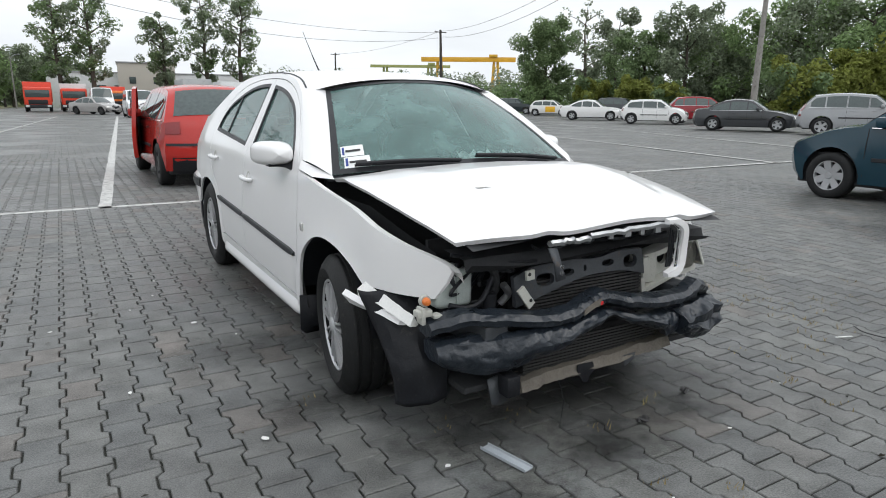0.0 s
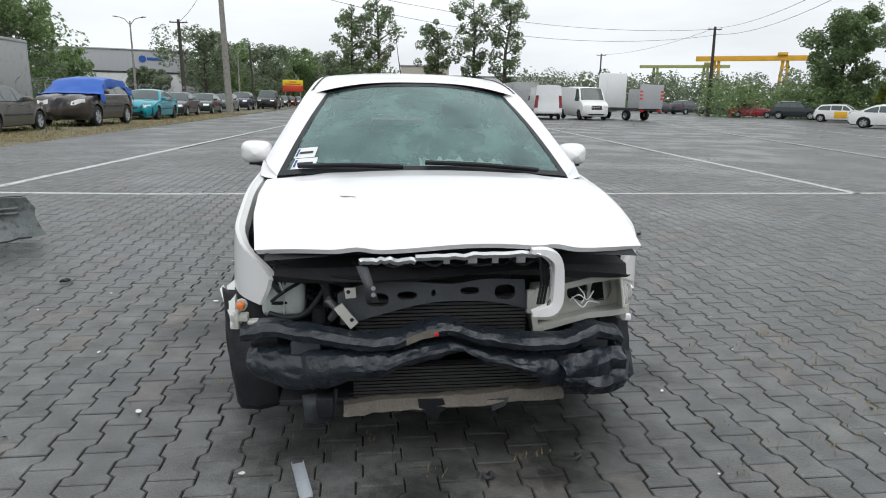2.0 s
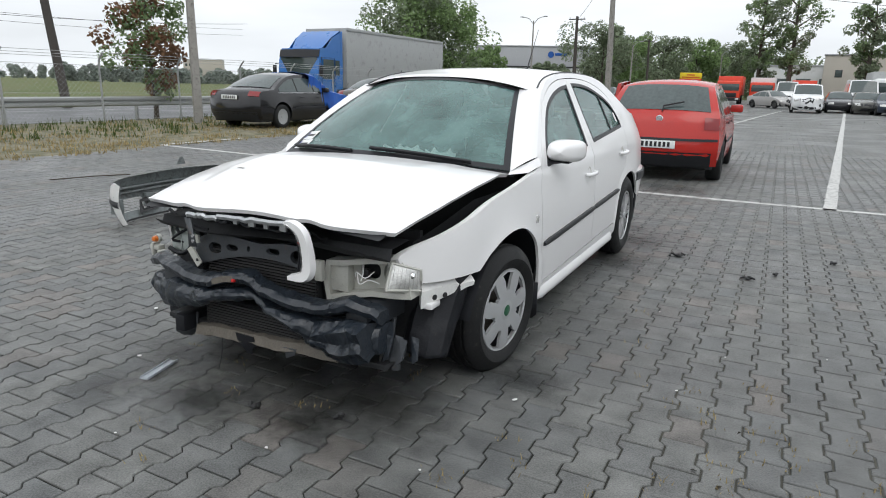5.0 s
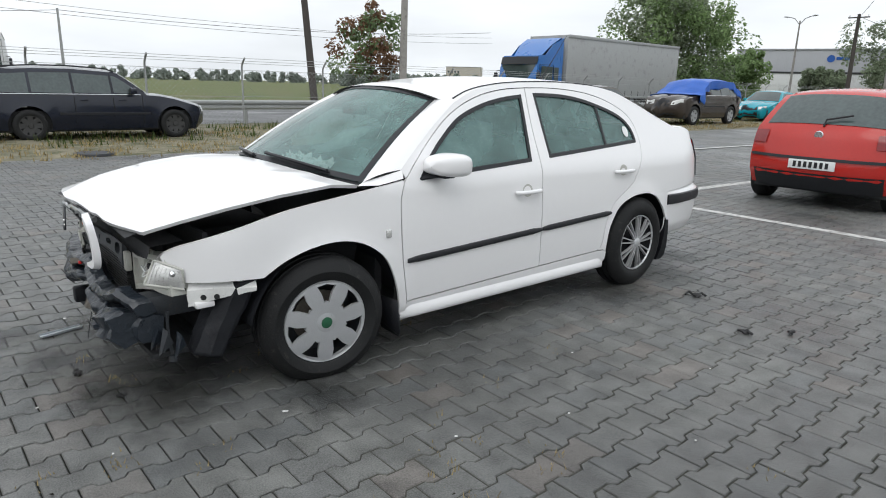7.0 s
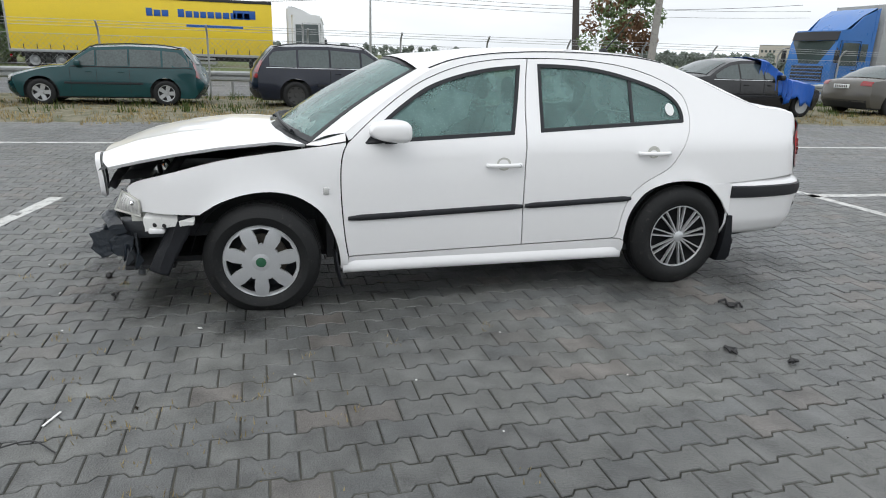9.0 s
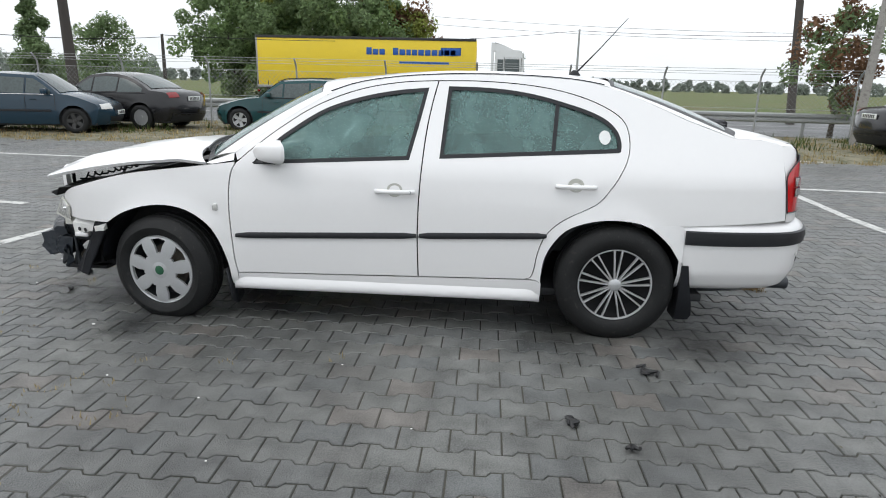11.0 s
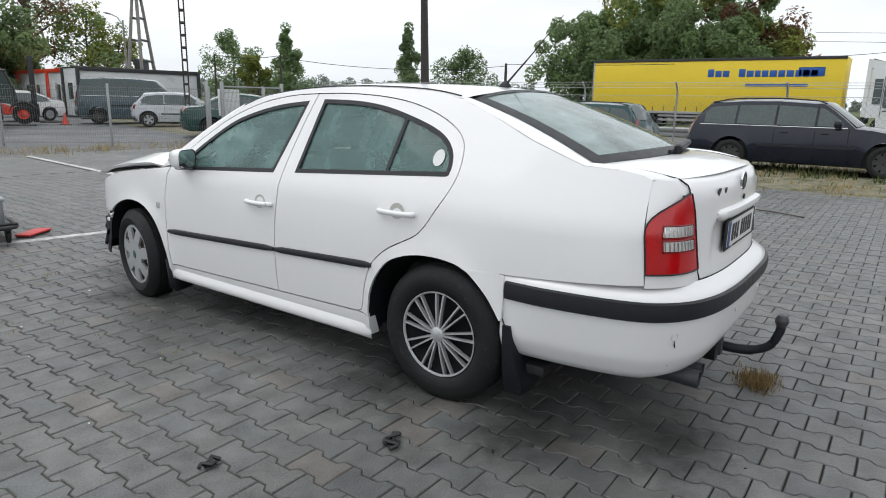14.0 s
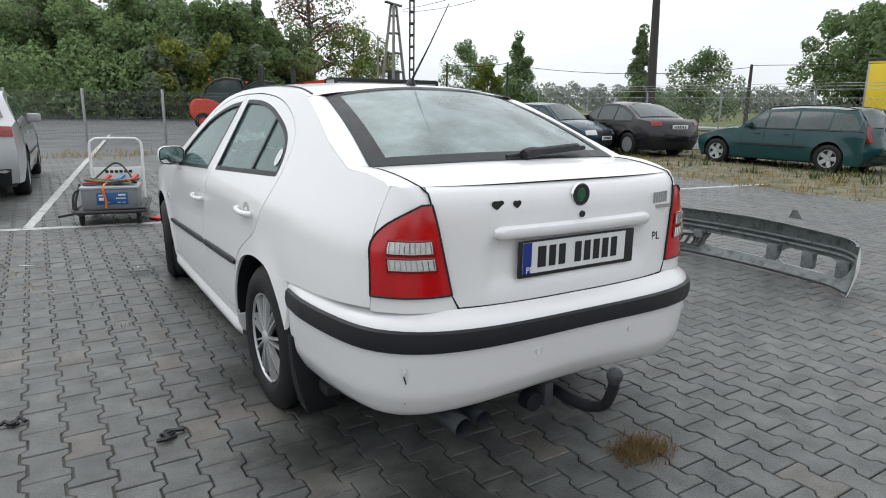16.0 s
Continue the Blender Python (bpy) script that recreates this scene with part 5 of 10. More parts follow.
part("hanging_flap", sheet([(0.12, 0.218), (0.20, 0.222), (0.188, 0.192), (0.165, 0.182), (0.142, 0.172), (0.138, 0.195)], lambda x, z: (x, -1.995 - 0.2 * (x - 0.16) ** 2, z), 0.02, (), (0, 1, 0), 0.004), METAL_DARK, car)
part("loose_wire", tube(curve([(-0.21, -2.0, 0.19), (-0.20, -2.02, 0.12), (-0.215, -2.03, 0.05)], 4), 0.002, 4), LINER, car)
part("tow_eye_mount", box(-0.47, -0.41, -2.03, -1.86, 0.185, 0.265, 0.01), LINER, car)
part("hanging_bracket", loft([[(-0.52, -1.97, 0.25), (-0.40, -1.95, 0.26)], [(-0.51, -1.99, 0.16), (-0.41, -1.96, 0.17)], [(-0.47, -1.98, 0.145), (-0.43, -1.97, 0.15)]]), METAL_DARK, car).modifiers.new("thick", "SOLIDIFY").thickness = 0.006

# metal tabs and strap in front of the radiator
strap = part("bonnet_catch_strap", loft([[(-0.330, -2.045, 0.724), (-0.292, -2.045, 0.722)], [(-0.305, -2.055, 0.66), (-0.272, -2.055, 0.655)], [(-0.300, -2.06, 0.605), (-0.258, -2.06, 0.610)]]), METAL_DARK, car)
strap.modifiers.new("thick", "SOLIDIFY").thickness = 0.006
for z in (0.633, 0.655):
    part("strap_hole", lathe([(0.0, -0.003), (0.008, -0.003), (0.009, 0.0)], 10, "y"), CHROME, strap, m=Matrix.Translation((-0.276, -2.062, z)))
for a, b, c, d in (((-0.406, 0.563), (-0.378, 0.580), (-0.326, 0.512), (-0.351, 0.490)), ((-0.370, 0.632), (-0.334, 0.635), (-0.331, 0.600), (-0.366, 0.597))):
    tb = part("steel_tab", ([(q[0], -1.985, q[1]) for q in (a, b, c, d)] + [(q[0], -1.975, q[1]) for q in (a, b, c, d)], [(3, 2, 1, 0), (4, 5, 6, 7), (0, 1, 5, 4), (1, 2, 6, 5), (2, 3, 7, 6), (3, 0, 4, 7)]), HOUSING, car, "pale steel tab with bolt hole", smooth=False)
    part("bolt_hole", lathe([(0.0, -0.002), (0.006, -0.002), (0.007, 0.0)], 10, "y"), INK, tb, m=Matrix.Translation(((c[0] + d[0]) / 2 - 0.008, -1.986, (c[1] + d[1]) / 2 + 0.022)))

# engine bay behind
part("engine_block", box(-0.30, 0.25, -1.78, -1.20, 0.28, 0.66, 0.04), ENGINE, car)
part("front_panel_dark", box(-0.62, 0.62, -1.72, -1.70, 0.25, 0.72), ENGINE, car)
for s in (1, -1):
    part("chassis_leg", box(s * 0.50 - 0.05, s * 0.50 + 0.05, -2.0, -1.0, 0.36, 0.46, 0.01), METAL_DARK, car)
    part("inner_wing", loft([[(s * 0.58, y, 0.44), (s * 0.62, y, 0.58), (s * (0.66 - 0.12 * max(0, -y - 1.45)), y, 0.79 - 0.22 * max(0, (-y - 1.3)))] for y in (-1.78, -1.6, -1.3, -0.95)]), ENGINE, car)
# milky washer tank, hoses and bulb on the right
tank = part("washer_tank", box(-0.66, -0.51, -1.86, -1.72, 0.495, 0.632, 0.022, 3), RESERVOIR, car, "milky plastic washer tank")
part("tank_seam", box(-0.585, -0.578, -1.866, -1.858, 0.50, 0.63, 0.003), RESERVOIR, tank)
part("tank_cap", lathe([(0.0, 0.03), (0.022, 0.028), (0.024, 0.0)], 14, "z"), INK, tank, m=Matrix.Translation((-0.60, -1.80, 0.632)))
for pts, r, m_ in (([(-0.50, -1.84, 0.66), (-0.44, -1.88, 0.62), (-0.43, -1.88, 0.55), (-0.46, -1.86, 0.50)], 0.016, ENGINE), ([(-0.63, -1.89, 0.52), (-0.56, -1.90, 0.505), (-0.50, -1.90, 0.525), (-0.44, -1.88, 0.60)], 0.010, LINER), ([(-0.62, -1.88, 0.70), (-0.5, -1.92, 0.675), (-0.40, -1.94, 0.66), (-0.30, -1.95, 0.655)], 0.008, LINER), ([(-0.42, -1.90, 0.50), (-0.40, -1.92, 0.54), (-0.43, -1.93, 0.58)], 0.014, METAL)):
    part("hose", tube(curve(pts, 5), r, 8), m_, car)
part("pump", lathe([(0.0, -0.02), (0.025, -0.015), (0.025, 0.04), (0.0, 0.045)], 14, "z"), LINER, car, m=Matrix.Translation((-0.46, -1.89, 0.50)))
bulb = part("indicator_bulb", lathe([(0.0, -0.032), (0.014, -0.028), (0.020, -0.012), (0.020, 0.0)], 16, "y"), ORANGE, car, "orange indicator bulb in pale socket", m=Matrix.Translation((-0.722, -1.885, 0.550)) @ Matrix.Scale(0.75, 4))
part("bulb_socket", lathe([(0.018, -0.004), (0.027, -0.003), (0.027, 0.02), (0.0, 0.02)], 16, "y"), HOUSING, bulb)
part("lamp_bracket", join(box(-0.758, -0.70, -1.90, -1.86, 0.495, 0.520, 0.005), box(-0.745, -0.73, -1.905, -1.86, 0.47, 0.53, 0.004), box(-0.70, -0.665, -1.91, -1.87, 0.487, 0.50, 0.004)), HOUSING, car)
# torn lower strip of the right wing
flap = crushed("torn_wing_strip", [[(-0.800 + 0.05 * t, -1.56 - 0.30 * t, 0.552 - 0.06 * t), (-0.832 + 0.065 * t, -1.555 - 0.305 * t, 0.525 - 0.07 * t), (-0.826 + 0.085 * t, -1.55 - 0.31 * t, 0.490 - 0.045 * t + 0.04 * math.sin(3 * t)), (-0.79 + 0.06 * t, -1.56 - 0.30 * t, 0.500 - 0.045 * t)] for t in np.linspace(0, 1, 16)], 0.005, WHITE_DIRTY, "torn white strip bent off the wing", 5.5)
crushed("bent_wing_edge", [[(-0.86 + 0.10 * t, -1.50 - 0.28 * t, 0.515 - 0.05 * t), (-0.875 + 0.10 * t, -1.50 - 0.28 * t, 0.497 - 0.055 * t), (-0.85 + 0.10 * t, -1.51 - 0.28 * t, 0.46 - 0.02 * t), (-0.84 + 0.10 * t, -1.51 - 0.28 * t, 0.475 - 0.02 * t)] for t in np.linspace(0, 1, 12)], 0.003, WHITE, "", 6.6)

# front wheel liners hanging loose
for s, y0, z1 in ((1, -1.715, 0.205), (-1, -1.76, 0.135)):
    rows = []
    for k in range(9):
        t = k / 8
        z = 0.53 + (z1 - 0.53) * t
        yy = -1.585 + (y0 + 1.585) * min(1, t * 1.5) if s < 0 else -1.56 + (y0 + 1.56) * t
        if s > 0:
            rows.append([(0.775 - 0.02 * t, yy, z), (0.765 - 0.02 * t, yy - 0.075 * (1 - 0.35 * t), z + 0.01 * t), (0.70, yy - 0.10, z + 0.02), (0.62, yy - 0.10, z + 0.03), (0.56, yy - 0.04, z + 0.03)])
            continue
        rows.append([(s * (0.835 - 0.06 * t), yy, z), (s * (0.80 - 0.05 * t), yy - 0.06 * (1 - 0.3 * t), z), (s * (0.72 - 0.03 * t), yy - 0.10, z + 0.01), (s * 0.62, yy - 0.09, z + 0.02), (s * 0.56, yy - 0.02, z + 0.02)])
    ln = crushed("wheel_arch_liner", rows, 0.008, LINER, "loose black wheel arch liner", 9 + s, closed=False)
    ln.modifiers.new("thick", "SOLIDIFY").thickness = 0.006
part("liner_floor", box(-0.60, 0.60, -1.95, -1.70, 0.20, 0.225, 0.005), ENGINE, car)

# left headlamp housing, without its lens
HB = [(0.285, 0.515), (0.300, 0.430), (0.40, 0.455), (0.506, 0.478), (0.600, 0.480), (0.672, 0.486), (0.660, 0.585), (0.628, 0.644), (0.50, 0.632), (0.385, 0.610), (0.30, 0.60)]
lamp = part("headlamp_housing", sheet(HB, lambda x, z: (x, -1.915 + 0.20 * max(0, x - 0.35) ** 1.5, z), 0.03, [shrink(HB, 0.022)], (0, 1, 0), 0.075, flip=False), HOUSING, car, "open pale headlamp housing without lens")
part("housing_back", sheet(shrink(HB, 0.012), lambda x, z: (x, -1.855 + 0.16 * max(0, x - 0.35) ** 1.5 - 0.012 * math.cos(18 * (x - 0.45)), z), 0.03, [oval(0.575, 0.565, 0.046, 0.044, 20), oval(0.475, 0.568, 0.042, 0.036, 18)], (0, 1, 0), 0.02), HOUSING, lamp)
part("lamp_dark", box(0.40, 0.64, -1.80, -1.79, 0.50, 0.63), ENGINE, lamp)
part("reflector_box", box(0.295, 0.395, -1.90, -1.84, 0.47, 0.60, 0.012), HOUSING, lamp)
for pts in ([(0.43, -1.90, 0.545), (0.455, -1.925, 0.575), (0.49, -1.92, 0.555), (0.52, -1.90, 0.58)], [(0.44, -1.90, 0.56), (0.47, -1.93, 0.53), (0.50, -1.91, 0.545), (0.545, -1.90, 0.535)], [(0.46, -1.89, 0.60), (0.48, -1.92, 0.57), (0.47, -1.92, 0.54)]):
    part("lamp_wire", tube(curve(pts, 5), 0.0025, 5), PAPER, lamp)
part("lamp_plug", box(0.463, 0.495, -1.905, -1.88, 0.545, 0.585, 0.006), INK, lamp)
part("housing_ear", box(0.505, 0.53, -1.90, -1.895, 0.628, 0.655, 0.004), HOUSING, lamp)
part("side_upright", box(0.262, 0.300, -1.945, -1.92, 0.515, 0.600, 0.004), HOUSING, car)
# corner lamp
LA, LB, LC, LD = Vector((0.612, -1.918, 0.632)), Vector((0.690, -1.835, 0.597)), Vector((0.688, -1.828, 0.512)), Vector((0.612, -1.962, 0.537))


def lens_at(u, v):
    p = LD.lerp(LC, u).lerp(LA.lerp(LB, u), v)
    k = math.sin(math.pi * u) * math.sin(math.pi * v)
    return tuple(p + Vector((0.55, -0.8, 0.0)) * 0.018 * k)


cl = part("corner_lamp", loft([[lens_at(u, v) for u in np.linspace(0, 1, 13)] for v in np.linspace(0, 1, 9)]), LENS_CLEAR, car, "clear corner lamp with patterned lens")
for k in range(7):
    part("lens_rib", tube([tuple(Vector(lens_at(0.12 + 0.76 * k / 6, v)) + Vector((0.0015, -0.002, 0))) for v in np.linspace(0.08, 0.92, 7)], 0.0016, 4), LENS_CLEAR, cl)
part("lamp_back", loft([[tuple(Vector(lens_at(u, v)) + Vector((-0.05, 0.06, 0))) for u in np.linspace(0, 1, 4)] for v in (0, 1)]), HOUSING, cl)
part("lamp_rim", tube([lens_at(u, v) for u, v in ((0, 0), (0, 0.5), (0, 1), (0.33, 1), (0.67, 1), (1, 1), (1, 0.5), (1, 0), (0.67, 0), (0.33, 0), (0, 0))], 0.006, 6), HOUSING, cl)
part("lamp_bulb", lathe([(0.0, -0.03), (0.012, -0.02), (0.016, 0.0)], 14, "y"), CHROME, cl, m=pose(0.66, -1.86, 0.58, 0, 0, 55))
# more of the engine bay
qe = random.Random(61)
for k in range(12):
    x, y, z = qe.uniform(-0.66, -0.40), qe.uniform(-1.86, -1.76), qe.uniform(0.47, 0.66)
    pts = [(x, y, z), (x + qe.uniform(-0.08, 0.08), y - qe.uniform(0.0, 0.05), z + qe.uniform(-0.05, 0.05)), (x + qe.uniform(-0.1, 0.12), y - qe.uniform(-0.02, 0.03), z + qe.uniform(-0.08, 0.08)), (x + qe.uniform(-0.05, 0.15), y + 0.05, z - qe.uniform(0.0, 0.1))]
    part("hose", tube(curve(pts, 5), qe.uniform(0.004, 0.011), 6), (LINER, METAL_DARK, ENGINE, BEAM)[k % 4], car)
for k in range(9):
    x = -0.34 + 0.075 * k
    part("pipe", tube(curve([(x, -1.97, 0.72 + 0.01 * math.sin(k)), (x + 0.05, -1.96, 0.70), (x + 0.09, -1.97, 0.715 + 0.012 * math.cos(k * 2))], 4), 0.006, 5), METAL_DARK if k % 2 else LINER, car)
# white bracket behind it
br = crushed("wing_end_bracket", [[(0.775 - 0.10 * t, -1.57 - 0.24 * t, 0.528), (0.800 - 0.11 * t, -1.575 - 0.245 * t, 0.505), (0.795 - 0.11 * t, -1.575 - 0.245 * t, 0.440 - 0.01 * t + 0.05 * (1 - t)), (0.765 - 0.10 * t, -1.57 - 0.23 * t, 0.445 + 0.05 * (1 - t))] for t in np.linspace(0, 1, 14)], 0.006, WHITE_DIRTY, "bent white bumper bracket", 4.4)
for t in (0.60, 0.80):
    part("bracket_hole", lathe([(0.0, 0.003), (0.010, 0.003), (0.012, 0.0)], 12, "x"), INK, br, m=pose(0.800 - 0.105 * t, -1.575 - 0.24 * t, 0.472, 0, 0, -25))
part("bracket_lip", box(0.672, 0.72, -1.80, -1.72, 0.425, 0.452, 0.008), WHITE, br)
part("drop_link", tube(curve([(0.60, -1.88, 0.40), (0.59, -1.88, 0.30), (0.60, -1.87, 0.19)], 4), 0.008, 6), METAL_DARK, car)
part("link_end", lathe([(0.0, 0.02), (0.018, 0.015), (0.02, -0.01), (0.0, -0.015)], 12, "z"), METAL_DARK, car, m=Matrix.Translation((0.60, -1.87, 0.19)))
for k in range(7):
    q = random.Random(40 + k)
    x, y, z = 0.52 + 0.025 * k, -1.90 + q.uniform(-0.04, 0.04), 0.24 + q.uniform(-0.02, 0.04)
    part("torn_shred", ([(x, y, z + 0.09), (x + 0.03, y + 0.01, z + 0.08), (x + 0.035 + q.uniform(-0.02, 0.02), y - 0.015, z), (x + q.uniform(-0.02, 0.02), y - 0.02, z - 0.02), (x + 0.015, y + 0.03, z + 0.03)], [(0, 1, 2, 3), (0, 3, 4), (1, 4, 2)]), METAL_DARK if k % 3 else BEAM, car, smooth=False)
# drips of the wings' top flanges
for s in (1, -1):
    part("wing_flange", loft([[(s * (flank(y, z) - 0.002), y, z - 0.002) for y, z in fender_top[3:]], [(s * (flank(y, z) - 0.035), y, z - 0.012) for y, z in fender_top[3:]], [(s * (flank(y, z) - 0.045), y, z - 0.05) for y, z in fender_top[3:]]]), WHITE_DIRTY, car)

# ---------- parked cars, built from one kit; each faces -y in its own space ----------
KINDS = {
    # length, width, height, wheelbase, front overhang, wheel radius, bonnet front z, (cowl at, z), (screen top at, z), roof peak z, (roof rear at, z), (glass foot at, z), (tail at, z), belt z, pillars
    "saloon": (4.60, 1.78, 1.45, 2.70, 0.88, 0.315, 0.72, (0.285, 0.95), (0.43, 1.39), 1.45, (0.69, 1.39), (0.86, 1.03), (0.965, 0.98), 0.93, (0.47, 0.63)),
    "hatch": (4.05, 1.73, 1.47, 2.53, 0.82, 0.305, 0.74, (0.25, 0.98), (0.41, 1.42), 1.47, (0.86, 1.39), (0.965, 0.98), (0.975, 0.92), 0.94, (0.47, 0.67)),
    "estate": (4.70, 1.78, 1.48, 2.77, 0.86, 0.315, 0.72, (0.275, 0.96), (0.41, 1.42), 1.48, (0.885, 1.42), (0.965, 1.00), (0.975, 0.92), 0.94, (0.445, 0.60, 0.76)),
    "suv": (4.55, 1.86, 1.68, 2.70, 0.88, 0.355, 0.93, (0.265, 1.13), (0.40, 1.60), 1.68, (0.86, 1.60), (0.955, 1.15), (0.97, 1.05), 1.10, (0.45, 0.61, 0.77)),
    "van": (5.60, 2.02, 2.45, 3.50, 0.95, 0.345, 1.05, (0.15, 1.38), (0.26, 2.28), 2.45, (0.965, 2.40), (0.985, 1.50), (0.985, 1.2), 1.32, (0.30,)),
    "minivan": (4.85, 1.90, 1.92, 3.0, 0.90, 0.32, 0.95, (0.19, 1.20), (0.33, 1.83), 1.92, (0.93, 1.84), (0.975, 1.20), (0.98, 1.05), 1.15, (0.37, 0.56, 0.76)),
}
PAINTS = {}


def paint(colour, rough=0.22, coat=0.45):
    key = tuple(colour)
    if key not in PAINTS:
        PAINTS[key] = mat("car_paint", colour, rough, var=0.06, scale=3, coat=coat, spec=0.3, dirt=tuple(0.8 * c + 0.012 for c in colour), dirt_at=0.70)
    return PAINTS[key]


ALLOY = mat("alloy_wheel", (0.42, 0.43, 0.44), 0.35, metal=0.5, var=0.1)
WHEEL_MESH = {}


def simple_wheel(parent, x, y, s, r, rim_mat, spokes=5):
    key = (round(r, 3), rim_mat.name, spokes)
    if key not in WHEEL_MESH:
        ty = mesh("tyre", *lathe([(r * 0.62, -0.09), (r * 0.70, -0.105), (r * 0.92, -0.10), (r, -0.075), (r, 0.075), (r * 0.92, 0.10), (r * 0.70, 0.105), (r * 0.62, 0.09)], 28))
        ty.materials.append(RUBBER)
        geo = [lathe([(r * 0.15, 0.04), (r * 0.55, 0.045), (r * 0.60, 0.02)], 28)]
        disc = mesh("wheel_well", *geo[0])
        disc.materials.append(ENGINE)
        sp = []
        for k in range(spokes):
            a = 2 * math.pi * k / spokes
            c, d = math.cos(a), math.sin(a)
            w0, w1 = r * 0.13, r * 0.16
            pts = [(0.075, r * 0.08 * c - w0 * d, r * 0.08 * d + w0 * c), (0.075, r * 0.08 * c + w0 * d, r * 0.08 * d - w0 * c), (0.088, r * 0.62 * c + w1 * d, r * 0.62 * d - w1 * c), (0.088, r * 0.62 * c - w1 * d, r * 0.62 * d + w1 * c)]
            sp.append((pts + [(p[0] - 0.03, p[1], p[2]) for p in pts], [(3, 2, 1, 0), (0, 1, 5, 4), (1, 2, 6, 5), (2, 3, 7, 6), (3, 0, 4, 7)]))
        rim = mesh("rim", *join(lathe([(r * 0.57, 0.05), (r * 0.60, 0.092), (r * 0.65, 0.094), (r * 0.67, 0.08)], 28), lathe([(0.0, 0.09), (r * 0.14, 0.088), (r * 0.18, 0.07)], 16), *sp), False)
        rim.materials.append(rim_mat)
        WHEEL_MESH[key] = (ty, disc, rim)
    ty, disc, rim = WHEEL_MESH[key]
    w = new("wheel", disc)
    w.parent = parent
    w.matrix_basis = pose(x, y, r - 0.004) @ Matrix.Diagonal((s, 1, 1, 1))
    for nm, me in (("tyre", ty), ("rim", rim)):
        o = new(nm, me)
        o.parent = w
    return w


def make_car(name, label, kind, colour, m, group="", rim=None, plate_end="", crushed_end="", seed=0, spokes=5, roof_bars=False, windows=True, bare=False, steel=False):
    L, W, H, wb, fo, r, hf, (cy, cz), (ty_, tz), pk, (ry, rz), (by, bz), (ey, ez), belt, pillars = KINDS[kind]
    yF = -wb / 2 - fo
    yR = yF + L
    Y = lambda f: yF + f * L
    hw = W / 2
    gc = 0.20 if kind not in ("suv", "van") else 0.26
    body_z = table([gc - 0.05, gc + 0.08, 0.45, belt - 0.25, belt, H - 0.08, H + 0.02], [0.93, 0.965, 1.0, 0.995, 0.955, 0.955 - (0.235 if kind not in ("van", "minivan") else 0.10) - 0.0, 0.955 - (0.26 if kind not in ("van", "minivan") else 0.13)], 0.03)
    body_y = table([yF, yF + 0.25, yF + 0.7, yR - 0.6, yR - 0.2, yR], [0.80, 0.93, 1.0, 1.0, 0.95, 0.88] if kind != "van" else [0.85, 0.95, 1.0, 1.0, 0.99, 0.97], 0.06)
    arch = [(-wb / 2, r + 0.0, r + 0.065), (wb / 2, r + 0.0, r + 0.065)]

    def side(y, z):
        x = hw * body_z(z) * body_y(y)
        for ay, az, ar in arch:
            d = math.hypot(y - ay, z - az) - ar
            if z > gc:
                x += 0.010 * math.exp(-((d - 0.01) / 0.04) ** 2)
        x -= 0.006 * math.exp(-((z - belt + 0.16) / 0.035) ** 2)
        return x

    # centre line and edge line: (yc, zc, ye, ze)
    rows = [(yF + 0.14, gc, yF + 0.42, gc), (yF + 0.03, gc + 0.12, yF + 0.34, gc + 0.12), (yF, 0.48, yF + 0.30, 0.48), (yF + 0.02, hf - 0.16, yF + 0.28, hf - 0.17), (yF + 0.07, hf - 0.05, yF + 0.29, hf - 0.08), (yF + 0.15, hf + 0.01, yF + 0.33, hf - 0.03)]
    n_front = len(rows) - 1
    for t in (0.25, 0.5, 0.75):
        y = yF + 0.15 + (Y(cy) - yF - 0.15) * t
        z = hf + 0.01 + (cz - hf - 0.01) * math.sin(t * math.pi / 2)
        rows.append((y, z, yF + 0.33 + (Y(cy) + 0.10 - yF - 0.33) * t, z - 0.045))
    rows.append((Y(cy), cz, Y(cy) + 0.12, cz - 0.04))
    i_cowl = len(rows) - 1
    for t in (0.33, 0.67):
        y, z = Y(cy) + (Y(ty_) - Y(cy)) * t, cz + (tz - cz) * t + 0.02 * math.sin(math.pi * t)
        rows.append((y, z, y + 0.12 - 0.06 * t, z - 0.045))
    rows.append((Y(ty_), tz, Y(ty_) + 0.06, tz - 0.05))
    i_top = len(rows) - 1
    for t in (0.15, 0.4, 0.7):
        y = Y(ty_) + (Y(ry) - Y(ty_)) * t
        z = tz + (rz - tz) * t + (pk - max(tz, rz)) * math.sin(math.pi * t) * 1.0
        rows.append((y, z, y + 0.05 - 0.1 * t, z - 0.055))
    rows.append((Y(ry), rz, Y(ry) - 0.06, rz - 0.055))
    i_rr = len(rows) - 1
    for t in (0.33, 0.67):
        y, z = Y(ry) + (Y(by) - Y(ry)) * t, rz + (bz - rz) * t + 0.025 * math.sin(math.pi * t)
        rows.append((y, z, y - 0.08 - 0.03 * t, z - 0.04))
    rows.append((Y(by), bz, Y(by) - 0.13, bz - 0.035))
    i_bk = len(rows) - 1
    rows.append((Y(ey), ez, Y(ey) - 0.16, ez - 0.03))
    rows += [(yR - 0.05, ez - 0.10, yR - 0.22, ez - 0.12), (yR - 0.02, 0.62, yR - 0.22, 0.62), (yR, 0.55, yR - 0.21, 0.55), (yR - 0.01, 0.40, yR - 0.23, 0.40), (yR - 0.10, gc + 0.03, yR - 0.34, gc + 0.03)]
    NX = 12
    rg_ = random.Random(seed)

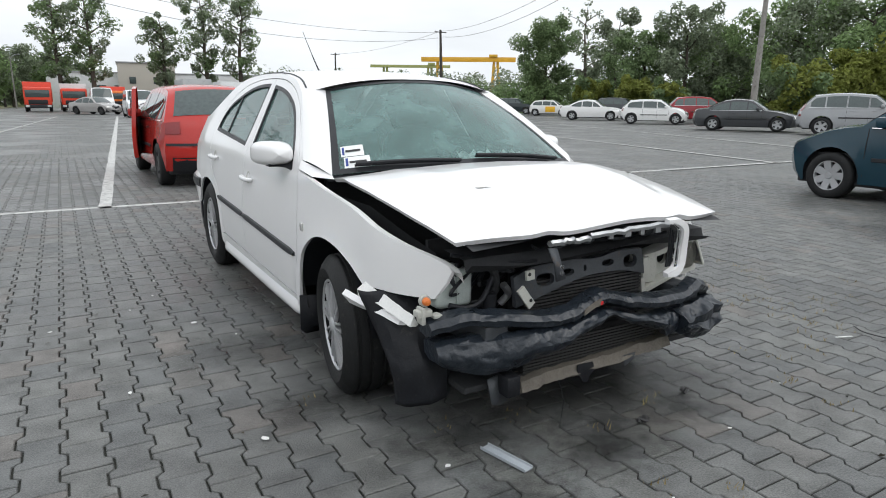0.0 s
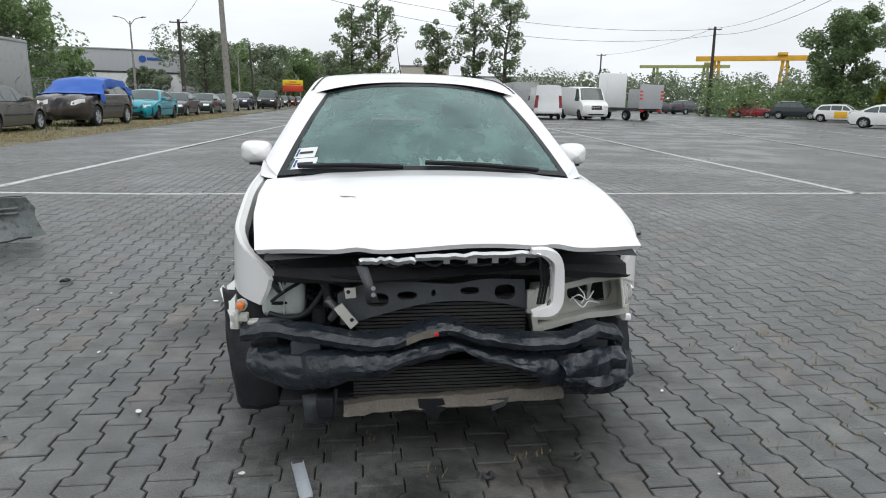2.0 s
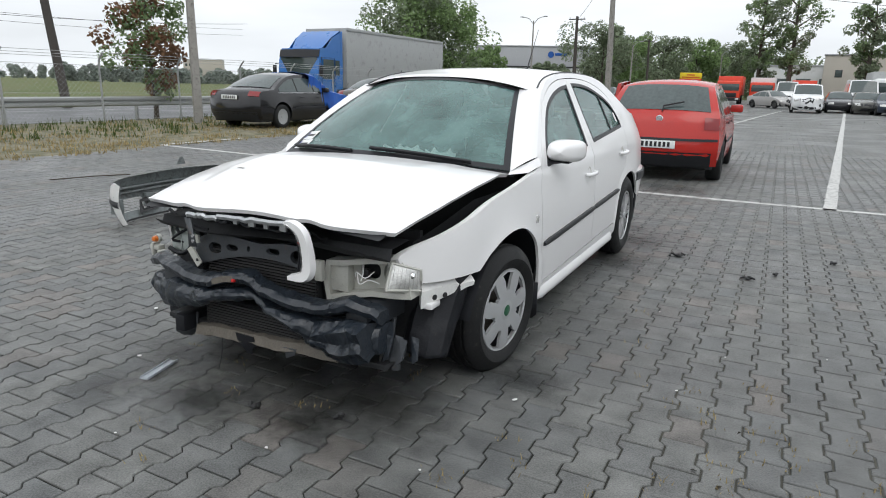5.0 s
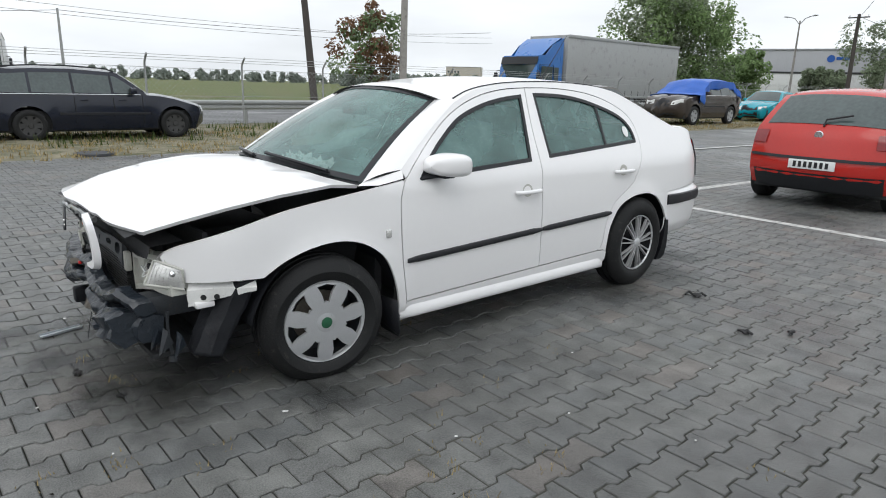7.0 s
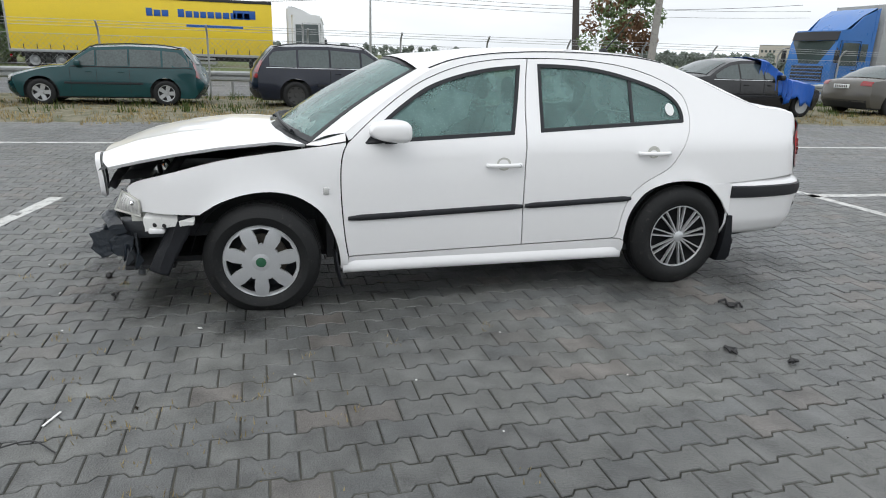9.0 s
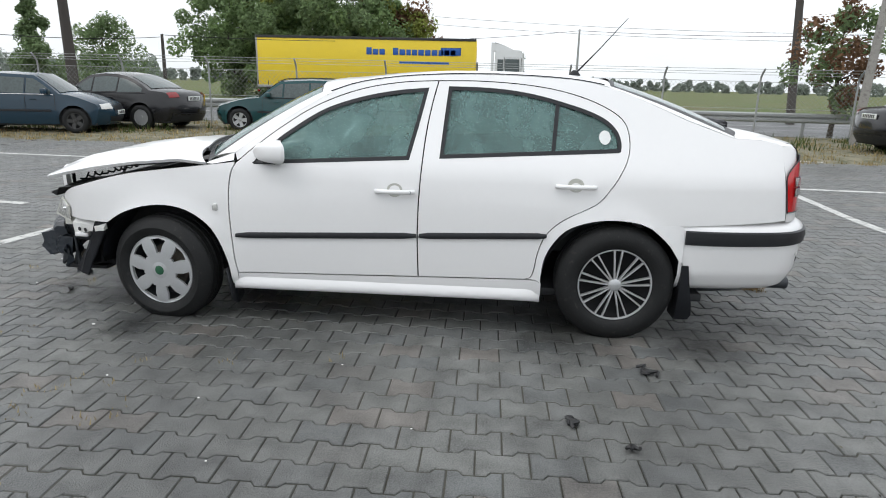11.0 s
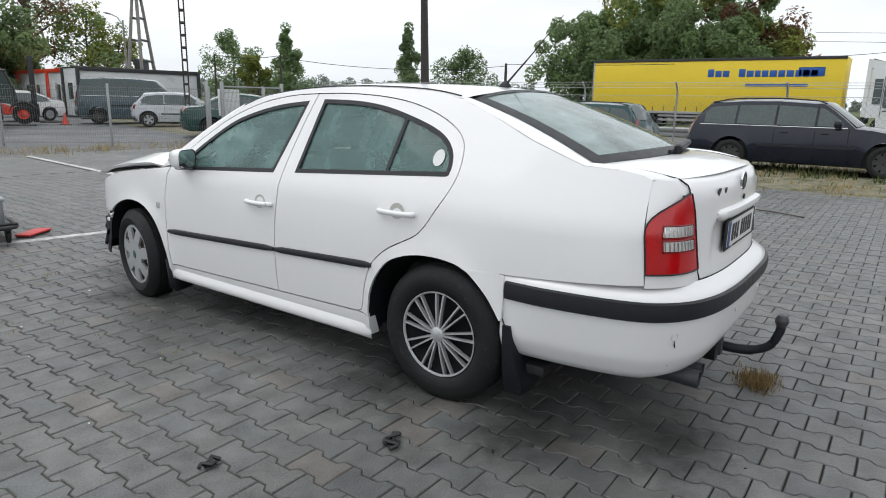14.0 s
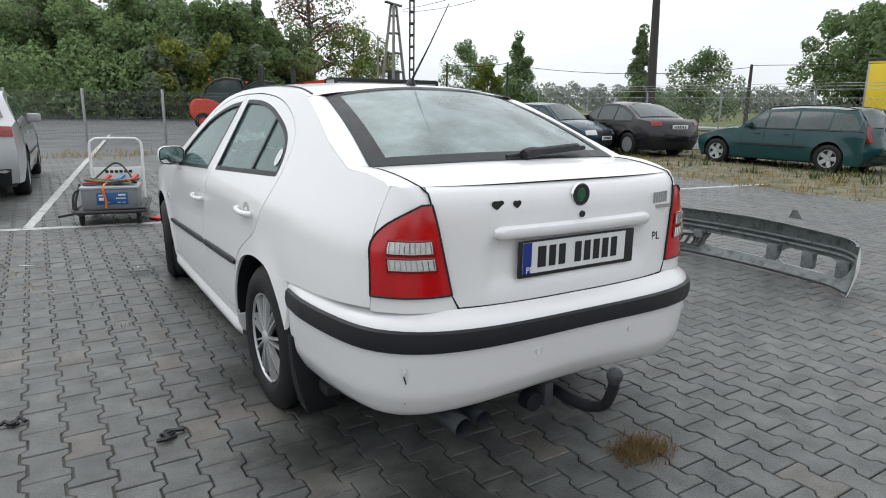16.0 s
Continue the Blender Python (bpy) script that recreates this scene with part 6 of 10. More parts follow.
    def at(row, s, lift=0.0):
        i = int(min(max(row, 0), len(rows) - 1.001))
        f = row - i
        a, b = rows[i], rows[i + 1]
        yc, zc, ye, ze = (a[k] + (b[k] - a[k]) * f for k in range(4))
        xe = side(ye, ze)
        q = abs(s) ** 2.6
        p = Vector((xe * s, yc + (ye - yc) * q, zc + (ze - zc) * q))
        if lift:
            d = Vector((0, b[0] - a[0], b[1] - a[1])).normalized()
            p += Vector((0, -d.z, d.y)) * lift
        if crushed_end:
            y0 = yF if crushed_end == "front" else yR
            k = max(0.0, 1 - abs(p.y - y0) / 1.0)
            if k > 0:
                p += noise.noise_vector(p * 3.1 + Vector((seed, 0, 0))) * 0.16 * k
                p.y += (0.12 if crushed_end == "front" else -0.12) * k
        return tuple(p)

    strip = loft([[at(i, -1 + 2 * j / NX) for j in range(NX + 1)] for i in range(len(rows))])
    edge = [(q[2], q[3]) for q in rows]
    bottom = []
    for ay, az, ar in reversed(arch):
        a0 = math.asin(min(1, (az - gc - 0.02) / ar))
        for a in np.linspace(-a0, math.pi + a0, 13):
            bottom.append((ay + ar * math.cos(a), az + ar * math.sin(a)))
    side_poly = edge + bottom
    parts = [strip]
    for s in (1, -1):
        def f(y, z, s=s):
            p = Vector((s * side(y, z), y, z))
            if crushed_end:
                y0 = yF if crushed_end == "front" else yR
                k = max(0.0, 1 - abs(p.y - y0) / 1.0)
                if k > 0:
                    p += noise.noise_vector(p * 3.1 + Vector((seed, 0, 0))) * 0.16 * k
                    p.y += (0.12 if crushed_end == "front" else -0.12) * k
            return tuple(p)
        parts.append(sheet(side_poly, f, 0.16, flip=s < 0))
    car_ = thing(name, label, "car" if kind not in ("van", "minivan") else "van", m, group)
    pm = paint(colour)
    part("body", join(*parts), pm, car_, edge=55)
    # dark floor and wheel wells
    part("underbody", box(-hw * 0.88, hw * 0.88, yF + 0.35, yR - 0.3, gc - 0.02, gc + 0.40, 0.02), ENGINE, car_)
    # windscreen and rear glass
    part("windscreen", loft([[at(i_cowl + 0.12 + (i_top - i_cowl - 0.2) * k / 4, -0.90 + 1.8 * j / 8, 0.008) for j in range(9)] for k in range(5)]), CAR_GLASS, car_)
    if kind != "van":
        part("rear_window", loft([[at(i_rr + 0.25 + (i_bk - i_rr - 0.45) * k / 4, -0.86 + 1.72 * j / 8, 0.008) for j in range(9)] for k in range(5)]), CAR_GLASS, car_)
    # side windows between the pillars
    top_y = [q[2] for q in rows[i_cowl:i_bk + 1]]
    top_z = [q[3] for q in rows[i_cowl:i_bk + 1]]
    roofz = lambda y: float(np.interp(y, top_y, top_z))
    cuts = [Y(cy) + 0.30] + [Y(p) for p in pillars] + [Y(by) - 0.30 if kind != "van" else Y(pillars[0]) + 0.02]
    if kind == "van":
        cuts = [Y(cy) + 0.30, Y(0.36)]
    for a, b in zip(cuts[:-1], cuts[1:]):
        ys = np.linspace(a + 0.025, b - 0.025, 8)
        hi = [(y, roofz(y) - 0.075) for y in ys if roofz(y) - 0.075 > belt + 0.03]
        if len(hi) < 2:
            continue
        poly = [(hi[0][0], belt)] + hi + [(hi[-1][0], belt + 0.02)]
        for s in (1, -1):
            part("side_window", sheet(poly, lambda y, z: (s * (side(y, z) + 0.006), y, z), 0.2, inward=(-s, 0, 0), depth=0.02, flip=s < 0), CAR_GLASS, car_)
    if not bare:
        for s in (1, -1):
            for p in pillars[:2]:
                y = Y(p)
                part("door_gap", loft([[(s * (side(y + d, z) + 0.002), y + d, z) for z in np.linspace(gc + 0.12, roofz(y) - 0.03, 7)] for d in (-0.005, 0.005)]) if s < 0 else loft([[(s * (side(y + d, z) + 0.002), y + d, z) for z in np.linspace(gc + 0.12, roofz(y) - 0.03, 7)] for d in (0.005, -0.005)]), GAP, car_)
            y = Y(cy) + 0.22
            part("door_gap", loft([[(s * (side(y + d, z) + 0.002), y + d, z) for z in np.linspace(gc + 0.12, belt - 0.02, 6)] for d in ((-0.005, 0.005) if s < 0 else (0.005, -0.005))]), GAP, car_)
            for p in pillars[:2]:
                y, z = Y(p) - 0.16, belt - 0.13
                part("door_handle", box(s * (side(y, z) + 0.012) - 0.012, s * (side(y, z) + 0.012) + 0.012, y - 0.09, y + 0.05, z - 0.014, z + 0.014, 0.006), BLACK_TRIM if steel else pm, car_)
            z = belt - 0.40
            part("rubbing_strip", loft([[(s * (side(y, z + dz) + dx), y, z + dz) for dz, dx in ((-0.025, 0.0), (-0.018, 0.012), (0.018, 0.012), (0.025, 0.0))] for y in np.linspace(-wb / 2 + r + 0.2, wb / 2 - r - 0.2, 6)]), BLACK_TRIM, car_)
            part("window_trim", tube([(s * (side(y, belt - 0.012) + 0.008), y, belt - 0.012) for y in np.linspace(cuts[0] - 0.05, cuts[-1] + 0.05, 8)], 0.009, 5), CHROME if seed % 2 else BLACK_TRIM, car_)
            mz = belt + 0.06
            my = Y(cy) + 0.42
            mr = part("door_mirror", box(s * (side(my, mz) + 0.10) - 0.10, s * (side(my, mz) + 0.10) + 0.10, my - 0.07, my + 0.06, mz - 0.06, mz + 0.07, 0.03, 2), pm, car_)
    # lamps, grille, plates
    for s in (1, -1):
        part("headlamp", loft([[at(n_front - 1.9 + 1.5 * k / 3, s * (0.50 + 0.42 * j / 4), 0.012) for j in (range(5) if s > 0 else range(4, -1, -1))] for k in range(4)]), LENS_CLEAR, car_)
        if kind in ("saloon",):
            lampz0, lampz1 = i_bk + 1.15, i_bk + 2.15
        else:
            lampz0, lampz1 = (i_bk + 0.85, i_bk + 2.3) if kind == "hatch" else (i_bk - 0.6, i_bk + 2.6)
        part("rear_lamp", loft([[at(lampz0 + (lampz1 - lampz0) * k / 3, s * ((0.66 if kind == "saloon" else 0.76) + (0.335 if kind == "saloon" else 0.235) * j / 3), 0.012) for j in (range(4) if s > 0 else range(3, -1, -1))] for k in range(4)]), LENS_DEEP, car_)
    part("grille", loft([[at(n_front - 2.4 + 1.7 * k / 3, -0.42 + 0.84 * j / 6, 0.006) for j in range(7)] for k in range(4)]), BLACK_TRIM, car_)
    part("air_intake", loft([[at(0.7 + 0.9 * k / 3, -0.62 + 1.24 * j / 6, 0.006) for j in range(7)] for k in range(4)]), BLACK_TRIM, car_)
    part("rear_valance", loft([[at(len(rows) - 2.2 + 1.2 * k / 3, -0.9 + 1.8 * j / 8, 0.006) for j in range(9)] for k in range(4)]), BLACK_TRIM, car_)
    for end in plate_end:
        y, z, sg = (yF - 0.012, 0.50, 1) if end == "f" else (yR + 0.012, 0.80 if kind in ("saloon",) else 0.72, -1)
        if end == "r":
            y = at(i_bk + 2.2, 0)[1] + 0.02
        pl = part("number_plate", box(-0.26, 0.26, y - 0.006, y + 0.006, z - 0.055, z + 0.055, 0.003), PLATE, car_)
        for k in range(7):
            part("plate_bar", box(-0.19 + 0.06 * k, -0.155 + 0.06 * k, y - 0.009 if end == "f" else y + 0.006, y - 0.006 if end == "f" else y + 0.009, z - 0.035, z + 0.035), INK, pl)
    if roof_bars:
        for s in (1, -1):
            part("roof_bar", tube([at(i_top + (i_rr - i_top) * k / 8, s * 0.86, 0.045 if 0 < k < 8 else 0.0) for k in range(9)], 0.014, 6), BLACK_TRIM, car_)
    for s in (1, -1):
        for y in (-wb / 2, wb / 2):
            simple_wheel(car_, s * (hw - 0.10), y, s, r, rim or ALLOY, spokes)
    car_["kit_top"] = H
    return car_, at, (i_cowl, i_top, i_rr, i_bk, n_front, rows, side)


def stand(x, y, heading, z=0.0, size=1.0):
    """heading 0: it faces -y; 180: it faces +y."""
    return pose(x, y, z, 0, 0, heading) @ Matrix.Scale(size, 4)


STEEL_RIM = mat("dark_steel_rim", (0.05, 0.05, 0.05), 0.5, metal=0.3)
ROW = "cars parked on the verge"
make_car("estate_car", "dark blue estate car with roof bars parked on weedy verge", "estate", (0.006, 0.009, 0.020), stand(-13.05, 1.04, 180, 0, 1.03), ROW, STEEL_RIM, "", "", 1, 8, True)
make_car("estate_car", "dark green estate car with smashed rear on the verge", "estate", (0.008, 0.050, 0.055), stand(-13.37, -4.69, 2, 0, 0.94), ROW, ALLOY, "", "rear", 2, 5, True)
make_car("hatchback_car", "dark blue hatchback with dented front wing on the verge", "hatch", (0.012, 0.035, 0.058), stand(-10.95, -10.45, 193, 0, 0.95), ROW, STEEL_RIM, "f", "", 3, 5)
make_car("saloon_car", "black saloon parked with its tail to the lot", "saloon", (0.012, 0.012, 0.014), stand(-13.09, -9.59, -8), ROW, ALLOY, "r", "", 4, 10)
mb = make_car("saloon_car", "black saloon with blue tarpaulin over its front", "saloon", (0.010, 0.010, 0.012), stand(-11.53, 11.69, 182, 0, 1.06), ROW, ALLOY, "r", "", 5, 10)
make_car("saloon_car", "bronze-grey saloon parked on the verge", "saloon", (0.085, 0.080, 0.070), stand(-12.03, 18.27, 181, 0, 1.05), ROW, ALLOY, "r", "", 6, 5)
sv = make_car("suv_car", "dark brown off-roader with blue tarpaulin on top", "suv", (0.045, 0.036, 0.030), stand(-11.39, 24.24, -1, 0, 1.12), ROW, ALLOY, "", "front", 7, 5)
make_car("saloon_car", "turquoise saloon with broken front bumper", "saloon", (0.005, 0.26, 0.33), stand(-11.36, 31.96, 0, 0, 1.06), ROW, STEEL_RIM, "", "front", 8, 5)
make_car("saloon_car", "dark grey saloon on the verge", "saloon", (0.035, 0.040, 0.045), stand(-11.6, 38.6, 0), ROW, ALLOY, "", "", 9)
make_car("saloon_car", "dark green saloon on the verge", "saloon", (0.015, 0.035, 0.035), stand(-11.5, 45.0, 0), ROW, ALLOY, "", "", 10)
make_car("hatchback_car", "grey hatchback far down the verge", "hatch", (0.10, 0.11, 0.12), stand(-11.4, 52.0, 0), ROW, ALLOY)
make_car("suv_car", "dark blue off-roader far down the verge", "suv", (0.02, 0.025, 0.045), stand(-11.3, 59.0, 0), ROW, ALLOY)
make_car("minivan", "black people carrier with open tailgate far down the verge", "minivan", (0.012, 0.012, 0.015), stand(-9.8, 66.0, 0), ROW, STEEL_RIM)
for k, (c, y) in enumerate((((0.3, 0.3, 0.3), 76), ((0.03, 0.03, 0.04), 84), ((0.12, 0.02, 0.02), 93), ((0.2, 0.22, 0.24), 102))):
    make_car("saloon_car", "small far saloon at the end of the verge", "saloon", c, stand(-10.5, y, 0), ROW, ALLOY, bare=True)

# the red hatchback behind the wreck
golf, g_at, g_i = make_car("hatchback_car", "red hatchback with one open door behind the wreck", "hatch", (0.43, 0.022, 0.016), stand(0.26, 7.72, 181), "", STEEL_RIM, "r", "", 21, 5, steel=True)
for ch in golf.children:
    if ch.name.startswith("number_plate"):
        ch.location = (0, 0.035, -0.185)
part("tail_strip", loft([[g_at(len(g_i[5]) - 4.0 + 0.25 * k, -0.98 + 1.96 * j / 8, 0.02) for j in range(9)] for k in range(3)]), BLACK_TRIM, golf)
part("round_badge", lathe([(0.0, 0.01), (0.045, 0.01), (0.052, 0.0)], 20, "y"), CHROME, golf, m=Matrix.Translation((0, g_at(g_i[3] + 1.2, 0)[1] + 0.01, 0.885)))
part("tail_wiper", tube([(-0.02, g_at(g_i[3] - 0.1, 0)[1] + 0.02, 0.99), (-0.03, g_at(g_i[3] - 0.4, 0)[1] + 0.03, 1.07), (-0.30, g_at(g_i[3] - 0.7, 0)[1] + 0.03, 1.13)], 0.012, 6), BLACK_TRIM, golf)
od = part("open_door", sheet([(-0.75, 0.30), (0.28, 0.30), (0.34, 0.55), (0.32, 0.94), (0.22, 1.36), (-0.18, 1.40), (-0.55, 1.10), (-0.72, 0.94)], lambda u, v: (0.03 * math.sin(3 * v), u, v), 0.12, [[(0.24, 0.98), (0.16, 1.32), (-0.16, 1.34), (-0.50, 1.06), (-0.58, 0.98)]], (-1, 0, 0), 0.06), PAINTS[(0.43, 0.022, 0.016)], golf, "open red door", m=pose(0.86, -0.85, 0.02, 0, 0, -9) @ Matrix.Translation((0.0, 0.75, 0.0)))
part("door_pane", sheet([(0.24, 0.98), (0.16, 1.32), (-0.16, 1.34), (-0.50, 1.06), (-0.58, 0.98)], lambda u, v: (0.02, u, v), 0.2), CAR_GLASS, od)
part("door_lining", sheet([(-0.68, 0.36), (0.22, 0.36), (0.28, 0.92), (-0.66, 0.92)], lambda u, v: (-0.062, u, v), 0.2, flip=True), BLACK_TRIM, od)

make_car("hatchback_car", "dark blue hatchback with silver wheel covers", "hatch", (0.006, 0.036, 0.056), stand(7.80, -0.25, 180), "", ALLOY, "", "", 31, 7)
make_car("saloon_car", "silver saloon parked beside the painted line", "saloon", (0.38, 0.39, 0.40), stand(2.52, -8.03, -3), "", ALLOY, "", "", 32, 10)

# cars along the far right edge of the lot: heading from the lot's middle, distance
def away(heading, dist, ex=-1.0, ey=-4.0):
    a = radians(heading)
    return ex - math.sin(a) * dist, ey + math.cos(a) * dist


EDGE = "cars along the far edge of the lot"
for head, dist, kind, colour, label, turn, crash in (
    (-63.0, 31.0, "suv", (0.32, 0.33, 0.34), "silver off-roader at the lot's far edge", 28, ""),
    (-55.3, 33.5, "saloon", (0.045, 0.048, 0.052), "dark grey saloon at the lot's far edge", 28, ""),
    (-52.0, 45.0, "suv", (0.25, 0.015, 0.022), "dark red off-roader at the lot's far edge", 45, ""),
    (-48.2, 41.5, "hatch", (0.75, 0.75, 0.74), "white hatchback with bent front at the lot's edge", 40, "front"),
    (-43.2, 48.5, "saloon", (0.74, 0.74, 0.73), "white saloon with smashed front at the lot's edge", 40, "front"),
    (-39.6, 63.0, "hatch", (0.72, 0.72, 0.70), "white hatchback with yellow door stickers", 42, ""),
    (-36.6, 71.0, "suv", (0.02, 0.03, 0.032), "dark green off-roader at the lot's far edge", 42, ""),
    (-33.5, 74.0, "saloon", (0.36, 0.02, 0.04), "red saloon with crushed front at the far edge", 55, "front"),
    (-31.0, 80.0, "saloon", (0.08, 0.08, 0.085), "grey saloon at the lot's far edge", 58, ""),
    (-28.4, 86.0, "suv", (0.02, 0.022, 0.03), "black off-roader at the lot's far edge", 118, ""),
    (-26.6, 90.0, "saloon", (0.03, 0.03, 0.035), "black saloon at the lot's far edge", 110, ""),
    (-45.5, 56.0, "suv", (0.05, 0.055, 0.06), "dark off-roader behind white saloon", 40, ""),
):
    x, y = away(head, dist, -1.7, -3.7)
    made = make_car({"suv": "suv_car", "saloon": "saloon_car", "hatch": "hatchback_car"}[kind], label, kind, colour, stand(x, y, turn), EDGE, ALLOY, "", crash, int(dist), bare=dist > 45)
    if "yellow" in label:
        part("door_sticker", box(-0.88, -0.86, -0.6, 0.3, 0.35, 0.85, 0.004), mat("yellow_sticker", (0.75, 0.42, 0.02), 0.5), made[0])
# vans and cars at the far end of the lot
END = "vans and cars at the far end of the lot"
for head, dist, kind, colour, label, turn, crash in (
    (-15.8, 50.0, "van", (0.66, 0.67, 0.68), "white panel van seen from behind", 172, ""),
    (-19.2, 50.5, "van", (0.72, 0.72, 0.71), "white panel van without front bumper", 2, ""),
    (-11.6, 46.0, "minivan", (0.02, 0.03, 0.03), "black people carrier with missing front", 0, "front"),
    (-9.2, 52.0, "saloon", (0.04, 0.05, 0.07), "dark saloon at the far end", 0, ""),
    (-7.6, 54.0, "saloon", (0.10, 0.10, 0.09), "grey saloon at the far end", 0, "front"),
    (-5.9, 55.0, "saloon", (0.03, 0.03, 0.035), "black saloon at the far end", 0, ""),
    (-3.9, 52.0, "minivan", (0.70, 0.71, 0.72), "white minivan with smashed front and open door", 0, "front"),
    (-1.2, 62.0, "saloon", (0.35, 0.34, 0.33), "crushed grey saloon at the far end", 40, "front"),
    (-1.8, 74.0, "van", (0.70, 0.70, 0.70), "white delivery van facing the lot", 0, ""),
    (-7.0, 60.0, "van", (0.62, 0.63, 0.64), "white van beside the scrap cars", 0, ""),
):
    x, y = away(head, dist, -0.3, -4.0)
    make_car({"van": "panel_van", "minivan": "minivan", "saloon": "saloon_car"}[kind], label, kind, colour, stand(x, y, turn), END, STEEL_RIM, "", crash, int(dist * 3), bare=True)

# blue tarpaulins
TARP = mat("blue_tarpaulin", (0.012, 0.095, 0.42), 0.42, var=0.18, scale=4, bump=0.3, bscale=14)


def tarp(label, car_info, r0, r1, hang, seed):
    ob, at_, (ic, it, irr, ib, nf, rws, sd) = car_info
    rows_ = []
    for k in range(25):
        rr = r0 + (r1 - r0) * k / 24
        row = []
        for j in range(33):
            s = -1.5 + 3.0 * j / 32
            p = Vector(at_(rr, max(-1, min(1, s)), 0.03))
            over = max(0, abs(s) - 1)
            if over:
                p.z -= over * hang * (0.8 + 0.5 * noise.noise(Vector((rr * 1.3, seed, 0))))
                p.x += math.copysign(0.05 + 0.09 * abs(math.sin(rr * 5 + seed)) + 0.05 * over, s)
            fold = noise.noise_vector(Vector((p.x * 2.5, p.y * 2.5, p.z * 2.5 + seed))) * 0.05
            p += Vector((fold.x, fold.y, abs(fold.z)))
            row.append(tuple(p))
        rows_.append(row)
    t = part("tarpaulin", loft(rows_), TARP, None, label, edge=60)
    t.matrix_basis = ob.matrix_basis
    t.modifiers.new("thick", "SOLIDIFY").thickness = 0.006
    return tagged(t, label, "tarpaulin")


tarp("crumpled blue tarpaulin over the black saloon", mb, 6.5, 13.5, 1.25, 3.3)
tarp("blue tarpaulin over the brown off-roader", sv, sv[2][0] - 1.5, sv[2][3] + 0.2, 0.75, 7.7)

# ---------- ground ----------
def ground_mat(name, base, dark, rough, scale, bump, bscale, light=None):
    m = mat(name, base, rough, var=0.2, scale=scale, bump=bump, bscale=bscale, dirt=dark, dirt_at=0.56, rvar=0.35, coords="Object")
    return m


FIELD = mat("field_grass", (0.100, 0.130, 0.048), 0.95, var=0.4, scale=0.09, dirt=(0.15, 0.135, 0.075), dirt_at=0.52, spec=0.1)
ASPHALT = mat("old_asphalt", (0.085, 0.087, 0.090), 0.6, var=0.15, scale=0.6, bump=0.2, bscale=40, rvar=0.3)
VERGE = mat("dry_verge_soil", (0.19, 0.17, 0.115), 0.95, var=0.3, scale=1.2, bump=0.5, bscale=25, dirt=(0.07, 0.075, 0.035), dirt_at=0.5)
JOINT = mat("joint_sand", (0.016, 0.017, 0.013), 0.95, var=0.3, scale=5)


def silted(m):
    """Deep joints stay dark; where silt fills them to the brim they are pale."""
    n, l = m.node_tree.nodes, m.node_tree.links
    b = n["Principled BSDF"]
    xyz = n.new("ShaderNodeSeparateXYZ")
    l.new(n.new("ShaderNodeNewGeometry").outputs["Position"], xyz.inputs[0])
    mr = n.new("ShaderNodeMapRange")
    mr.inputs["From Min"].default_value, mr.inputs["From Max"].default_value = -0.0085, -0.004
    l.new(xyz.outputs["Z"], mr.inputs["Value"])
    mx = n.new("ShaderNodeMix")
    mx.data_type = "RGBA"
    l.new(mr.outputs[0], mx.inputs[0])
    l.new(b.inputs["Base Color"].links[0].from_socket, mx.inputs[6])
    mx.inputs[7].default_value = (0.058, 0.056, 0.045, 1)
    l.new(mx.outputs[2], b.inputs["Base Color"])
    return m


silted(JOINT)


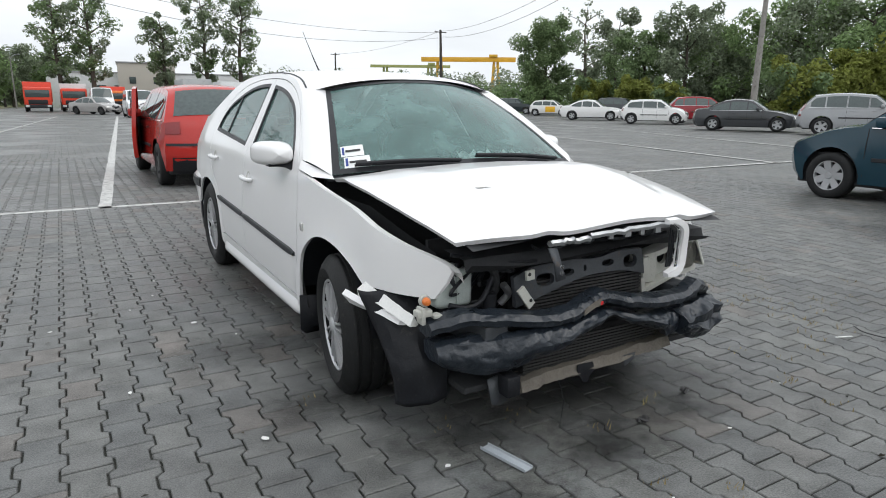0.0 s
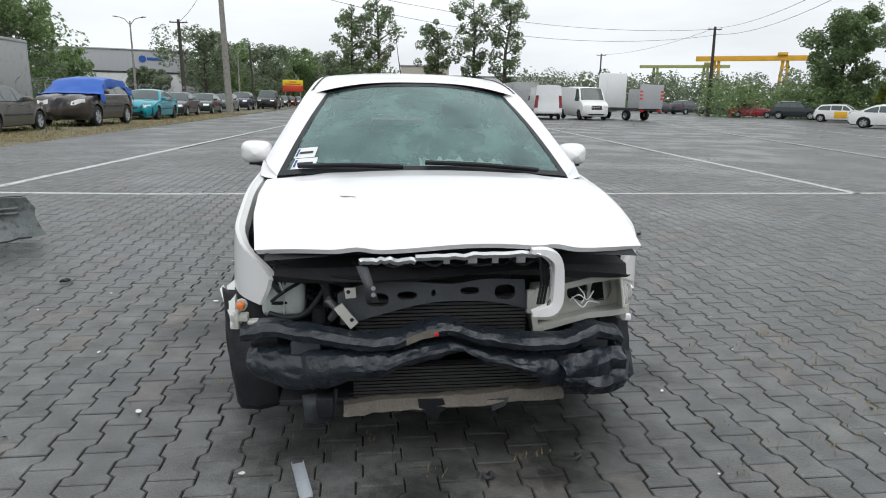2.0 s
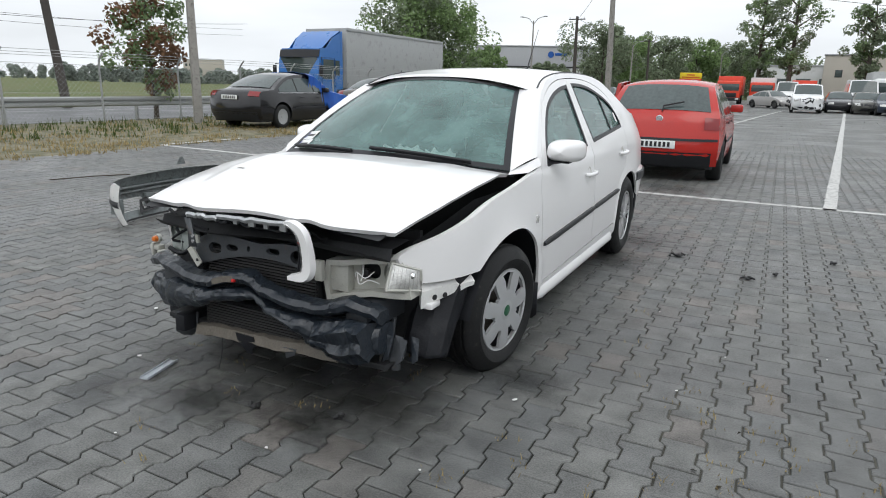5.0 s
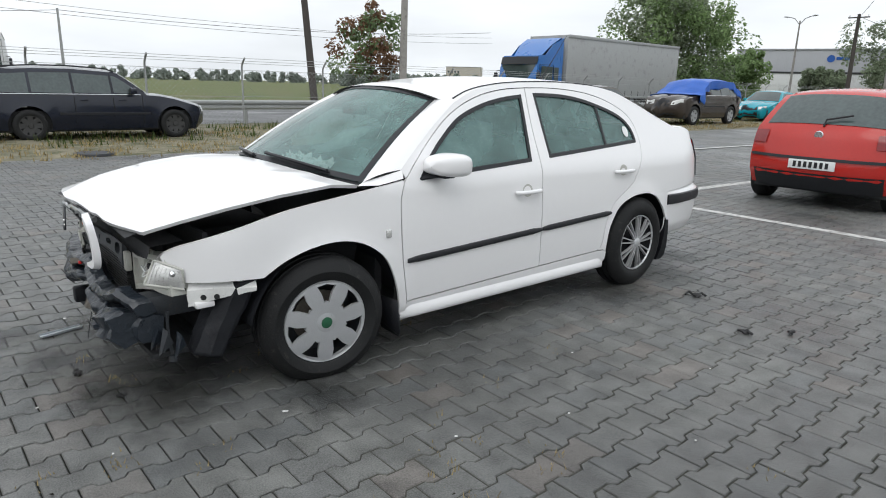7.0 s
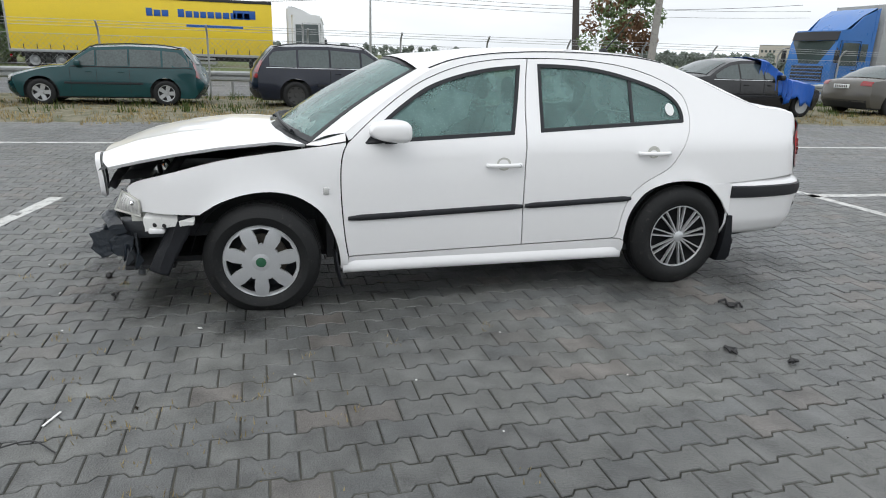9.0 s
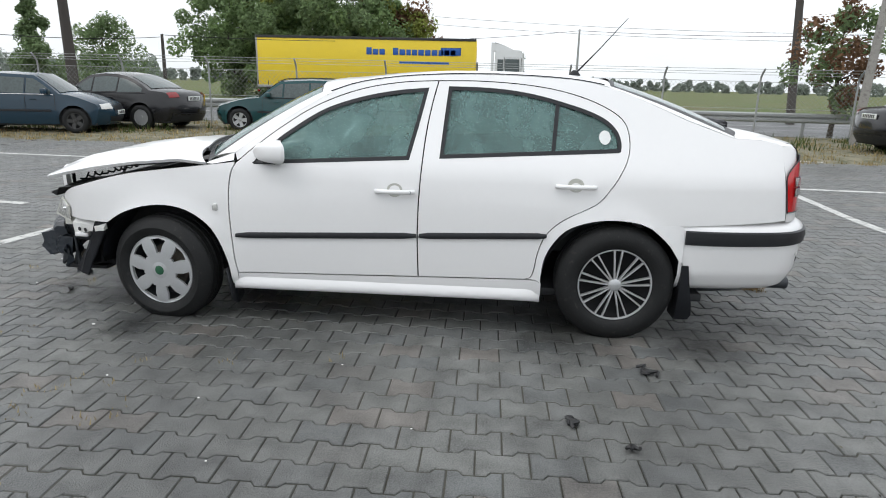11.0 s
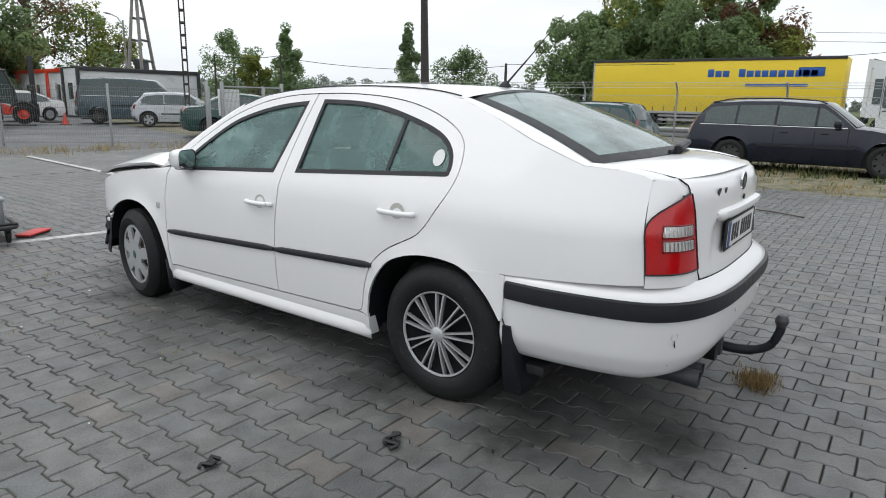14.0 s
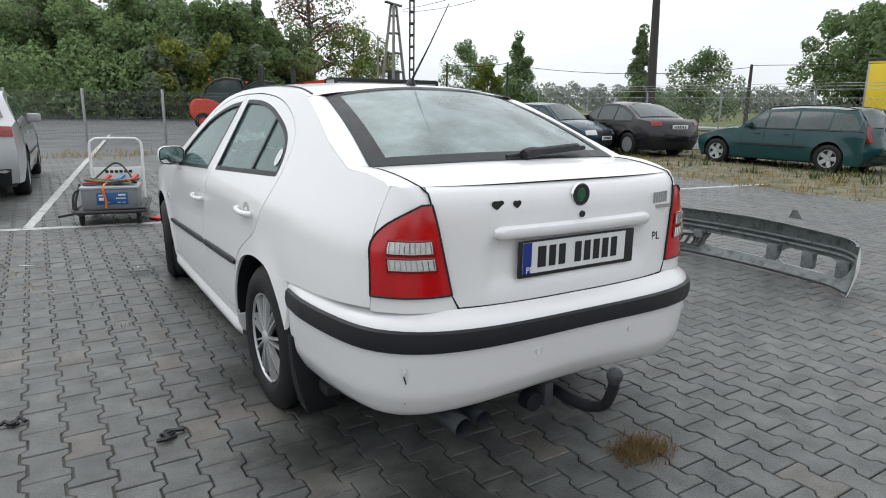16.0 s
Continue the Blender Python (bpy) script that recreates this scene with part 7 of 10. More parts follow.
def paver_mat(name, island):
    """Grey concrete, damp in patches, each block a little different, some reddish."""
    m = bpy.data.materials.new(name)
    m.use_nodes = True
    n, l = m.node_tree.nodes, m.node_tree.links
    b = n["Principled BSDF"]
    geo = n.new("ShaderNodeNewGeometry")
    if island:
        rnd = geo.outputs["Random Per Island"]
    else:
        rnd = n.new("ShaderNodeObjectInfo").outputs["Random"]
    ramp = n.new("ShaderNodeValToRGB")
    ramp.color_ramp.interpolation = "LINEAR"
    e = ramp.color_ramp.elements
    e[0].position, e[0].color = 0.0, (0.087, 0.091, 0.090, 1)
    e[1].position, e[1].color = 1.0, (0.112, 0.105, 0.097, 1)
    for p, c in ((0.3, (0.097, 0.099, 0.096, 1)), (0.62, (0.107, 0.109, 0.103, 1)), (0.88, (0.099, 0.101, 0.097, 1)), (0.95, (0.115, 0.106, 0.097, 1))):
        e.new(p).color = c
    l.new(rnd, ramp.inputs[0])
    big = n.new("ShaderNodeTexNoise")
    big.inputs["Scale"].default_value = 0.55
    big.inputs["Detail"].default_value = 5
    l.new(geo.outputs["Position"], big.inputs["Vector"])
    wet = n.new("ShaderNodeMapRange")
    wet.inputs["From Min"].default_value, wet.inputs["From Max"].default_value = 0.42, 0.60
    l.new(big.outputs["Fac"], wet.inputs["Value"])
    fine = n.new("ShaderNodeTexNoise")
    fine.inputs["Scale"].default_value = 150
    fine.inputs["Detail"].default_value = 5
    l.new(geo.outputs["Position"], fine.inputs["Vector"])
    mid = n.new("ShaderNodeTexNoise")
    mid.inputs["Scale"].default_value = 7
    mid.inputs["Detail"].default_value = 6
    l.new(geo.outputs["Position"], mid.inputs["Vector"])
    sm = n.new("ShaderNodeMath")
    sm.operation = "ADD"
    l.new(fine.outputs["Fac"], sm.inputs[0])
    l.new(mid.outputs["Fac"], sm.inputs[1])
    g = n.new("ShaderNodeMapRange")
    g.inputs["From Min"].default_value, g.inputs["From Max"].default_value = 0.6, 1.4
    g.inputs["To Min"].default_value, g.inputs["To Max"].default_value = 0.36, 1.76
    l.new(sm.outputs[0], g.inputs["Value"])
    dk = n.new("ShaderNodeMapRange")
    dk.inputs["To Min"].default_value, dk.inputs["To Max"].default_value = 1.22, 0.80
    l.new(wet.outputs[0], dk.inputs["Value"])
    mu = n.new("ShaderNodeMath")
    mu.operation = "MULTIPLY"
    l.new(g.outputs[0], mu.inputs[0])
    l.new(dk.outputs[0], mu.inputs[1])
    sc = n.new("ShaderNodeVectorMath")
    sc.operation = "SCALE"
    l.new(ramp.outputs[0], sc.inputs[0])
    l.new(mu.outputs[0], sc.inputs["Scale"])
    l.new(sc.outputs[0], b.inputs["Base Color"])
    ro = n.new("ShaderNodeMapRange")
    ro.inputs["To Min"].default_value, ro.inputs["To Max"].default_value = 0.62, 0.30
    l.new(wet.outputs[0], ro.inputs["Value"])
    l.new(ro.outputs[0], b.inputs["Roughness"])
    bp = n.new("ShaderNodeBump")
    bp.inputs["Strength"].default_value = 0.9
    bp.inputs["Distance"].default_value = 0.004
    l.new(sm.outputs[0], bp.inputs["Height"])
    l.new(bp.outputs[0], b.inputs["Normal"])
    return m


PAVER = paver_mat("damp_concrete_block", False)
PAVER_FAR = paver_mat("damp_concrete_blocks", True)


def lot_mat():
    """The far paving, where single blocks are too small to see: the same concrete with faint courses."""
    m = paver_mat("far_block_paving", True)
    n, l = m.node_tree.nodes, m.node_tree.links
    b = n["Principled BSDF"]
    geo = n.new("ShaderNodeNewGeometry")
    br = n.new("ShaderNodeTexBrick")
    br.inputs["Scale"].default_value = 1.0
    br.inputs["Brick Width"].default_value = 0.2
    br.inputs["Row Height"].default_value = 0.138
    br.inputs["Mortar Size"].default_value = 0.008
    br.inputs["Color1"].default_value = (0.087, 0.093, 0.092, 1)
    br.inputs["Color2"].default_value = (0.116, 0.113, 0.104, 1)
    br.inputs["Mortar"].default_value = (0.038, 0.039, 0.036, 1)
    mp = n.new("ShaderNodeMapping")
    mp.inputs["Rotation"].default_value = (0, 0, radians(90))
    l.new(geo.outputs["Position"], mp.inputs["Vector"])
    l.new(mp.outputs[0], br.inputs["Vector"])
    for lk in list(b.inputs["Base Color"].links):
        scn = lk.from_node
    l.new(br.outputs["Color"], scn.inputs[0])
    return m


LOT = lot_mat()
PAINT_LINE = mat("worn_white_line_paint", (0.52, 0.52, 0.50), 0.6, var=0.25, scale=5, dirt=(0.17, 0.17, 0.165), dirt_at=0.55, bump=0.2, bscale=60)


def slab(name, outline, z, material, label, category, step=None, bumpy=0.0):
    geo = sheet(outline, lambda x, y: (x, y, z + (bumpy * (noise.noise(Vector((x * 0.8, y * 0.8, 3))) + 0.5) if bumpy else 0)), step or 40.0)
    ob = part(name, geo, material, None, smooth=True, edge=0)
    return tagged(ob, label, category, kind="structure")


slab("ground", [(-1500, -1500), (1500, -1500), (1500, 1500), (-1500, 1500)], -0.06, FIELD, "flat green and straw-coloured field", "ground", 300)
slab("pavement", [(-9.0, -12.9), (90, -12.9), (90, 110), (-7.6, 110)], -0.014, LOT, "large block-paved parking lot", "paving", 30)
def bed_at(x, y):
    """Silt has filled the joints on the trodden side of the car."""
    room = min(1.0, max(0.0, (x - 0.85) / 0.7)) * min(1.0, max(0.0, (y + 2.6) / 1.2)) * min(1.0, max(0.0, (7.0 - y) / 3.0)) * min(1.0, max(0.0, (6.5 - x) / 2.0))
    fill = 0.78 * room + 0.55 * noise.noise(Vector((x * 0.9, y * 0.9, 1.7))) + 0.28 * noise.noise(Vector((x * 4.1, y * 4.1, 5.2))) + 0.10
    return (x, y, -0.0100 + 0.0062 * min(1.0, max(0.0, fill)))


tagged(part("joint_bed", loft([[bed_at(x, y) for x in np.linspace(-8.66, 7.9, 140)] for y in np.linspace(-8.9, 12.0, 170)]), JOINT, None, smooth=True, edge=0), "dark sand between paving blocks", "paving", kind="structure")


def verge_at(x, y):
    room = float(np.interp(y, [-40, -12.6, 15, 60, 112], [-16.0, -8.85, -8.85, -8.6, -7.8])) - x
    return (x, y, -0.034 + min(1.0, max(0.0, room / 1.2)) * (0.022 + 0.05 * (noise.noise(Vector((x * 0.8, y * 0.8, 3))) + 0.5)))


tagged(part("verge", sheet([(-16.2, -40), (-8.85, -12.6), (-8.85, 15), (-8.6, 60), (-7.8, 112), (-16.2, 112)], verge_at, 0.8), VERGE, None, smooth=True, edge=0), "dry weedy verge beside the paving", "verge", kind="structure")
slab("road", [(-30.0, -400), (-17.0, -400), (-17.0, 400), (-30.0, 400)], -0.035, ASPHALT, "grey asphalt road behind the guard rail", "road", 60)
slab("side_road", [(-40.0, -70), (-33.5, -70), (-33.5, 9), (-40.0, 9)], -0.034, ASPHALT, "narrow asphalt road beyond the first one", "road", 60)
slab("yard", [(-30, -13.0), (40, -13.0), (40, -60), (-30, -60)], -0.03, ASPHALT, "damp asphalt yard behind the fence", "yard", 10)
slab("road_line", [(-23.6, -300), (-23.45, -300), (-23.45, 300), (-23.6, 300)], -0.030, PAINT_LINE, "white road line", "road marking", 60)


def line(x0, y0, x1, y1, w=0.12):
    d = Vector((x1 - x0, y1 - y0, 0))
    n = Vector((-d.y, d.x, 0)).normalized() * w / 2
    k = max(2, int(d.length / 0.25))
    q = random.Random(int(abs(x0) * 100 + abs(y0) * 10))
    a = [Vector((x0, y0, 0.0016)) + d * (i / k) + n * (1 + q.uniform(-0.12, 0.08)) for i in range(k + 1)]
    b = [Vector((x0, y0, 0.0016)) + d * (i / k) - n * (1 + q.uniform(-0.12, 0.08)) for i in range(k + 1)]
    tagged(part("painted_line", loft([b, a]), PAINT_LINE, None, smooth=False), "worn white painted parking line", "road marking", "parking lines", "structure")


line(-9.1, 5.0, -3.1, 4.56)
line(-3.1, 4.56, 12.0, 4.54)
line(-9.12, 5.06, -9.1, 7.2)
for x in (-5.25, -1.40, 2.47, 6.95):
    line(x, 4.5, x + 0.072 * 46, 50, 0.14)
line(-9.3, -2.66, -5.5, -3.14)
line(-2.95, -12.4, -2.2, -4.3)
line(-6.6, -12.2, -6.05, -3.15, 0.12)
line(-2.3, -3.05, 8.0, -4.85, 0.12)
line(1.75, -3.8, -0.75, -23.0, 0.10)
line(11.3, 4.5, 22, 48, 0.14)
line(15.8, 4.6, 30, 46, 0.14)

# round manhole cover
mh = part("manhole_cover", lathe([(0.0, 0.004), (0.27, 0.004), (0.275, -0.002), (0.29, -0.002), (0.295, 0.006), (0.33, 0.006), (0.335, -0.03)], 32, "z"), METAL_DARK, None, m=Matrix.Translation((-9.35, 0.1, 0.022)))
tagged(mh, "round dark iron manhole cover in the paving", "manhole cover", kind="structure")


# ---------- plants ----------
def leaf_mat(name, base, var=0.35):
    m = mat(name, base, 0.75, var=0.15, scale=2, island=True, rand=var, spec=0.25)
    n, l = m.node_tree.nodes, m.node_tree.links
    b = n["Principled BSDF"]
    tl = n.new("ShaderNodeBsdfTranslucent")
    l.new(b.inputs["Base Color"].links[0].from_socket, tl.inputs["Color"])
    mx = n.new("ShaderNodeMixShader")
    mx.inputs[0].default_value = 0.5
    l.new(b.outputs[0], mx.inputs[1])
    l.new(tl.outputs[0], mx.inputs[2])
    l.new(mx.outputs[0], n["Material Output"].inputs["Surface"])
    return m


LEAF_DARK = leaf_mat("dark_green_leaves", (0.18, 0.25, 0.12))
LEAF_MID = leaf_mat("green_leaves", (0.20, 0.285, 0.125))
LEAF_LIGHT = leaf_mat("yellow_green_leaves", (0.23, 0.26, 0.065))
LEAF_RUST = leaf_mat("reddish_autumn_leaves", (0.19, 0.11, 0.065))
# the next two carry the air's haze in their leaf colour, paler and greyer
LEAF_FAR = leaf_mat("hazed_far_leaves", (0.22, 0.265, 0.175))
LEAF_HAZE = leaf_mat("hazed_distant_leaves", (0.27, 0.31, 0.27))
BARK = mat("grey_bark", (0.075, 0.062, 0.050), 0.9, var=0.3, scale=6, bump=0.5, bscale=20)
DRY = leaf_mat("dry_grass_blades", (0.33, 0.26, 0.13))
DRY_OLD = leaf_mat("old_dry_weeds", (0.24, 0.165, 0.075))
WEED = leaf_mat("weed_leaves", (0.075, 0.105, 0.030))


def leaf_cloud(centres, radii, per, size, seed, squash=1.0):
    """Many small leaf faces round the given clumps."""
    g = np.random.default_rng(seed)
    C = np.array(centres, float)
    R = np.array(radii, float)
    idx = np.repeat(np.arange(len(C)), per)
    d = g.normal(size=(len(idx), 3))
    d /= np.linalg.norm(d, axis=1)[:, None]
    rad = R[idx] * (0.45 + 0.55 * g.random(len(idx)) ** 0.4)
    P = C[idx] + d * rad[:, None] * np.array([1, 1, squash])
    # leaves lie roughly along the outside of their clump and turn to the sky
    face = d * 0.8 + np.array([0, 0, 0.55]) + g.normal(size=(len(idx), 3)) * 0.55
    n1 = np.cross(face, g.normal(size=(len(idx), 3)))
    n1 /= np.linalg.norm(n1, axis=1)[:, None] + 1e-9
    n2 = np.cross(n1, face)
    n2 /= np.linalg.norm(n2, axis=1)[:, None] + 1e-9
    s = size * (0.6 + 0.8 * g.random(len(idx)))[:, None]
    V = np.stack([P - n1 * s, P + n2 * s * 0.55, P + n1 * s, P - n2 * s * 0.55], 1).reshape(-1, 3)
    Fc = np.arange(len(V)).reshape(-1, 4)
    return V.tolist(), Fc.tolist()


def fast_mesh(name, V, Fc, material):
    me = bpy.data.meshes.new(name)
    V = np.asarray(V, np.float32)
    Fc = np.asarray(Fc, np.int32)
    k = Fc.shape[1]
    me.vertices.add(len(V))
    me.vertices.foreach_set("co", V.ravel())
    me.loops.add(Fc.size)
    me.loops.foreach_set("vertex_index", Fc.ravel())
    me.polygons.add(len(Fc))
    me.polygons.foreach_set("loop_start", np.arange(0, Fc.size, k, dtype=np.int32))
    me.update(calc_edges=True)
    me.materials.append(material)
    return me


def tree(label, m, height, spread, leaf, seed, trunk=0.16, clumps=60, per=110, size=0.16, bare=0.25, shape="round", kind="tree", second=None, limbs=9):
    q = random.Random(seed)
    t = thing(kind, label, kind, m)
    lean = Vector((q.uniform(-0.04, 0.04), q.uniform(-0.04, 0.04), 1))
    axis = [lean * (height * f) + Vector((q.uniform(-1, 1), q.uniform(-1, 1), 0)) * 0.03 * height * f for f in (0, 0.2, 0.45, 0.7, 0.93)]
    tr = [tube(axis, [trunk * f for f in (1.25, 0.95, 0.7, 0.4, 0.08)], 8)]
    cen, rad = [], []
    for k in range(limbs):
        f = bare + (0.92 - bare) * (k + 0.5) / limbs
        base = axis[0].lerp(axis[-1], f)
        a = k * GOLD + q.uniform(-0.3, 0.3)
        if shape == "round":
            reach = spread * math.sin(math.pi * min(1, 0.18 + 0.8 * (f - bare) / (1 - bare))) ** 0.6
        elif shape == "cone":
            reach = spread * (1.02 - (f - bare) / (1 - bare)) ** 0.8
        else:
            reach = spread * (0.55 + 0.45 * math.sin(math.pi * (f - bare) / (1 - bare)))
        reach *= q.uniform(0.75, 1.12)
        tip = base + Vector((math.cos(a) * reach, math.sin(a) * reach, reach * q.uniform(0.25, 0.65) if shape != "cone" else reach * 0.1))
        tr.append(tube([base, base.lerp(tip, 0.5) + Vector((0, 0, 0.08 * reach)), tip], [trunk * 0.38, trunk * 0.22, trunk * 0.06], 5))
        n = max(2, clumps // limbs)
        for j in range(n):
            u = 0.30 + 0.75 * (j + q.random()) / n
            p = base.lerp(tip, u) + Vector((q.gauss(0, 1), q.gauss(0, 1), q.gauss(0, 0.8))) * reach * 0.20
            cen.append(tuple(p))
            rad.append(reach * q.uniform(0.16, 0.34) + 0.12)
    if shape == "cone":
        for k in range(clumps // 2):
            f = bare + (0.97 - bare) * (k + 0.5) / (clumps // 2)
            wide = spread * (1.04 - (f - bare) / (1 - bare))
            p = axis[0].lerp(axis[-1], f) + Vector((q.gauss(0, 1), q.gauss(0, 1), 0)) * wide * 0.4
            cen.append(tuple(p))
            rad.append(0.12 + wide * 0.42)
    cen.append(tuple(axis[-1]))
    rad.append(spread * 0.2)
    part("trunk", join(*tr), BARK, t)
    V, Fc = leaf_cloud(cen, rad, per, size, seed)
    if second is None:
        o = new("crown", fast_mesh("crown", V, Fc, leaf))
        o.parent = t
    else:
        cut = int(len(cen) * 0.6) * per
        order = list(range(len(cen)))
        q.shuffle(order)
        Va = np.array(V).reshape(len(cen), per * 4, 3)[order].reshape(-1, 3)
        for nm, sl, mt in (("crown", Va[:cut * 4], leaf), ("crown", Va[cut * 4:], second)):
            o = new(nm, fast_mesh(nm, sl, np.arange(len(sl)).reshape(-1, 4), mt))
            o.parent = t
    return t


def hd(heading, dist, ex, ey):
    x, y = away(heading, dist, ex, ey)
    return Matrix.Translation((x, y, -0.05))


# large clump of maples beyond the road
for k, (h, d, ht, sp, lf, se) in enumerate(((112.5, 58, 9.0, 3.6, LEAF_MID, LEAF_DARK), (108.5, 60, 12.6, 4.4, LEAF_MID, LEAF_LIGHT), (104.5, 58, 13.0, 4.6, LEAF_LIGHT, LEAF_MID), (101.0, 60, 11.0, 4.0, LEAF_MID, LEAF_RUST), (98.0, 61, 8.2, 3.2, LEAF_RUST, LEAF_LIGHT), (106.0, 54, 8.5, 3.8, LEAF_DARK, LEAF_MID), (102.0, 55, 7.4, 3.6, LEAF_MID, LEAF_DARK), (110.0, 55, 7.2, 3.4, LEAF_DARK, LEAF_MID))):
    tree("dense green maple turning yellow and red beyond the road", hd(h, d, 3.9, 1.3), ht, sp, lf, 50 + k, 0.22, 80, 210, 0.15, 0.05, "round", "tree", se, 12)
# field trees beside the poles
tree("small tree with rusty red leaves behind the fence", hd(55.3, 24, 3.2, -2.7), 4.3, 1.25, LEAF_RUST, 71, 0.07, 48, 120, 0.075, 0.18, "oval", "tree", LEAF_DARK, 10)
for k, (h, d, ht, sp, shp, lf) in enumerate(((143.0, 48, 5.6, 1.9, "oval", LEAF_MID), (138.6, 44, 6.2, 1.8, "cone", LEAF_MID), (128.3, 42, 6.3, 1.6, "cone", LEAF_DARK), (123.8, 44, 4.6, 2.2, "round", LEAF_DARK), (141.0, 46, 4.2, 1.0, "oval", LEAF_LIGHT))):
    tree("young green tree standing behind the yard fence", hd(h, d, 3.35, 2.5), ht, sp, lf, 80 + k, 0.08, 60, 130, 0.085, 0.10, shp, "tree")
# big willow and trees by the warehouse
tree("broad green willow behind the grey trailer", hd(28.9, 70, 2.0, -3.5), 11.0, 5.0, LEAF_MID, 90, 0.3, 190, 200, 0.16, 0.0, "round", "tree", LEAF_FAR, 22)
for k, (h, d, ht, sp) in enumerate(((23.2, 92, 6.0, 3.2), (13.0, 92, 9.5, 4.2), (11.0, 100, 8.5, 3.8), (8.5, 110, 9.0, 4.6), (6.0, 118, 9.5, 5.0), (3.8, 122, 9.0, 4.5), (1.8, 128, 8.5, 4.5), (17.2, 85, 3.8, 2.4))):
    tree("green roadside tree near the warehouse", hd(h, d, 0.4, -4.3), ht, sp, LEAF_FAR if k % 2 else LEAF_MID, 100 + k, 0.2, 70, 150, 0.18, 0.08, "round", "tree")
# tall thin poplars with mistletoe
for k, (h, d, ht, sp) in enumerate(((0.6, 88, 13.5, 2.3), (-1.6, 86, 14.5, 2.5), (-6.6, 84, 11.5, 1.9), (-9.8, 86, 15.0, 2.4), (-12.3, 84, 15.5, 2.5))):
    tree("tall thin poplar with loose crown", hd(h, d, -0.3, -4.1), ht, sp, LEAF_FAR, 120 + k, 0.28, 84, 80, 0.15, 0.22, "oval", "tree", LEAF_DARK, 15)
# trees along the right edge
tree("dark dense columnar tree at the lot's edge", hd(-39.0, 76, -1.7, -3.7), 10.5, 3.0, LEAF_DARK, 140, 0.25, 110, 260, 0.14, 0.04, "oval", "tree", None, 14)
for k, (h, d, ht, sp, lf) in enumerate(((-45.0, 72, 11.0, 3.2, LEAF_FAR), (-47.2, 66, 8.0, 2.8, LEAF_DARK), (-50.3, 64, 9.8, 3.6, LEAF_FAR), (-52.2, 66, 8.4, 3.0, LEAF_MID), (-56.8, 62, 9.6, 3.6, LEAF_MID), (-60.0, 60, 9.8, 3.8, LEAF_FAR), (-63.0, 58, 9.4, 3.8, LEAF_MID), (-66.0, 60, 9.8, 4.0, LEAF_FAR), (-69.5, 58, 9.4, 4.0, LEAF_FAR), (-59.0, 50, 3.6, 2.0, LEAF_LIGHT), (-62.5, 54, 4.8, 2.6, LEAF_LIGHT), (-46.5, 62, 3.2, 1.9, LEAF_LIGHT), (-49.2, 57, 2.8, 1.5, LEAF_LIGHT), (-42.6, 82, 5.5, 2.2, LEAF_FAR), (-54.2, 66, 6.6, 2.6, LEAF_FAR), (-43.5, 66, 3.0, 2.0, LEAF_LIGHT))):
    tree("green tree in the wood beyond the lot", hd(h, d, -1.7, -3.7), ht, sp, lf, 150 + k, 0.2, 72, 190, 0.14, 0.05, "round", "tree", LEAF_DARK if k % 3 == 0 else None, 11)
tree("bare tall tree with a few leaves", hd(-42.5, 70, -1.7, -3.7), 12.0, 2.0, LEAF_FAR, 170, 0.18, 24, 26, 0.16, 0.3, "oval", "tree", None, 12)
# wood behind the yard
for k, (x, y, ht, sp, lf) in enumerate(((5.07, -60.14, 8.6, 4.4, LEAF_MID), (2.34, -60.29, 8.4, 4.4, LEAF_MID), (-0.39, -54.90, 8.8, 4.2, LEAF_MID), (-3.09, -55.09, 8.2, 4.2, LEAF_MID), (-5.21, -51.67, 8.6, 4.4, LEAF_MID), (-7.88, -51.89, 8.4, 4.2, LEAF_MID), (-9.80, -48.66, 8.0, 4.2, LEAF_MID), (-12.27, -49.06, 8.2, 4.0, LEAF_MID), (-14.59, -49.61, 7.2, 3.6, LEAF_MID), (-7.83, -45.00, 5.4, 3.2, LEAF_LIGHT), (-3.52, -47.75, 5.0, 3.0, LEAF_MID), (-8.06, -61.41, 14.0, 4.0, LEAF_FAR), (-0.34, -68.80, 13.0, 4.4, LEAF_FAR), (-17.88, -63.08, 11.5, 2.6, LEAF_DARK), (-16.72, -50.34, 6.0, 2.6, LEAF_MID))):
    tree("dense green tree in the wood behind the yard", Matrix.Translation((x, y, -0.05)), ht, sp, lf, 190 + k, 0.2, 84, 250, 0.15, 0.03, "round", "tree", LEAF_FAR if k % 2 else LEAF_DARK, 12)
tree("tall open tree with sparse rusty brown leaves behind the yard", Matrix.Translation((-21.70, -56.65, -0.05)), 15.0, 4.0, LEAF_RUST, 230, 0.30, 96, 60, 0.15, 0.22, "round", "tree", LEAF_DARK, 17)
tree("light yellow-green young birch behind the container offices", Matrix.Translation((-24.68, -53.79, -0.05)), 8.4, 2.6, LEAF_LIGHT, 231, 0.14, 70, 90, 0.13, 0.10, "oval", "tree", LEAF_MID, 13)
tree("light yellow-green young birch behind the container offices", Matrix.Translation((-27.31, -54.04, -0.05)), 6.6, 2.2, LEAF_LIGHT, 232, 0.12, 60, 80, 0.13, 0.10, "oval", "tree", None, 11)

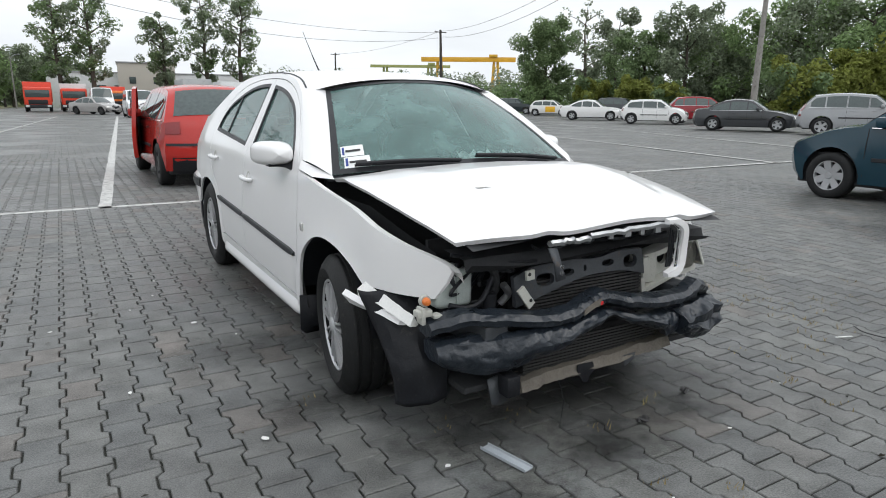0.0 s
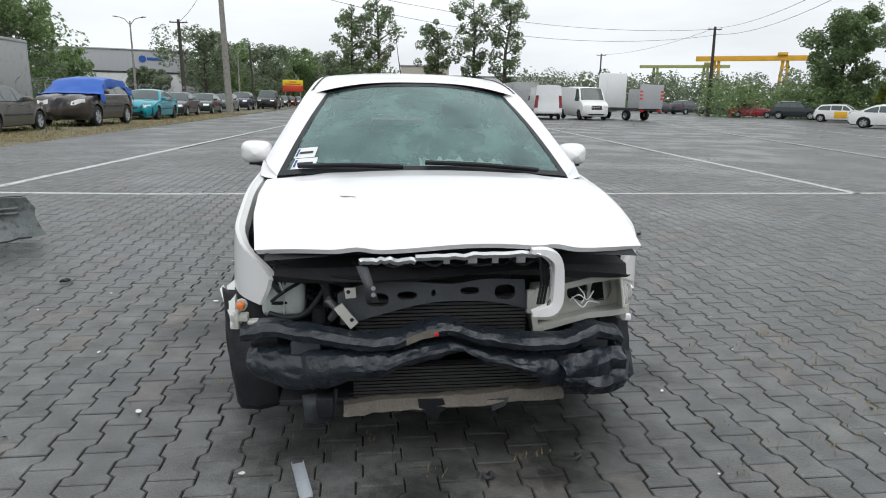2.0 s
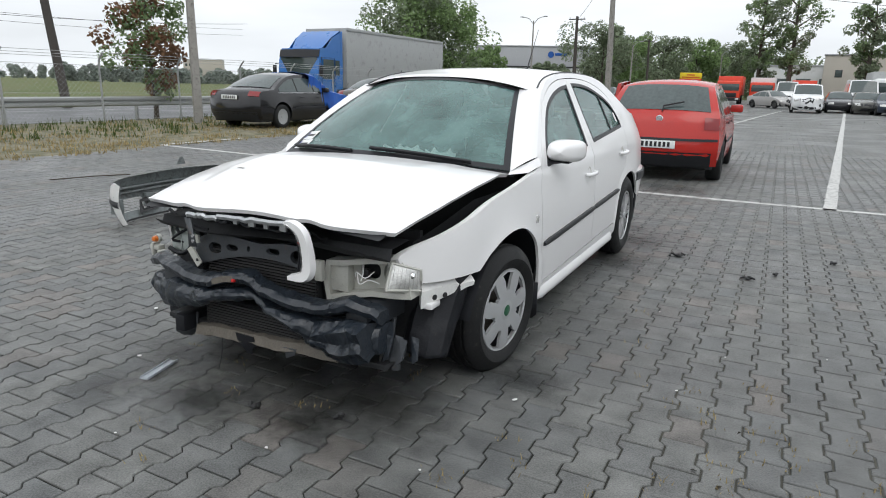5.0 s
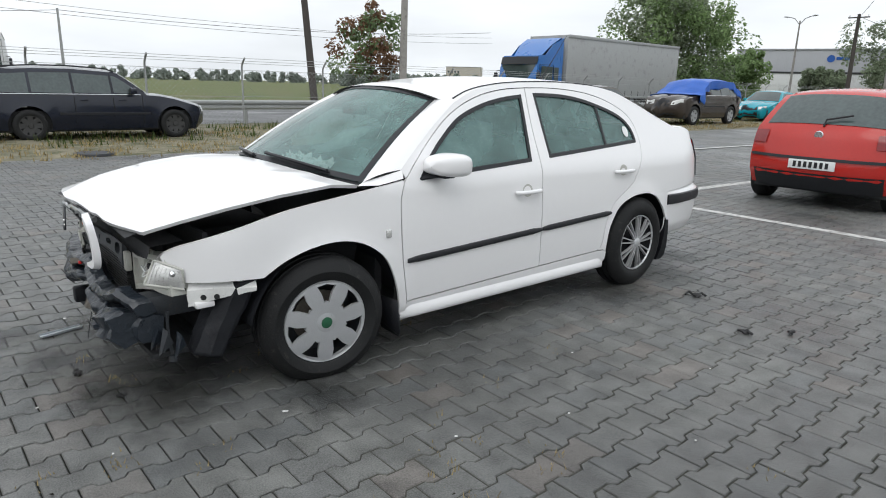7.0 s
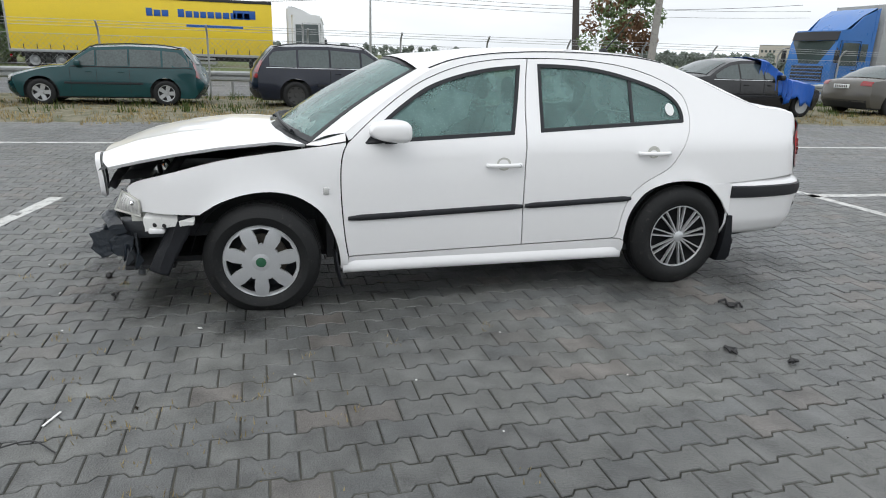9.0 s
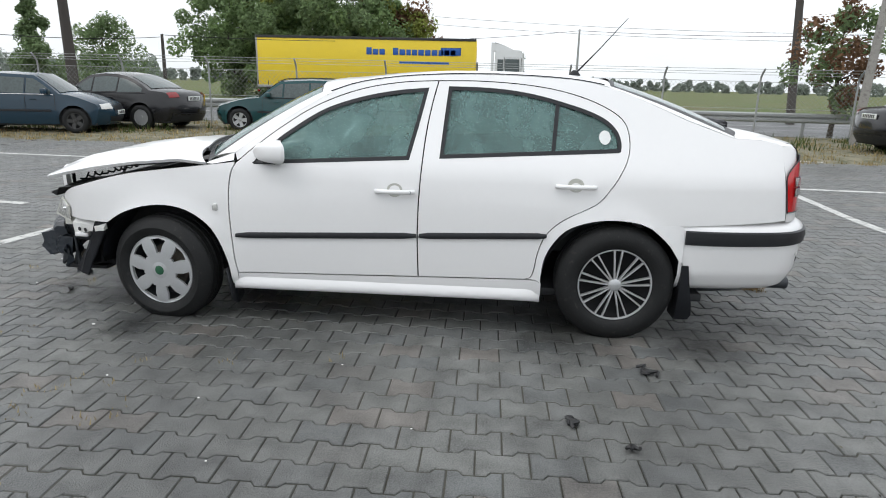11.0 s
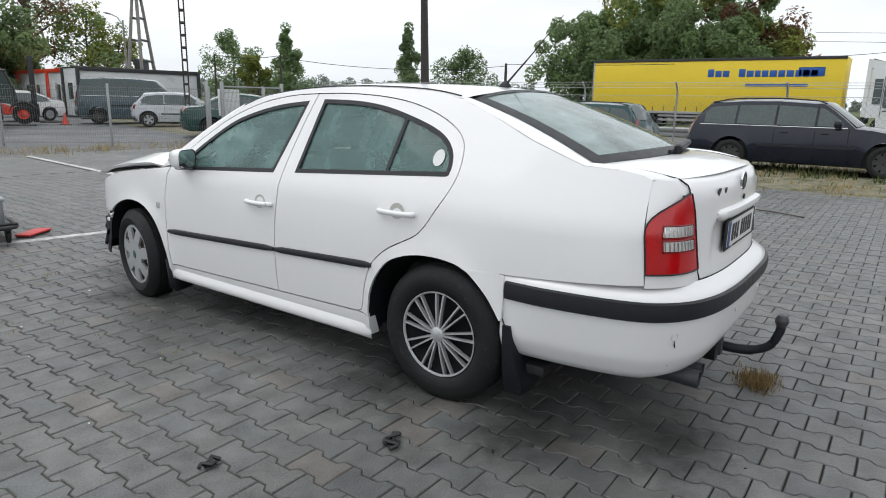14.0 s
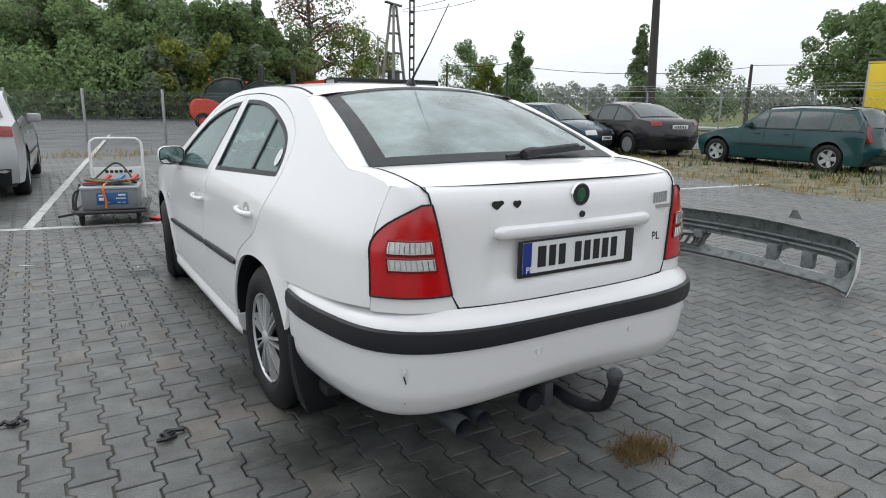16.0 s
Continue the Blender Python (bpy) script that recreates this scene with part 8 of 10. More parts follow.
# hedges and far woods, uncountable
def far_wood(name, label, heads, dist, height, material, n, size, seed, ex=0.0, ey=0.0, depth=12.0):
    g = np.random.default_rng(seed)
    C, R = [], []
    for k in range(n):
        h = heads[0] + (heads[1] - heads[0]) * (k + g.random()) / n
        x, y = away(h, dist + g.uniform(0, depth), ex, ey)
        ht = height * (0.55 + 0.45 * abs(math.sin(h * 1.7 + seed)) + 0.25 * g.random())
        for z in np.arange(0.2, 1.0, 0.27):
            C.append((x + g.normal() * height * 0.15, y + g.normal() * height * 0.15, ht * z))
            R.append(height * 0.32 * (1.15 - 0.5 * z))
    V, Fc = leaf_cloud(C, R, 90, size, seed)
    o = new(name, fast_mesh(name, V, Fc, material))
    return tagged(o, label, "wood", kind="stuff")


far_wood("hedge", "bushy hedge along the lot's far edge", (-30, -66), 72, 3.6, LEAF_MID, 80, 0.16, 3, -1.7, -3.7)
far_wood("undergrowth", "dense green undergrowth in the wood behind the yard", (166, 206), 46, 4.6, LEAF_MID, 70, 0.16, 9, 1.7, 3.9, 9.0)
# haze over these far woods is painted by their pale leaf colour
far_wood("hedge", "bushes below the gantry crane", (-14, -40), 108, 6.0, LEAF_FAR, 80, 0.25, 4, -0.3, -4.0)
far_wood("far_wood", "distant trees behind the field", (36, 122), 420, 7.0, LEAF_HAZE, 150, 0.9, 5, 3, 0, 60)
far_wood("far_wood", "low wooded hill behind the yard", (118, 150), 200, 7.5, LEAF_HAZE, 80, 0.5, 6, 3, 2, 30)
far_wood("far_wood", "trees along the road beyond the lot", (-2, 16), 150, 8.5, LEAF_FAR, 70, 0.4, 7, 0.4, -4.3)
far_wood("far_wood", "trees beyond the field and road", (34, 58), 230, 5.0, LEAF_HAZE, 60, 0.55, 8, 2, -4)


def tuft_cloud(points, h, n, seed, w=0.012, spread=0.10):
    g = np.random.default_rng(seed)
    P = np.repeat(np.array(points, float), n, axis=0)
    P[:, :2] += g.normal(size=(len(P), 2)) * spread
    a = g.uniform(0, 2 * math.pi, len(P))
    hh = h * (0.3 + g.random(len(P)))
    tip = P + np.stack([np.cos(a) * hh * 0.5, np.sin(a) * hh * 0.5, hh], 1)
    side_ = np.stack([-np.sin(a), np.cos(a), np.zeros(len(a))], 1) * w
    V = np.stack([P - side_, P + side_, tip], 1).reshape(-1, 3)
    return V, np.arange(len(V)).reshape(-1, 3)


g = np.random.default_rng(11)
pts = [(x, y, 0.0) for x, y in zip(-15.8 + 7.2 * g.random(2600) ** 0.8, g.uniform(-13, 45, 2600))]
tagged(new("dry_grass", fast_mesh("dry_grass", *tuft_cloud(pts, 0.085, 11, 1), DRY)), "short dry grass on the verge", "grass", kind="stuff")
pts = [(x, y, 0.0) for x, y in zip(g.uniform(-15.8, -10.6, 420), g.uniform(-13, 40, 420))]
tagged(new("green_weeds", fast_mesh("green_weeds", *tuft_cloud(pts, 0.20, 14, 2, 0.014, 0.13), WEED)), "green weeds between the parked cars", "weeds", kind="stuff")
pts = [(x, -13.2 + g.normal() * 0.5, 0.0) for x in g.uniform(-9, 12, 260)]
tagged(new("fence_weeds", fast_mesh("fence_weeds", *tuft_cloud(pts, 0.16, 8, 3, 0.010, 0.16), DRY)), "weeds growing along the yard fence", "weeds", kind="stuff")
pts = [(x, y, 0.0) for x, y in [(0.95 + g.normal() * 0.9, -1.9 + g.normal() * 0.8) for _ in range(46)] + [(2.3 + g.normal() * 0.5, -2.3 + g.normal() * 0.8) for _ in range(40)]]
tagged(new("joint_grass", fast_mesh("joint_grass", *tuft_cloud(pts, 0.022, 9, 4, 0.003, 0.03), DRY)), "tiny dry grass tufts in paving joints", "grass", kind="stuff")
pts = [(-0.29 + g.normal() * 0.055, 2.40 + g.normal() * 0.03, 0.004) for _ in range(60)]
tagged(new("dry_weed_clump", fast_mesh("dry_weed_clump", *tuft_cloud(pts, 0.032, 16, 5, 0.003, 0.03), DRY_OLD)), "clump of dry torn weeds lying on paving", "weeds", kind="stuff")

# ---------- lorries, poles, fences and buildings round the lot ----------
YELLOW_CURTAIN = mat("yellow_curtain", (0.80, 0.58, 0.03), 0.55, var=0.06, scale=1.2, bump=0.15, bscale=3)
GREY_CURTAIN = mat("grey_curtain", (0.34, 0.35, 0.35), 0.6, var=0.06, scale=1.0, bump=0.2, bscale=3, dirt=(0.24, 0.24, 0.235), dirt_at=0.6)
BLUE_CAB = mat("blue_cab_paint", (0.01, 0.13, 0.42), 0.3, var=0.06, scale=2, coat=0.5)
CAB_WHITE = mat("white_cab_paint", (0.72, 0.73, 0.73), 0.32, var=0.05, scale=2, coat=0.4)
CHASSIS = mat("dark_chassis", (0.03, 0.031, 0.033), 0.7, var=0.3, scale=4)
BLUE_PRINT = mat("blue_print", (0.012, 0.09, 0.36), 0.5)
GALVANISED = mat("galvanised_steel", (0.36, 0.37, 0.37), 0.5, metal=0.4, var=0.15, scale=8)
CONCRETE = mat("weathered_concrete", (0.25, 0.24, 0.22), 0.9, var=0.2, scale=3, bump=0.4, bscale=30, dirt=(0.13, 0.12, 0.11), dirt_at=0.58)
OLD_WOOD = mat("dark_tarred_wood", (0.055, 0.048, 0.042), 0.85, var=0.3, scale=6, bump=0.4, bscale=24)
CABLE = mat("black_cable", (0.018, 0.018, 0.019), 0.6)
BUILD_GREY = mat("grey_cladding", (0.36, 0.37, 0.385), 0.5, var=0.06, scale=0.4)
BUILD_WHITE = mat("white_cladding", (0.58, 0.59, 0.59), 0.6, var=0.08, scale=0.5, dirt=(0.40, 0.40, 0.39), dirt_at=0.62)
BEIGE = mat("beige_render", (0.42, 0.39, 0.34), 0.85, var=0.08, scale=0.6)
CRANE_YELLOW = mat("yellow_crane_paint", (0.62, 0.36, 0.03), 0.5, var=0.12, scale=1)
CRANE_GREEN = mat("faded_green_crane_paint", (0.30, 0.32, 0.12), 0.6, var=0.12, scale=1)
BRIGHT_RED = mat("bright_red_paint", (0.62, 0.05, 0.02), 0.4, var=0.08, scale=5, dirt=(0.3, 0.05, 0.03), dirt_at=0.68)
SIGN_YELLOW = mat("sign_yellow", (0.80, 0.60, 0.02), 0.5, var=0.04)
FENCE_STEEL = mat("fence_wire", (0.20, 0.21, 0.20), 0.5, metal=0.3, var=0.15, scale=10)


def lorry_wheel(parent, x, y, s, r=0.5):
    w = part("wheel", lathe([(r * 0.55, -0.13), (r * 0.8, -0.14), (r * 0.97, -0.12), (r, -0.08), (r, 0.08), (r * 0.97, 0.12), (r * 0.8, 0.14), (r * 0.55, 0.13)], 28, "x"), RUBBER, parent, m=Matrix.Translation((x, y, r)))
    part("rim", lathe([(r * 0.57, 0.12), (r * 0.5, 0.08), (r * 0.42, 0.02), (r * 0.3, 0.0), (r * 0.2, 0.06), (0.0, 0.07)], 24, "x"), GALVANISED, w, m=Matrix.Diagonal((s, 1, 1, 1)))


def lorry(label, m, cab_paint, curtain, cab_top, length, top, trailer_at, deflect_top, dark_visor, side_print):
    """Faces -y, front bumper at y = 0."""
    t = thing("lorry", label, "lorry", m)
    prof = [(0.10, 0.45), (0.02, 0.75), (0.0, 1.25), (0.12, cab_top - 0.55), (0.30, cab_top), (1.0, cab_top + 0.05), (1.85, cab_top + 0.02), (1.9, 0.95), (1.45, 0.95), (1.40, 0.45)]
    rings = [[(x * (1.0 if 0.6 < z < cab_top - 0.3 else 0.96), y, z) for y, z in prof] for x in (-1.24, -1.21, 1.21, 1.24)]
    cab = part("cab", loft([[(r[0] * 0.985, r[1], r[2]) for r in rings[0]]] + rings[1:3] + [[(r[0] * 0.985, r[1], r[2]) for r in rings[3]]], True, True), cab_paint, t, edge=25)
    part("windscreen", loft([[(-1.12, 0.075, 1.50), (-0.4, 0.02, 1.50), (0.4, 0.02, 1.50), (1.12, 0.075, 1.50)], [(-1.10, 0.13, cab_top - 0.42), (-0.4, 0.08, cab_top - 0.42), (0.4, 0.08, cab_top - 0.42), (1.10, 0.13, cab_top - 0.42)]]), CAR_GLASS, cab)
    part("sun_visor", loft([[(-1.2, 0.12, cab_top - 0.40), (0, -0.06, cab_top - 0.42), (1.2, 0.12, cab_top - 0.40)], [(-1.2, 0.22, cab_top - 0.06), (0, 0.08, cab_top - 0.05), (1.2, 0.22, cab_top - 0.06)]]), BLACK_TRIM if dark_visor else cab_paint, cab)
    part("grille", box(-0.85, 0.85, -0.02, 0.04, 0.80, 1.42, 0.02), BLACK_TRIM, cab)
    for k in range(4):
        part("grille_bar", box(-0.83, 0.83, -0.035, -0.015, 0.86 + 0.14 * k, 0.90 + 0.14 * k, 0.006), cab_paint, cab)
    part("bumper", box(-1.22, 1.22, -0.05, 0.35, 0.30, 0.74, 0.06), cab_paint if dark_visor else BLACK_TRIM, cab)
    part("bumper_step", box(-0.8, 0.8, -0.06, -0.03, 0.36, 0.50, 0.02), BLACK_TRIM, cab)
    for s in (1, -1):
        part("headlamp", box(s * 0.98 - 0.17, s * 0.98 + 0.17, -0.07, -0.03, 0.52, 0.70, 0.02), LENS_CLEAR, cab)
        part("side_window", sheet([(0.35, 1.45), (1.25, 1.45), (1.25, cab_top - 0.5), (0.42, cab_top - 0.5)], lambda u, v: (s * 1.247, u, v), 0.5), CAR_GLASS, cab)
        part("rear_side_window", sheet([(1.36, 1.62), (1.70, 1.62), (1.70, cab_top - 0.52), (1.36, cab_top - 0.52)], lambda u, v: (s * 1.247, u, v), 0.5), CAR_GLASS, cab)
        part("door_seam", tube([(s * 1.245, 0.28, 0.75), (s * 1.247, 0.28, cab_top - 0.42), (s * 1.247, 1.30, cab_top - 0.42), (s * 1.247, 1.30, 0.98)], 0.012, 5), GAP, cab)
        part("door_handle", box(s * 1.25 - 0.02, s * 1.25 + 0.02, 1.05, 1.22, 1.26, 1.31, 0.008), BLACK_TRIM, cab)
        mr = part("wing_mirror", box(s * 1.42 - 0.09, s * 1.42 + 0.09, -0.05, 0.07, 1.55, 2.05, 0.03), BLACK_TRIM, cab)
        part("mirror_arm", tube([(s * 1.20, 0.15, 2.15), (s * 1.40, 0.02, 2.12), (s * 1.42, 0.0, 2.0)], 0.02, 6), BLACK_TRIM, mr)
        part("step", box(s * 1.05 - 0.17, s * 1.05 + 0.17, 0.30, 0.70, 0.40, 0.46, 0.01), BLACK_TRIM, cab)
        lorry_wheel(t, s * 1.05, 1.15, s)
        lorry_wheel(t, s * 1.02, 3.9 if length > 11 else 3.3, s)
    # roof deflector
    d0 = 0.75
    part("roof_deflector", loft([[(x * 0.80, d0, cab_top + 0.03) for x in (-1.15, -0.5, 0.5, 1.15)], [(x * 0.93, d0 + 0.55, cab_top + 0.62 * (deflect_top - cab_top)) for x in (-1.15, -0.5, 0.5, 1.15)], [(x, 1.9, deflect_top) for x in (-1.15, -0.5, 0.5, 1.15)], [(x, 1.95, cab_top + 0.02) for x in (-1.15, -0.5, 0.5, 1.15)]]), cab_paint, t, edge=60)
    for s in (1, -1):
        part("side_deflector", sheet([(d0, cab_top), (d0 + 0.55, cab_top + 0.6 * (deflect_top - cab_top)), (2.1, deflect_top), (2.1, 1.0), (1.92, 1.0), (1.92, cab_top)], lambda u, v: (s * 1.14, u, v), 0.6, (), (-s, 0, 0), 0.03), cab_paint, t)
    y0, y1 = trailer_at, trailer_at + length
    part("chassis", box(-0.5, 0.5, 1.8, y1 - 0.3, 0.65, 0.95, 0.02), CHASSIS, t)
    body = part("trailer_body", box(-1.25, 1.25, y0, y1, 1.02, top, 0.03), curtain, t, "curtain-sided trailer")
    for s in (1, -1):
        n = int(length / 0.62)
        for k in range(n + 1):
            y = y0 + 0.06 + (length - 0.12) * k / n
            part("curtain_strap", box(s * 1.256 - 0.006, s * 1.256 + 0.006, y - 0.02, y + 0.02, 0.98, 1.30, 0.002), CHASSIS, body)
        part("roof_rail", box(s * 1.26 - 0.02, s * 1.26 + 0.02, y0, y1, top - 0.14, top + 0.01, 0.01), CHASSIS if not dark_visor else GALVANISED, body)
        part("floor_rail", box(s * 1.26 - 0.02, s * 1.26 + 0.02, y0, y1, 0.90, 1.04, 0.01), GALVANISED, body)
        part("corner_post", box(s * 1.20 - 0.06, s * 1.20 + 0.06, y1 - 0.08, y1 + 0.02, 0.95, top, 0.01), GALVANISED, body)
        part("side_guard", box(s * 1.18 - 0.015, s * 1.18 + 0.015, y0 + 3.2, y1 - 4.2, 0.48, 0.60, 0.01), GALVANISED, t)
        part("side_guard", box(s * 1.18 - 0.015, s * 1.18 + 0.015, y0 + 3.2, y1 - 4.2, 0.72, 0.84, 0.01), GALVANISED, t)
        for k in range(3):
            lorry_wheel(t, s * 1.03, y1 - 3.6 + 1.25 * k, s, 0.48)
        part("tail_lamp", box(s * 1.0 - 0.2, s * 1.0 + 0.2, y1 - 0.02, y1 + 0.03, 0.62, 0.76, 0.01), LENS_RED, t)
    if side_print:
        s = -1
        x = s * 1.262
        q = random.Random(5)
        yy = y0 + 6.6
        for k in range(14):
            w = q.uniform(0.34, 0.42)
            if k != 3:
                part("printed_bar", box(x - 0.003, x + 0.003, yy - w + 0.07, yy, 2.95, 3.28 + (0.08 if k in (0, 4) else 0), 0.001), BLUE_PRINT, body)
            yy -= w
        part("printed_bar", box(x - 0.003, x + 0.003, y0 + 1.6, y0 + 4.6, 2.45, 2.58, 0.001), BLUE_PRINT, body)
        part("printed_mark", box(x - 0.003, x + 0.003, y0 + 0.9, y0 + 2.1, 2.98, 3.42, 0.02), BLUE_PRINT, body)
    return t


lorry("blue lorry with grey curtain trailer standing on the road", stand(-19.14, 21.3, 0), BLUE_CAB, GREY_CURTAIN, 2.85, 10.4, 3.92, 2.3, 3.75, True, False)
lorry("white lorry with yellow curtain trailer on the road", stand(-37.0, 2.6, 180), CAB_WHITE, YELLOW_CURTAIN, 3.35, 13.4, 3.95, 3.0, 3.80, False, True)


def pole(label, x, y, h, r, material, lean=(0, 0), arms=0, insulators=True, square=False, kind="utility_pole"):
    t = thing(kind, label, kind.replace("_", " "), Matrix.Translation((x, y, -0.05)))
    top = Vector((lean[0], lean[1], h))
    part("shaft", tube([Vector((0, 0, -0.3)), top * 0.5, top], [r * 1.3, r, r * 0.72], 4 if square else 10), material, t, smooth=not square)
    for k in range(arms):
        z = h - 0.25 - 0.5 * k
        c = top * (z / h)
        arm = part("cross_arm", box(-0.75, 0.75, -0.045, 0.045, -0.045, 0.045, 0.01), material, t, m=Matrix.Translation(c))
        for u in (-0.65, 0, 0.65):
            part("insulator", lathe([(0.0, 0.0), (0.035, 0.0), (0.05, 0.05), (0.03, 0.08), (0.045, 0.11), (0.02, 0.15), (0.0, 0.16)], 10, "z"), CAB_WHITE, arm, m=Matrix.Translation((u, 0, 0.05)))
    return t


pole("weathered concrete pole standing on the verge", -13.75, 10.2, 9.0, 0.13, CONCRETE, (-1.5, 1.3), 1, True, True)
pole("tall thin leaning pole beyond the guard rail", -25.4, 13.7, 12.0, 0.15, OLD_WOOD, (-2.0, 0.0))
pole("thin grey pole in the field", -46.0, 6.9, 5.5, 0.09, GALVANISED)
pole("tall dark wooden pole behind the parked cars", -24.3, -18.1, 11.0, 0.19, OLD_WOOD, (0.1, -0.25), 1)
lp = thing("utility_pole", "narrow dark lattice steel pole by the yard fence", "utility pole", pose(-12.78, -21.67, -0.05, 0, 0, -38))
for sx in (1, -1):
    for sy in (1, -1):
        part("corner_angle", box(sx * 0.09 - 0.02, sx * 0.09 + 0.02, sy * 0.08 - 0.025, sy * 0.08 + 0.025, -0.3, 9.4, 0.004), OLD_WOOD, lp)
for k in range(19):
    for sy in (1, -1):
        part("batten", box(-0.10, 0.10, sy * 0.08 - 0.012, sy * 0.08 + 0.012, 0.35 + 0.48 * k, 0.45 + 0.48 * k, 0.003), OLD_WOOD, lp)
part("cross_arm", box(-0.75, 0.75, -0.045, 0.045, 9.05, 9.14, 0.01), OLD_WOOD, lp)
pole("old wooden pole leaning slightly beside the row of cars", -9.55, 44.05, 10.5, 0.20, CONCRETE, (-0.25, 0.0), 2)
pole("wooden electricity pole near the warehouse", -15.6, 56.0, 7.6, 0.16, OLD_WOOD, (-0.1, 0), 1)
pole("distant wooden pole along the road", -14.2, 84.8, 7.6, 0.14, OLD_WOOD, (-0.3, 0), 1)
pole("distant wooden pole along the road", -8.7, 115.6, 7.0, 0.14, OLD_WOOD, (0, 0), 1)
pole("wooden electricity pole behind the far parked cars", 36.2, 61.4, 9.1, 0.17, OLD_WOOD, (-0.2, 0), 1)
pole("wooden electricity pole behind the far parked cars", 38.0, 99.0, 8.9, 0.15, OLD_WOOD, (0, 0), 1)
px_, py_ = away(-55.6, 45, -1.7, -3.7)
pole("tall concrete pole among the trees", px_, py_, 9.5, 0.17, CONCRETE, (0.35, 0.1), 1)
pole("thin post at the yard's edge", -18.7, -28.1, 3.6, 0.06, OLD_WOOD)
pole("thin post at the yard's edge", -21.5, -26.1, 3.7, 0.06, OLD_WOOD)
pole("short dark pole in the field", -30.5, -17.0, 3.6, 0.10, OLD_WOOD, (0, 0))


def wire(name, a, b, sag, r=0.016, label="thin overhead electricity cable"):
    a, b = Vector(a), Vector(b)
    pts = [a.lerp(b, k / 14) - Vector((0, 0, sag * 4 * (k / 14) * (1 - k / 14))) for k in range(15)]
    return tagged(part(name, tube(pts, r, 5), CABLE, None), label, "cable", "overhead cables")


for a, b, sg in (((-9.8, 44, 10.2), (-15.7, 56, 7.3), 0.5), ((-9.8, 44, 10.2), (36.0, 61.4, 8.8), 1.6), ((-9.8, 44, 9.6), (30, 20, 12.5), 1.8), ((-9.8, 44, 9.7), (36.0, 61.4, 8.2), 2.2), ((36.0, 61.4, 8.9), (38.0, 99, 8.7), 0.6), ((36.0, 61.4, 8.9), (24.4, 21.8, 9.2), 1.0), ((36.0, 61.4, 8.3), (24.4, 21.8, 8.6), 1.2), ((-15.7, 56, 7.4), (-14.5, 84.8, 7.4), 0.6), ((-14.5, 84.8, 7.4), (-8.7, 115.6, 6.8), 0.6), ((-24.2, -18.4, 10.7), (-24.7, -44.4, 8.7), 0.8), ((-24.2, -18.4, 10.2), (-24.7, -44.4, 8.5), 1.1), ((-24.2, -18.4, 10.7), (-27.4, 13.7, 11.8), 1.0), ((-46, 6.9, 5.35), (-30.5, -17.0, 3.5), 0.5), ((-30.5, -17.0, 3.4), (-21.5, -26.1, 3.5), 0.4), ((-18.7, -28.1, 3.5), (-21.5, -26.1, 3.6), 0.15), ((-46, 6.9, 5.35), (-40, 40, 6.0), 0.6), ((-27.4, 13.7, 11.6), (-30, 60, 9.0), 1.0), ((-13.1, -21.3, 8.8), (-24.2, -18.4, 10.4), 0.5), ((-60, -5, 7.5), (-60, 60, 7.5), 0.9), ((-60, -5, 6.8), (-60, 60, 6.8), 0.9)):
    wire("overhead_cable", a, b, sg)


def street_lamp(x, y, h, span, label, one=False):
    t = thing("street_lamp", label, "street lamp", Matrix.Translation((x, y, -0.05)))
    part("post", tube([(0, 0, 0), (0, 0, h * 0.5), (0, 0, h)], [0.10, 0.08, 0.05], 8), CONCRETE, t)
    for s in ((1,) if one else (1, -1)):
        arm = part("arm", tube([(0, 0, h - 0.3), (s * span * 0.5, 0, h + 0.15), (s * span, 0, h + 0.28)], 0.035, 6), GALVANISED, t)
        part("lamp_head", loft([oval_ring for oval_ring in ([(s * (span + 0.02), 0.05 * math.cos(a), h + 0.28 + 0.03 * math.sin(a)) for a in np.linspace(0, 6.28, 11)[:-1]], [(s * (span + 0.25), 0.10 * math.cos(a), h + 0.32 + 0.06 * math.sin(a)) for a in np.linspace(0, 6.28, 11)[:-1]], [(s * (span + 0.48), 0.06 * math.cos(a), h + 0.33 + 0.03 * math.sin(a)) for a in np.linspace(0, 6.28, 11)[:-1]])], True, True), GALVANISED, arm)


street_lamp(-18.1, 51.2, 6.85, 0.75, "double-armed grey street lamp near the warehouse")
street_lamp(-19.8, -39.1, 6.0, 0.7, "single-armed street lamp behind the yard", True)
street_lamp(-13.4, 70.0, 6.0, 0.6, "distant grey street lamp beside the road", True)
street_lamp(-6.2, 92.0, 6.2, 0.6, "distant grey street lamp beside the road", True)


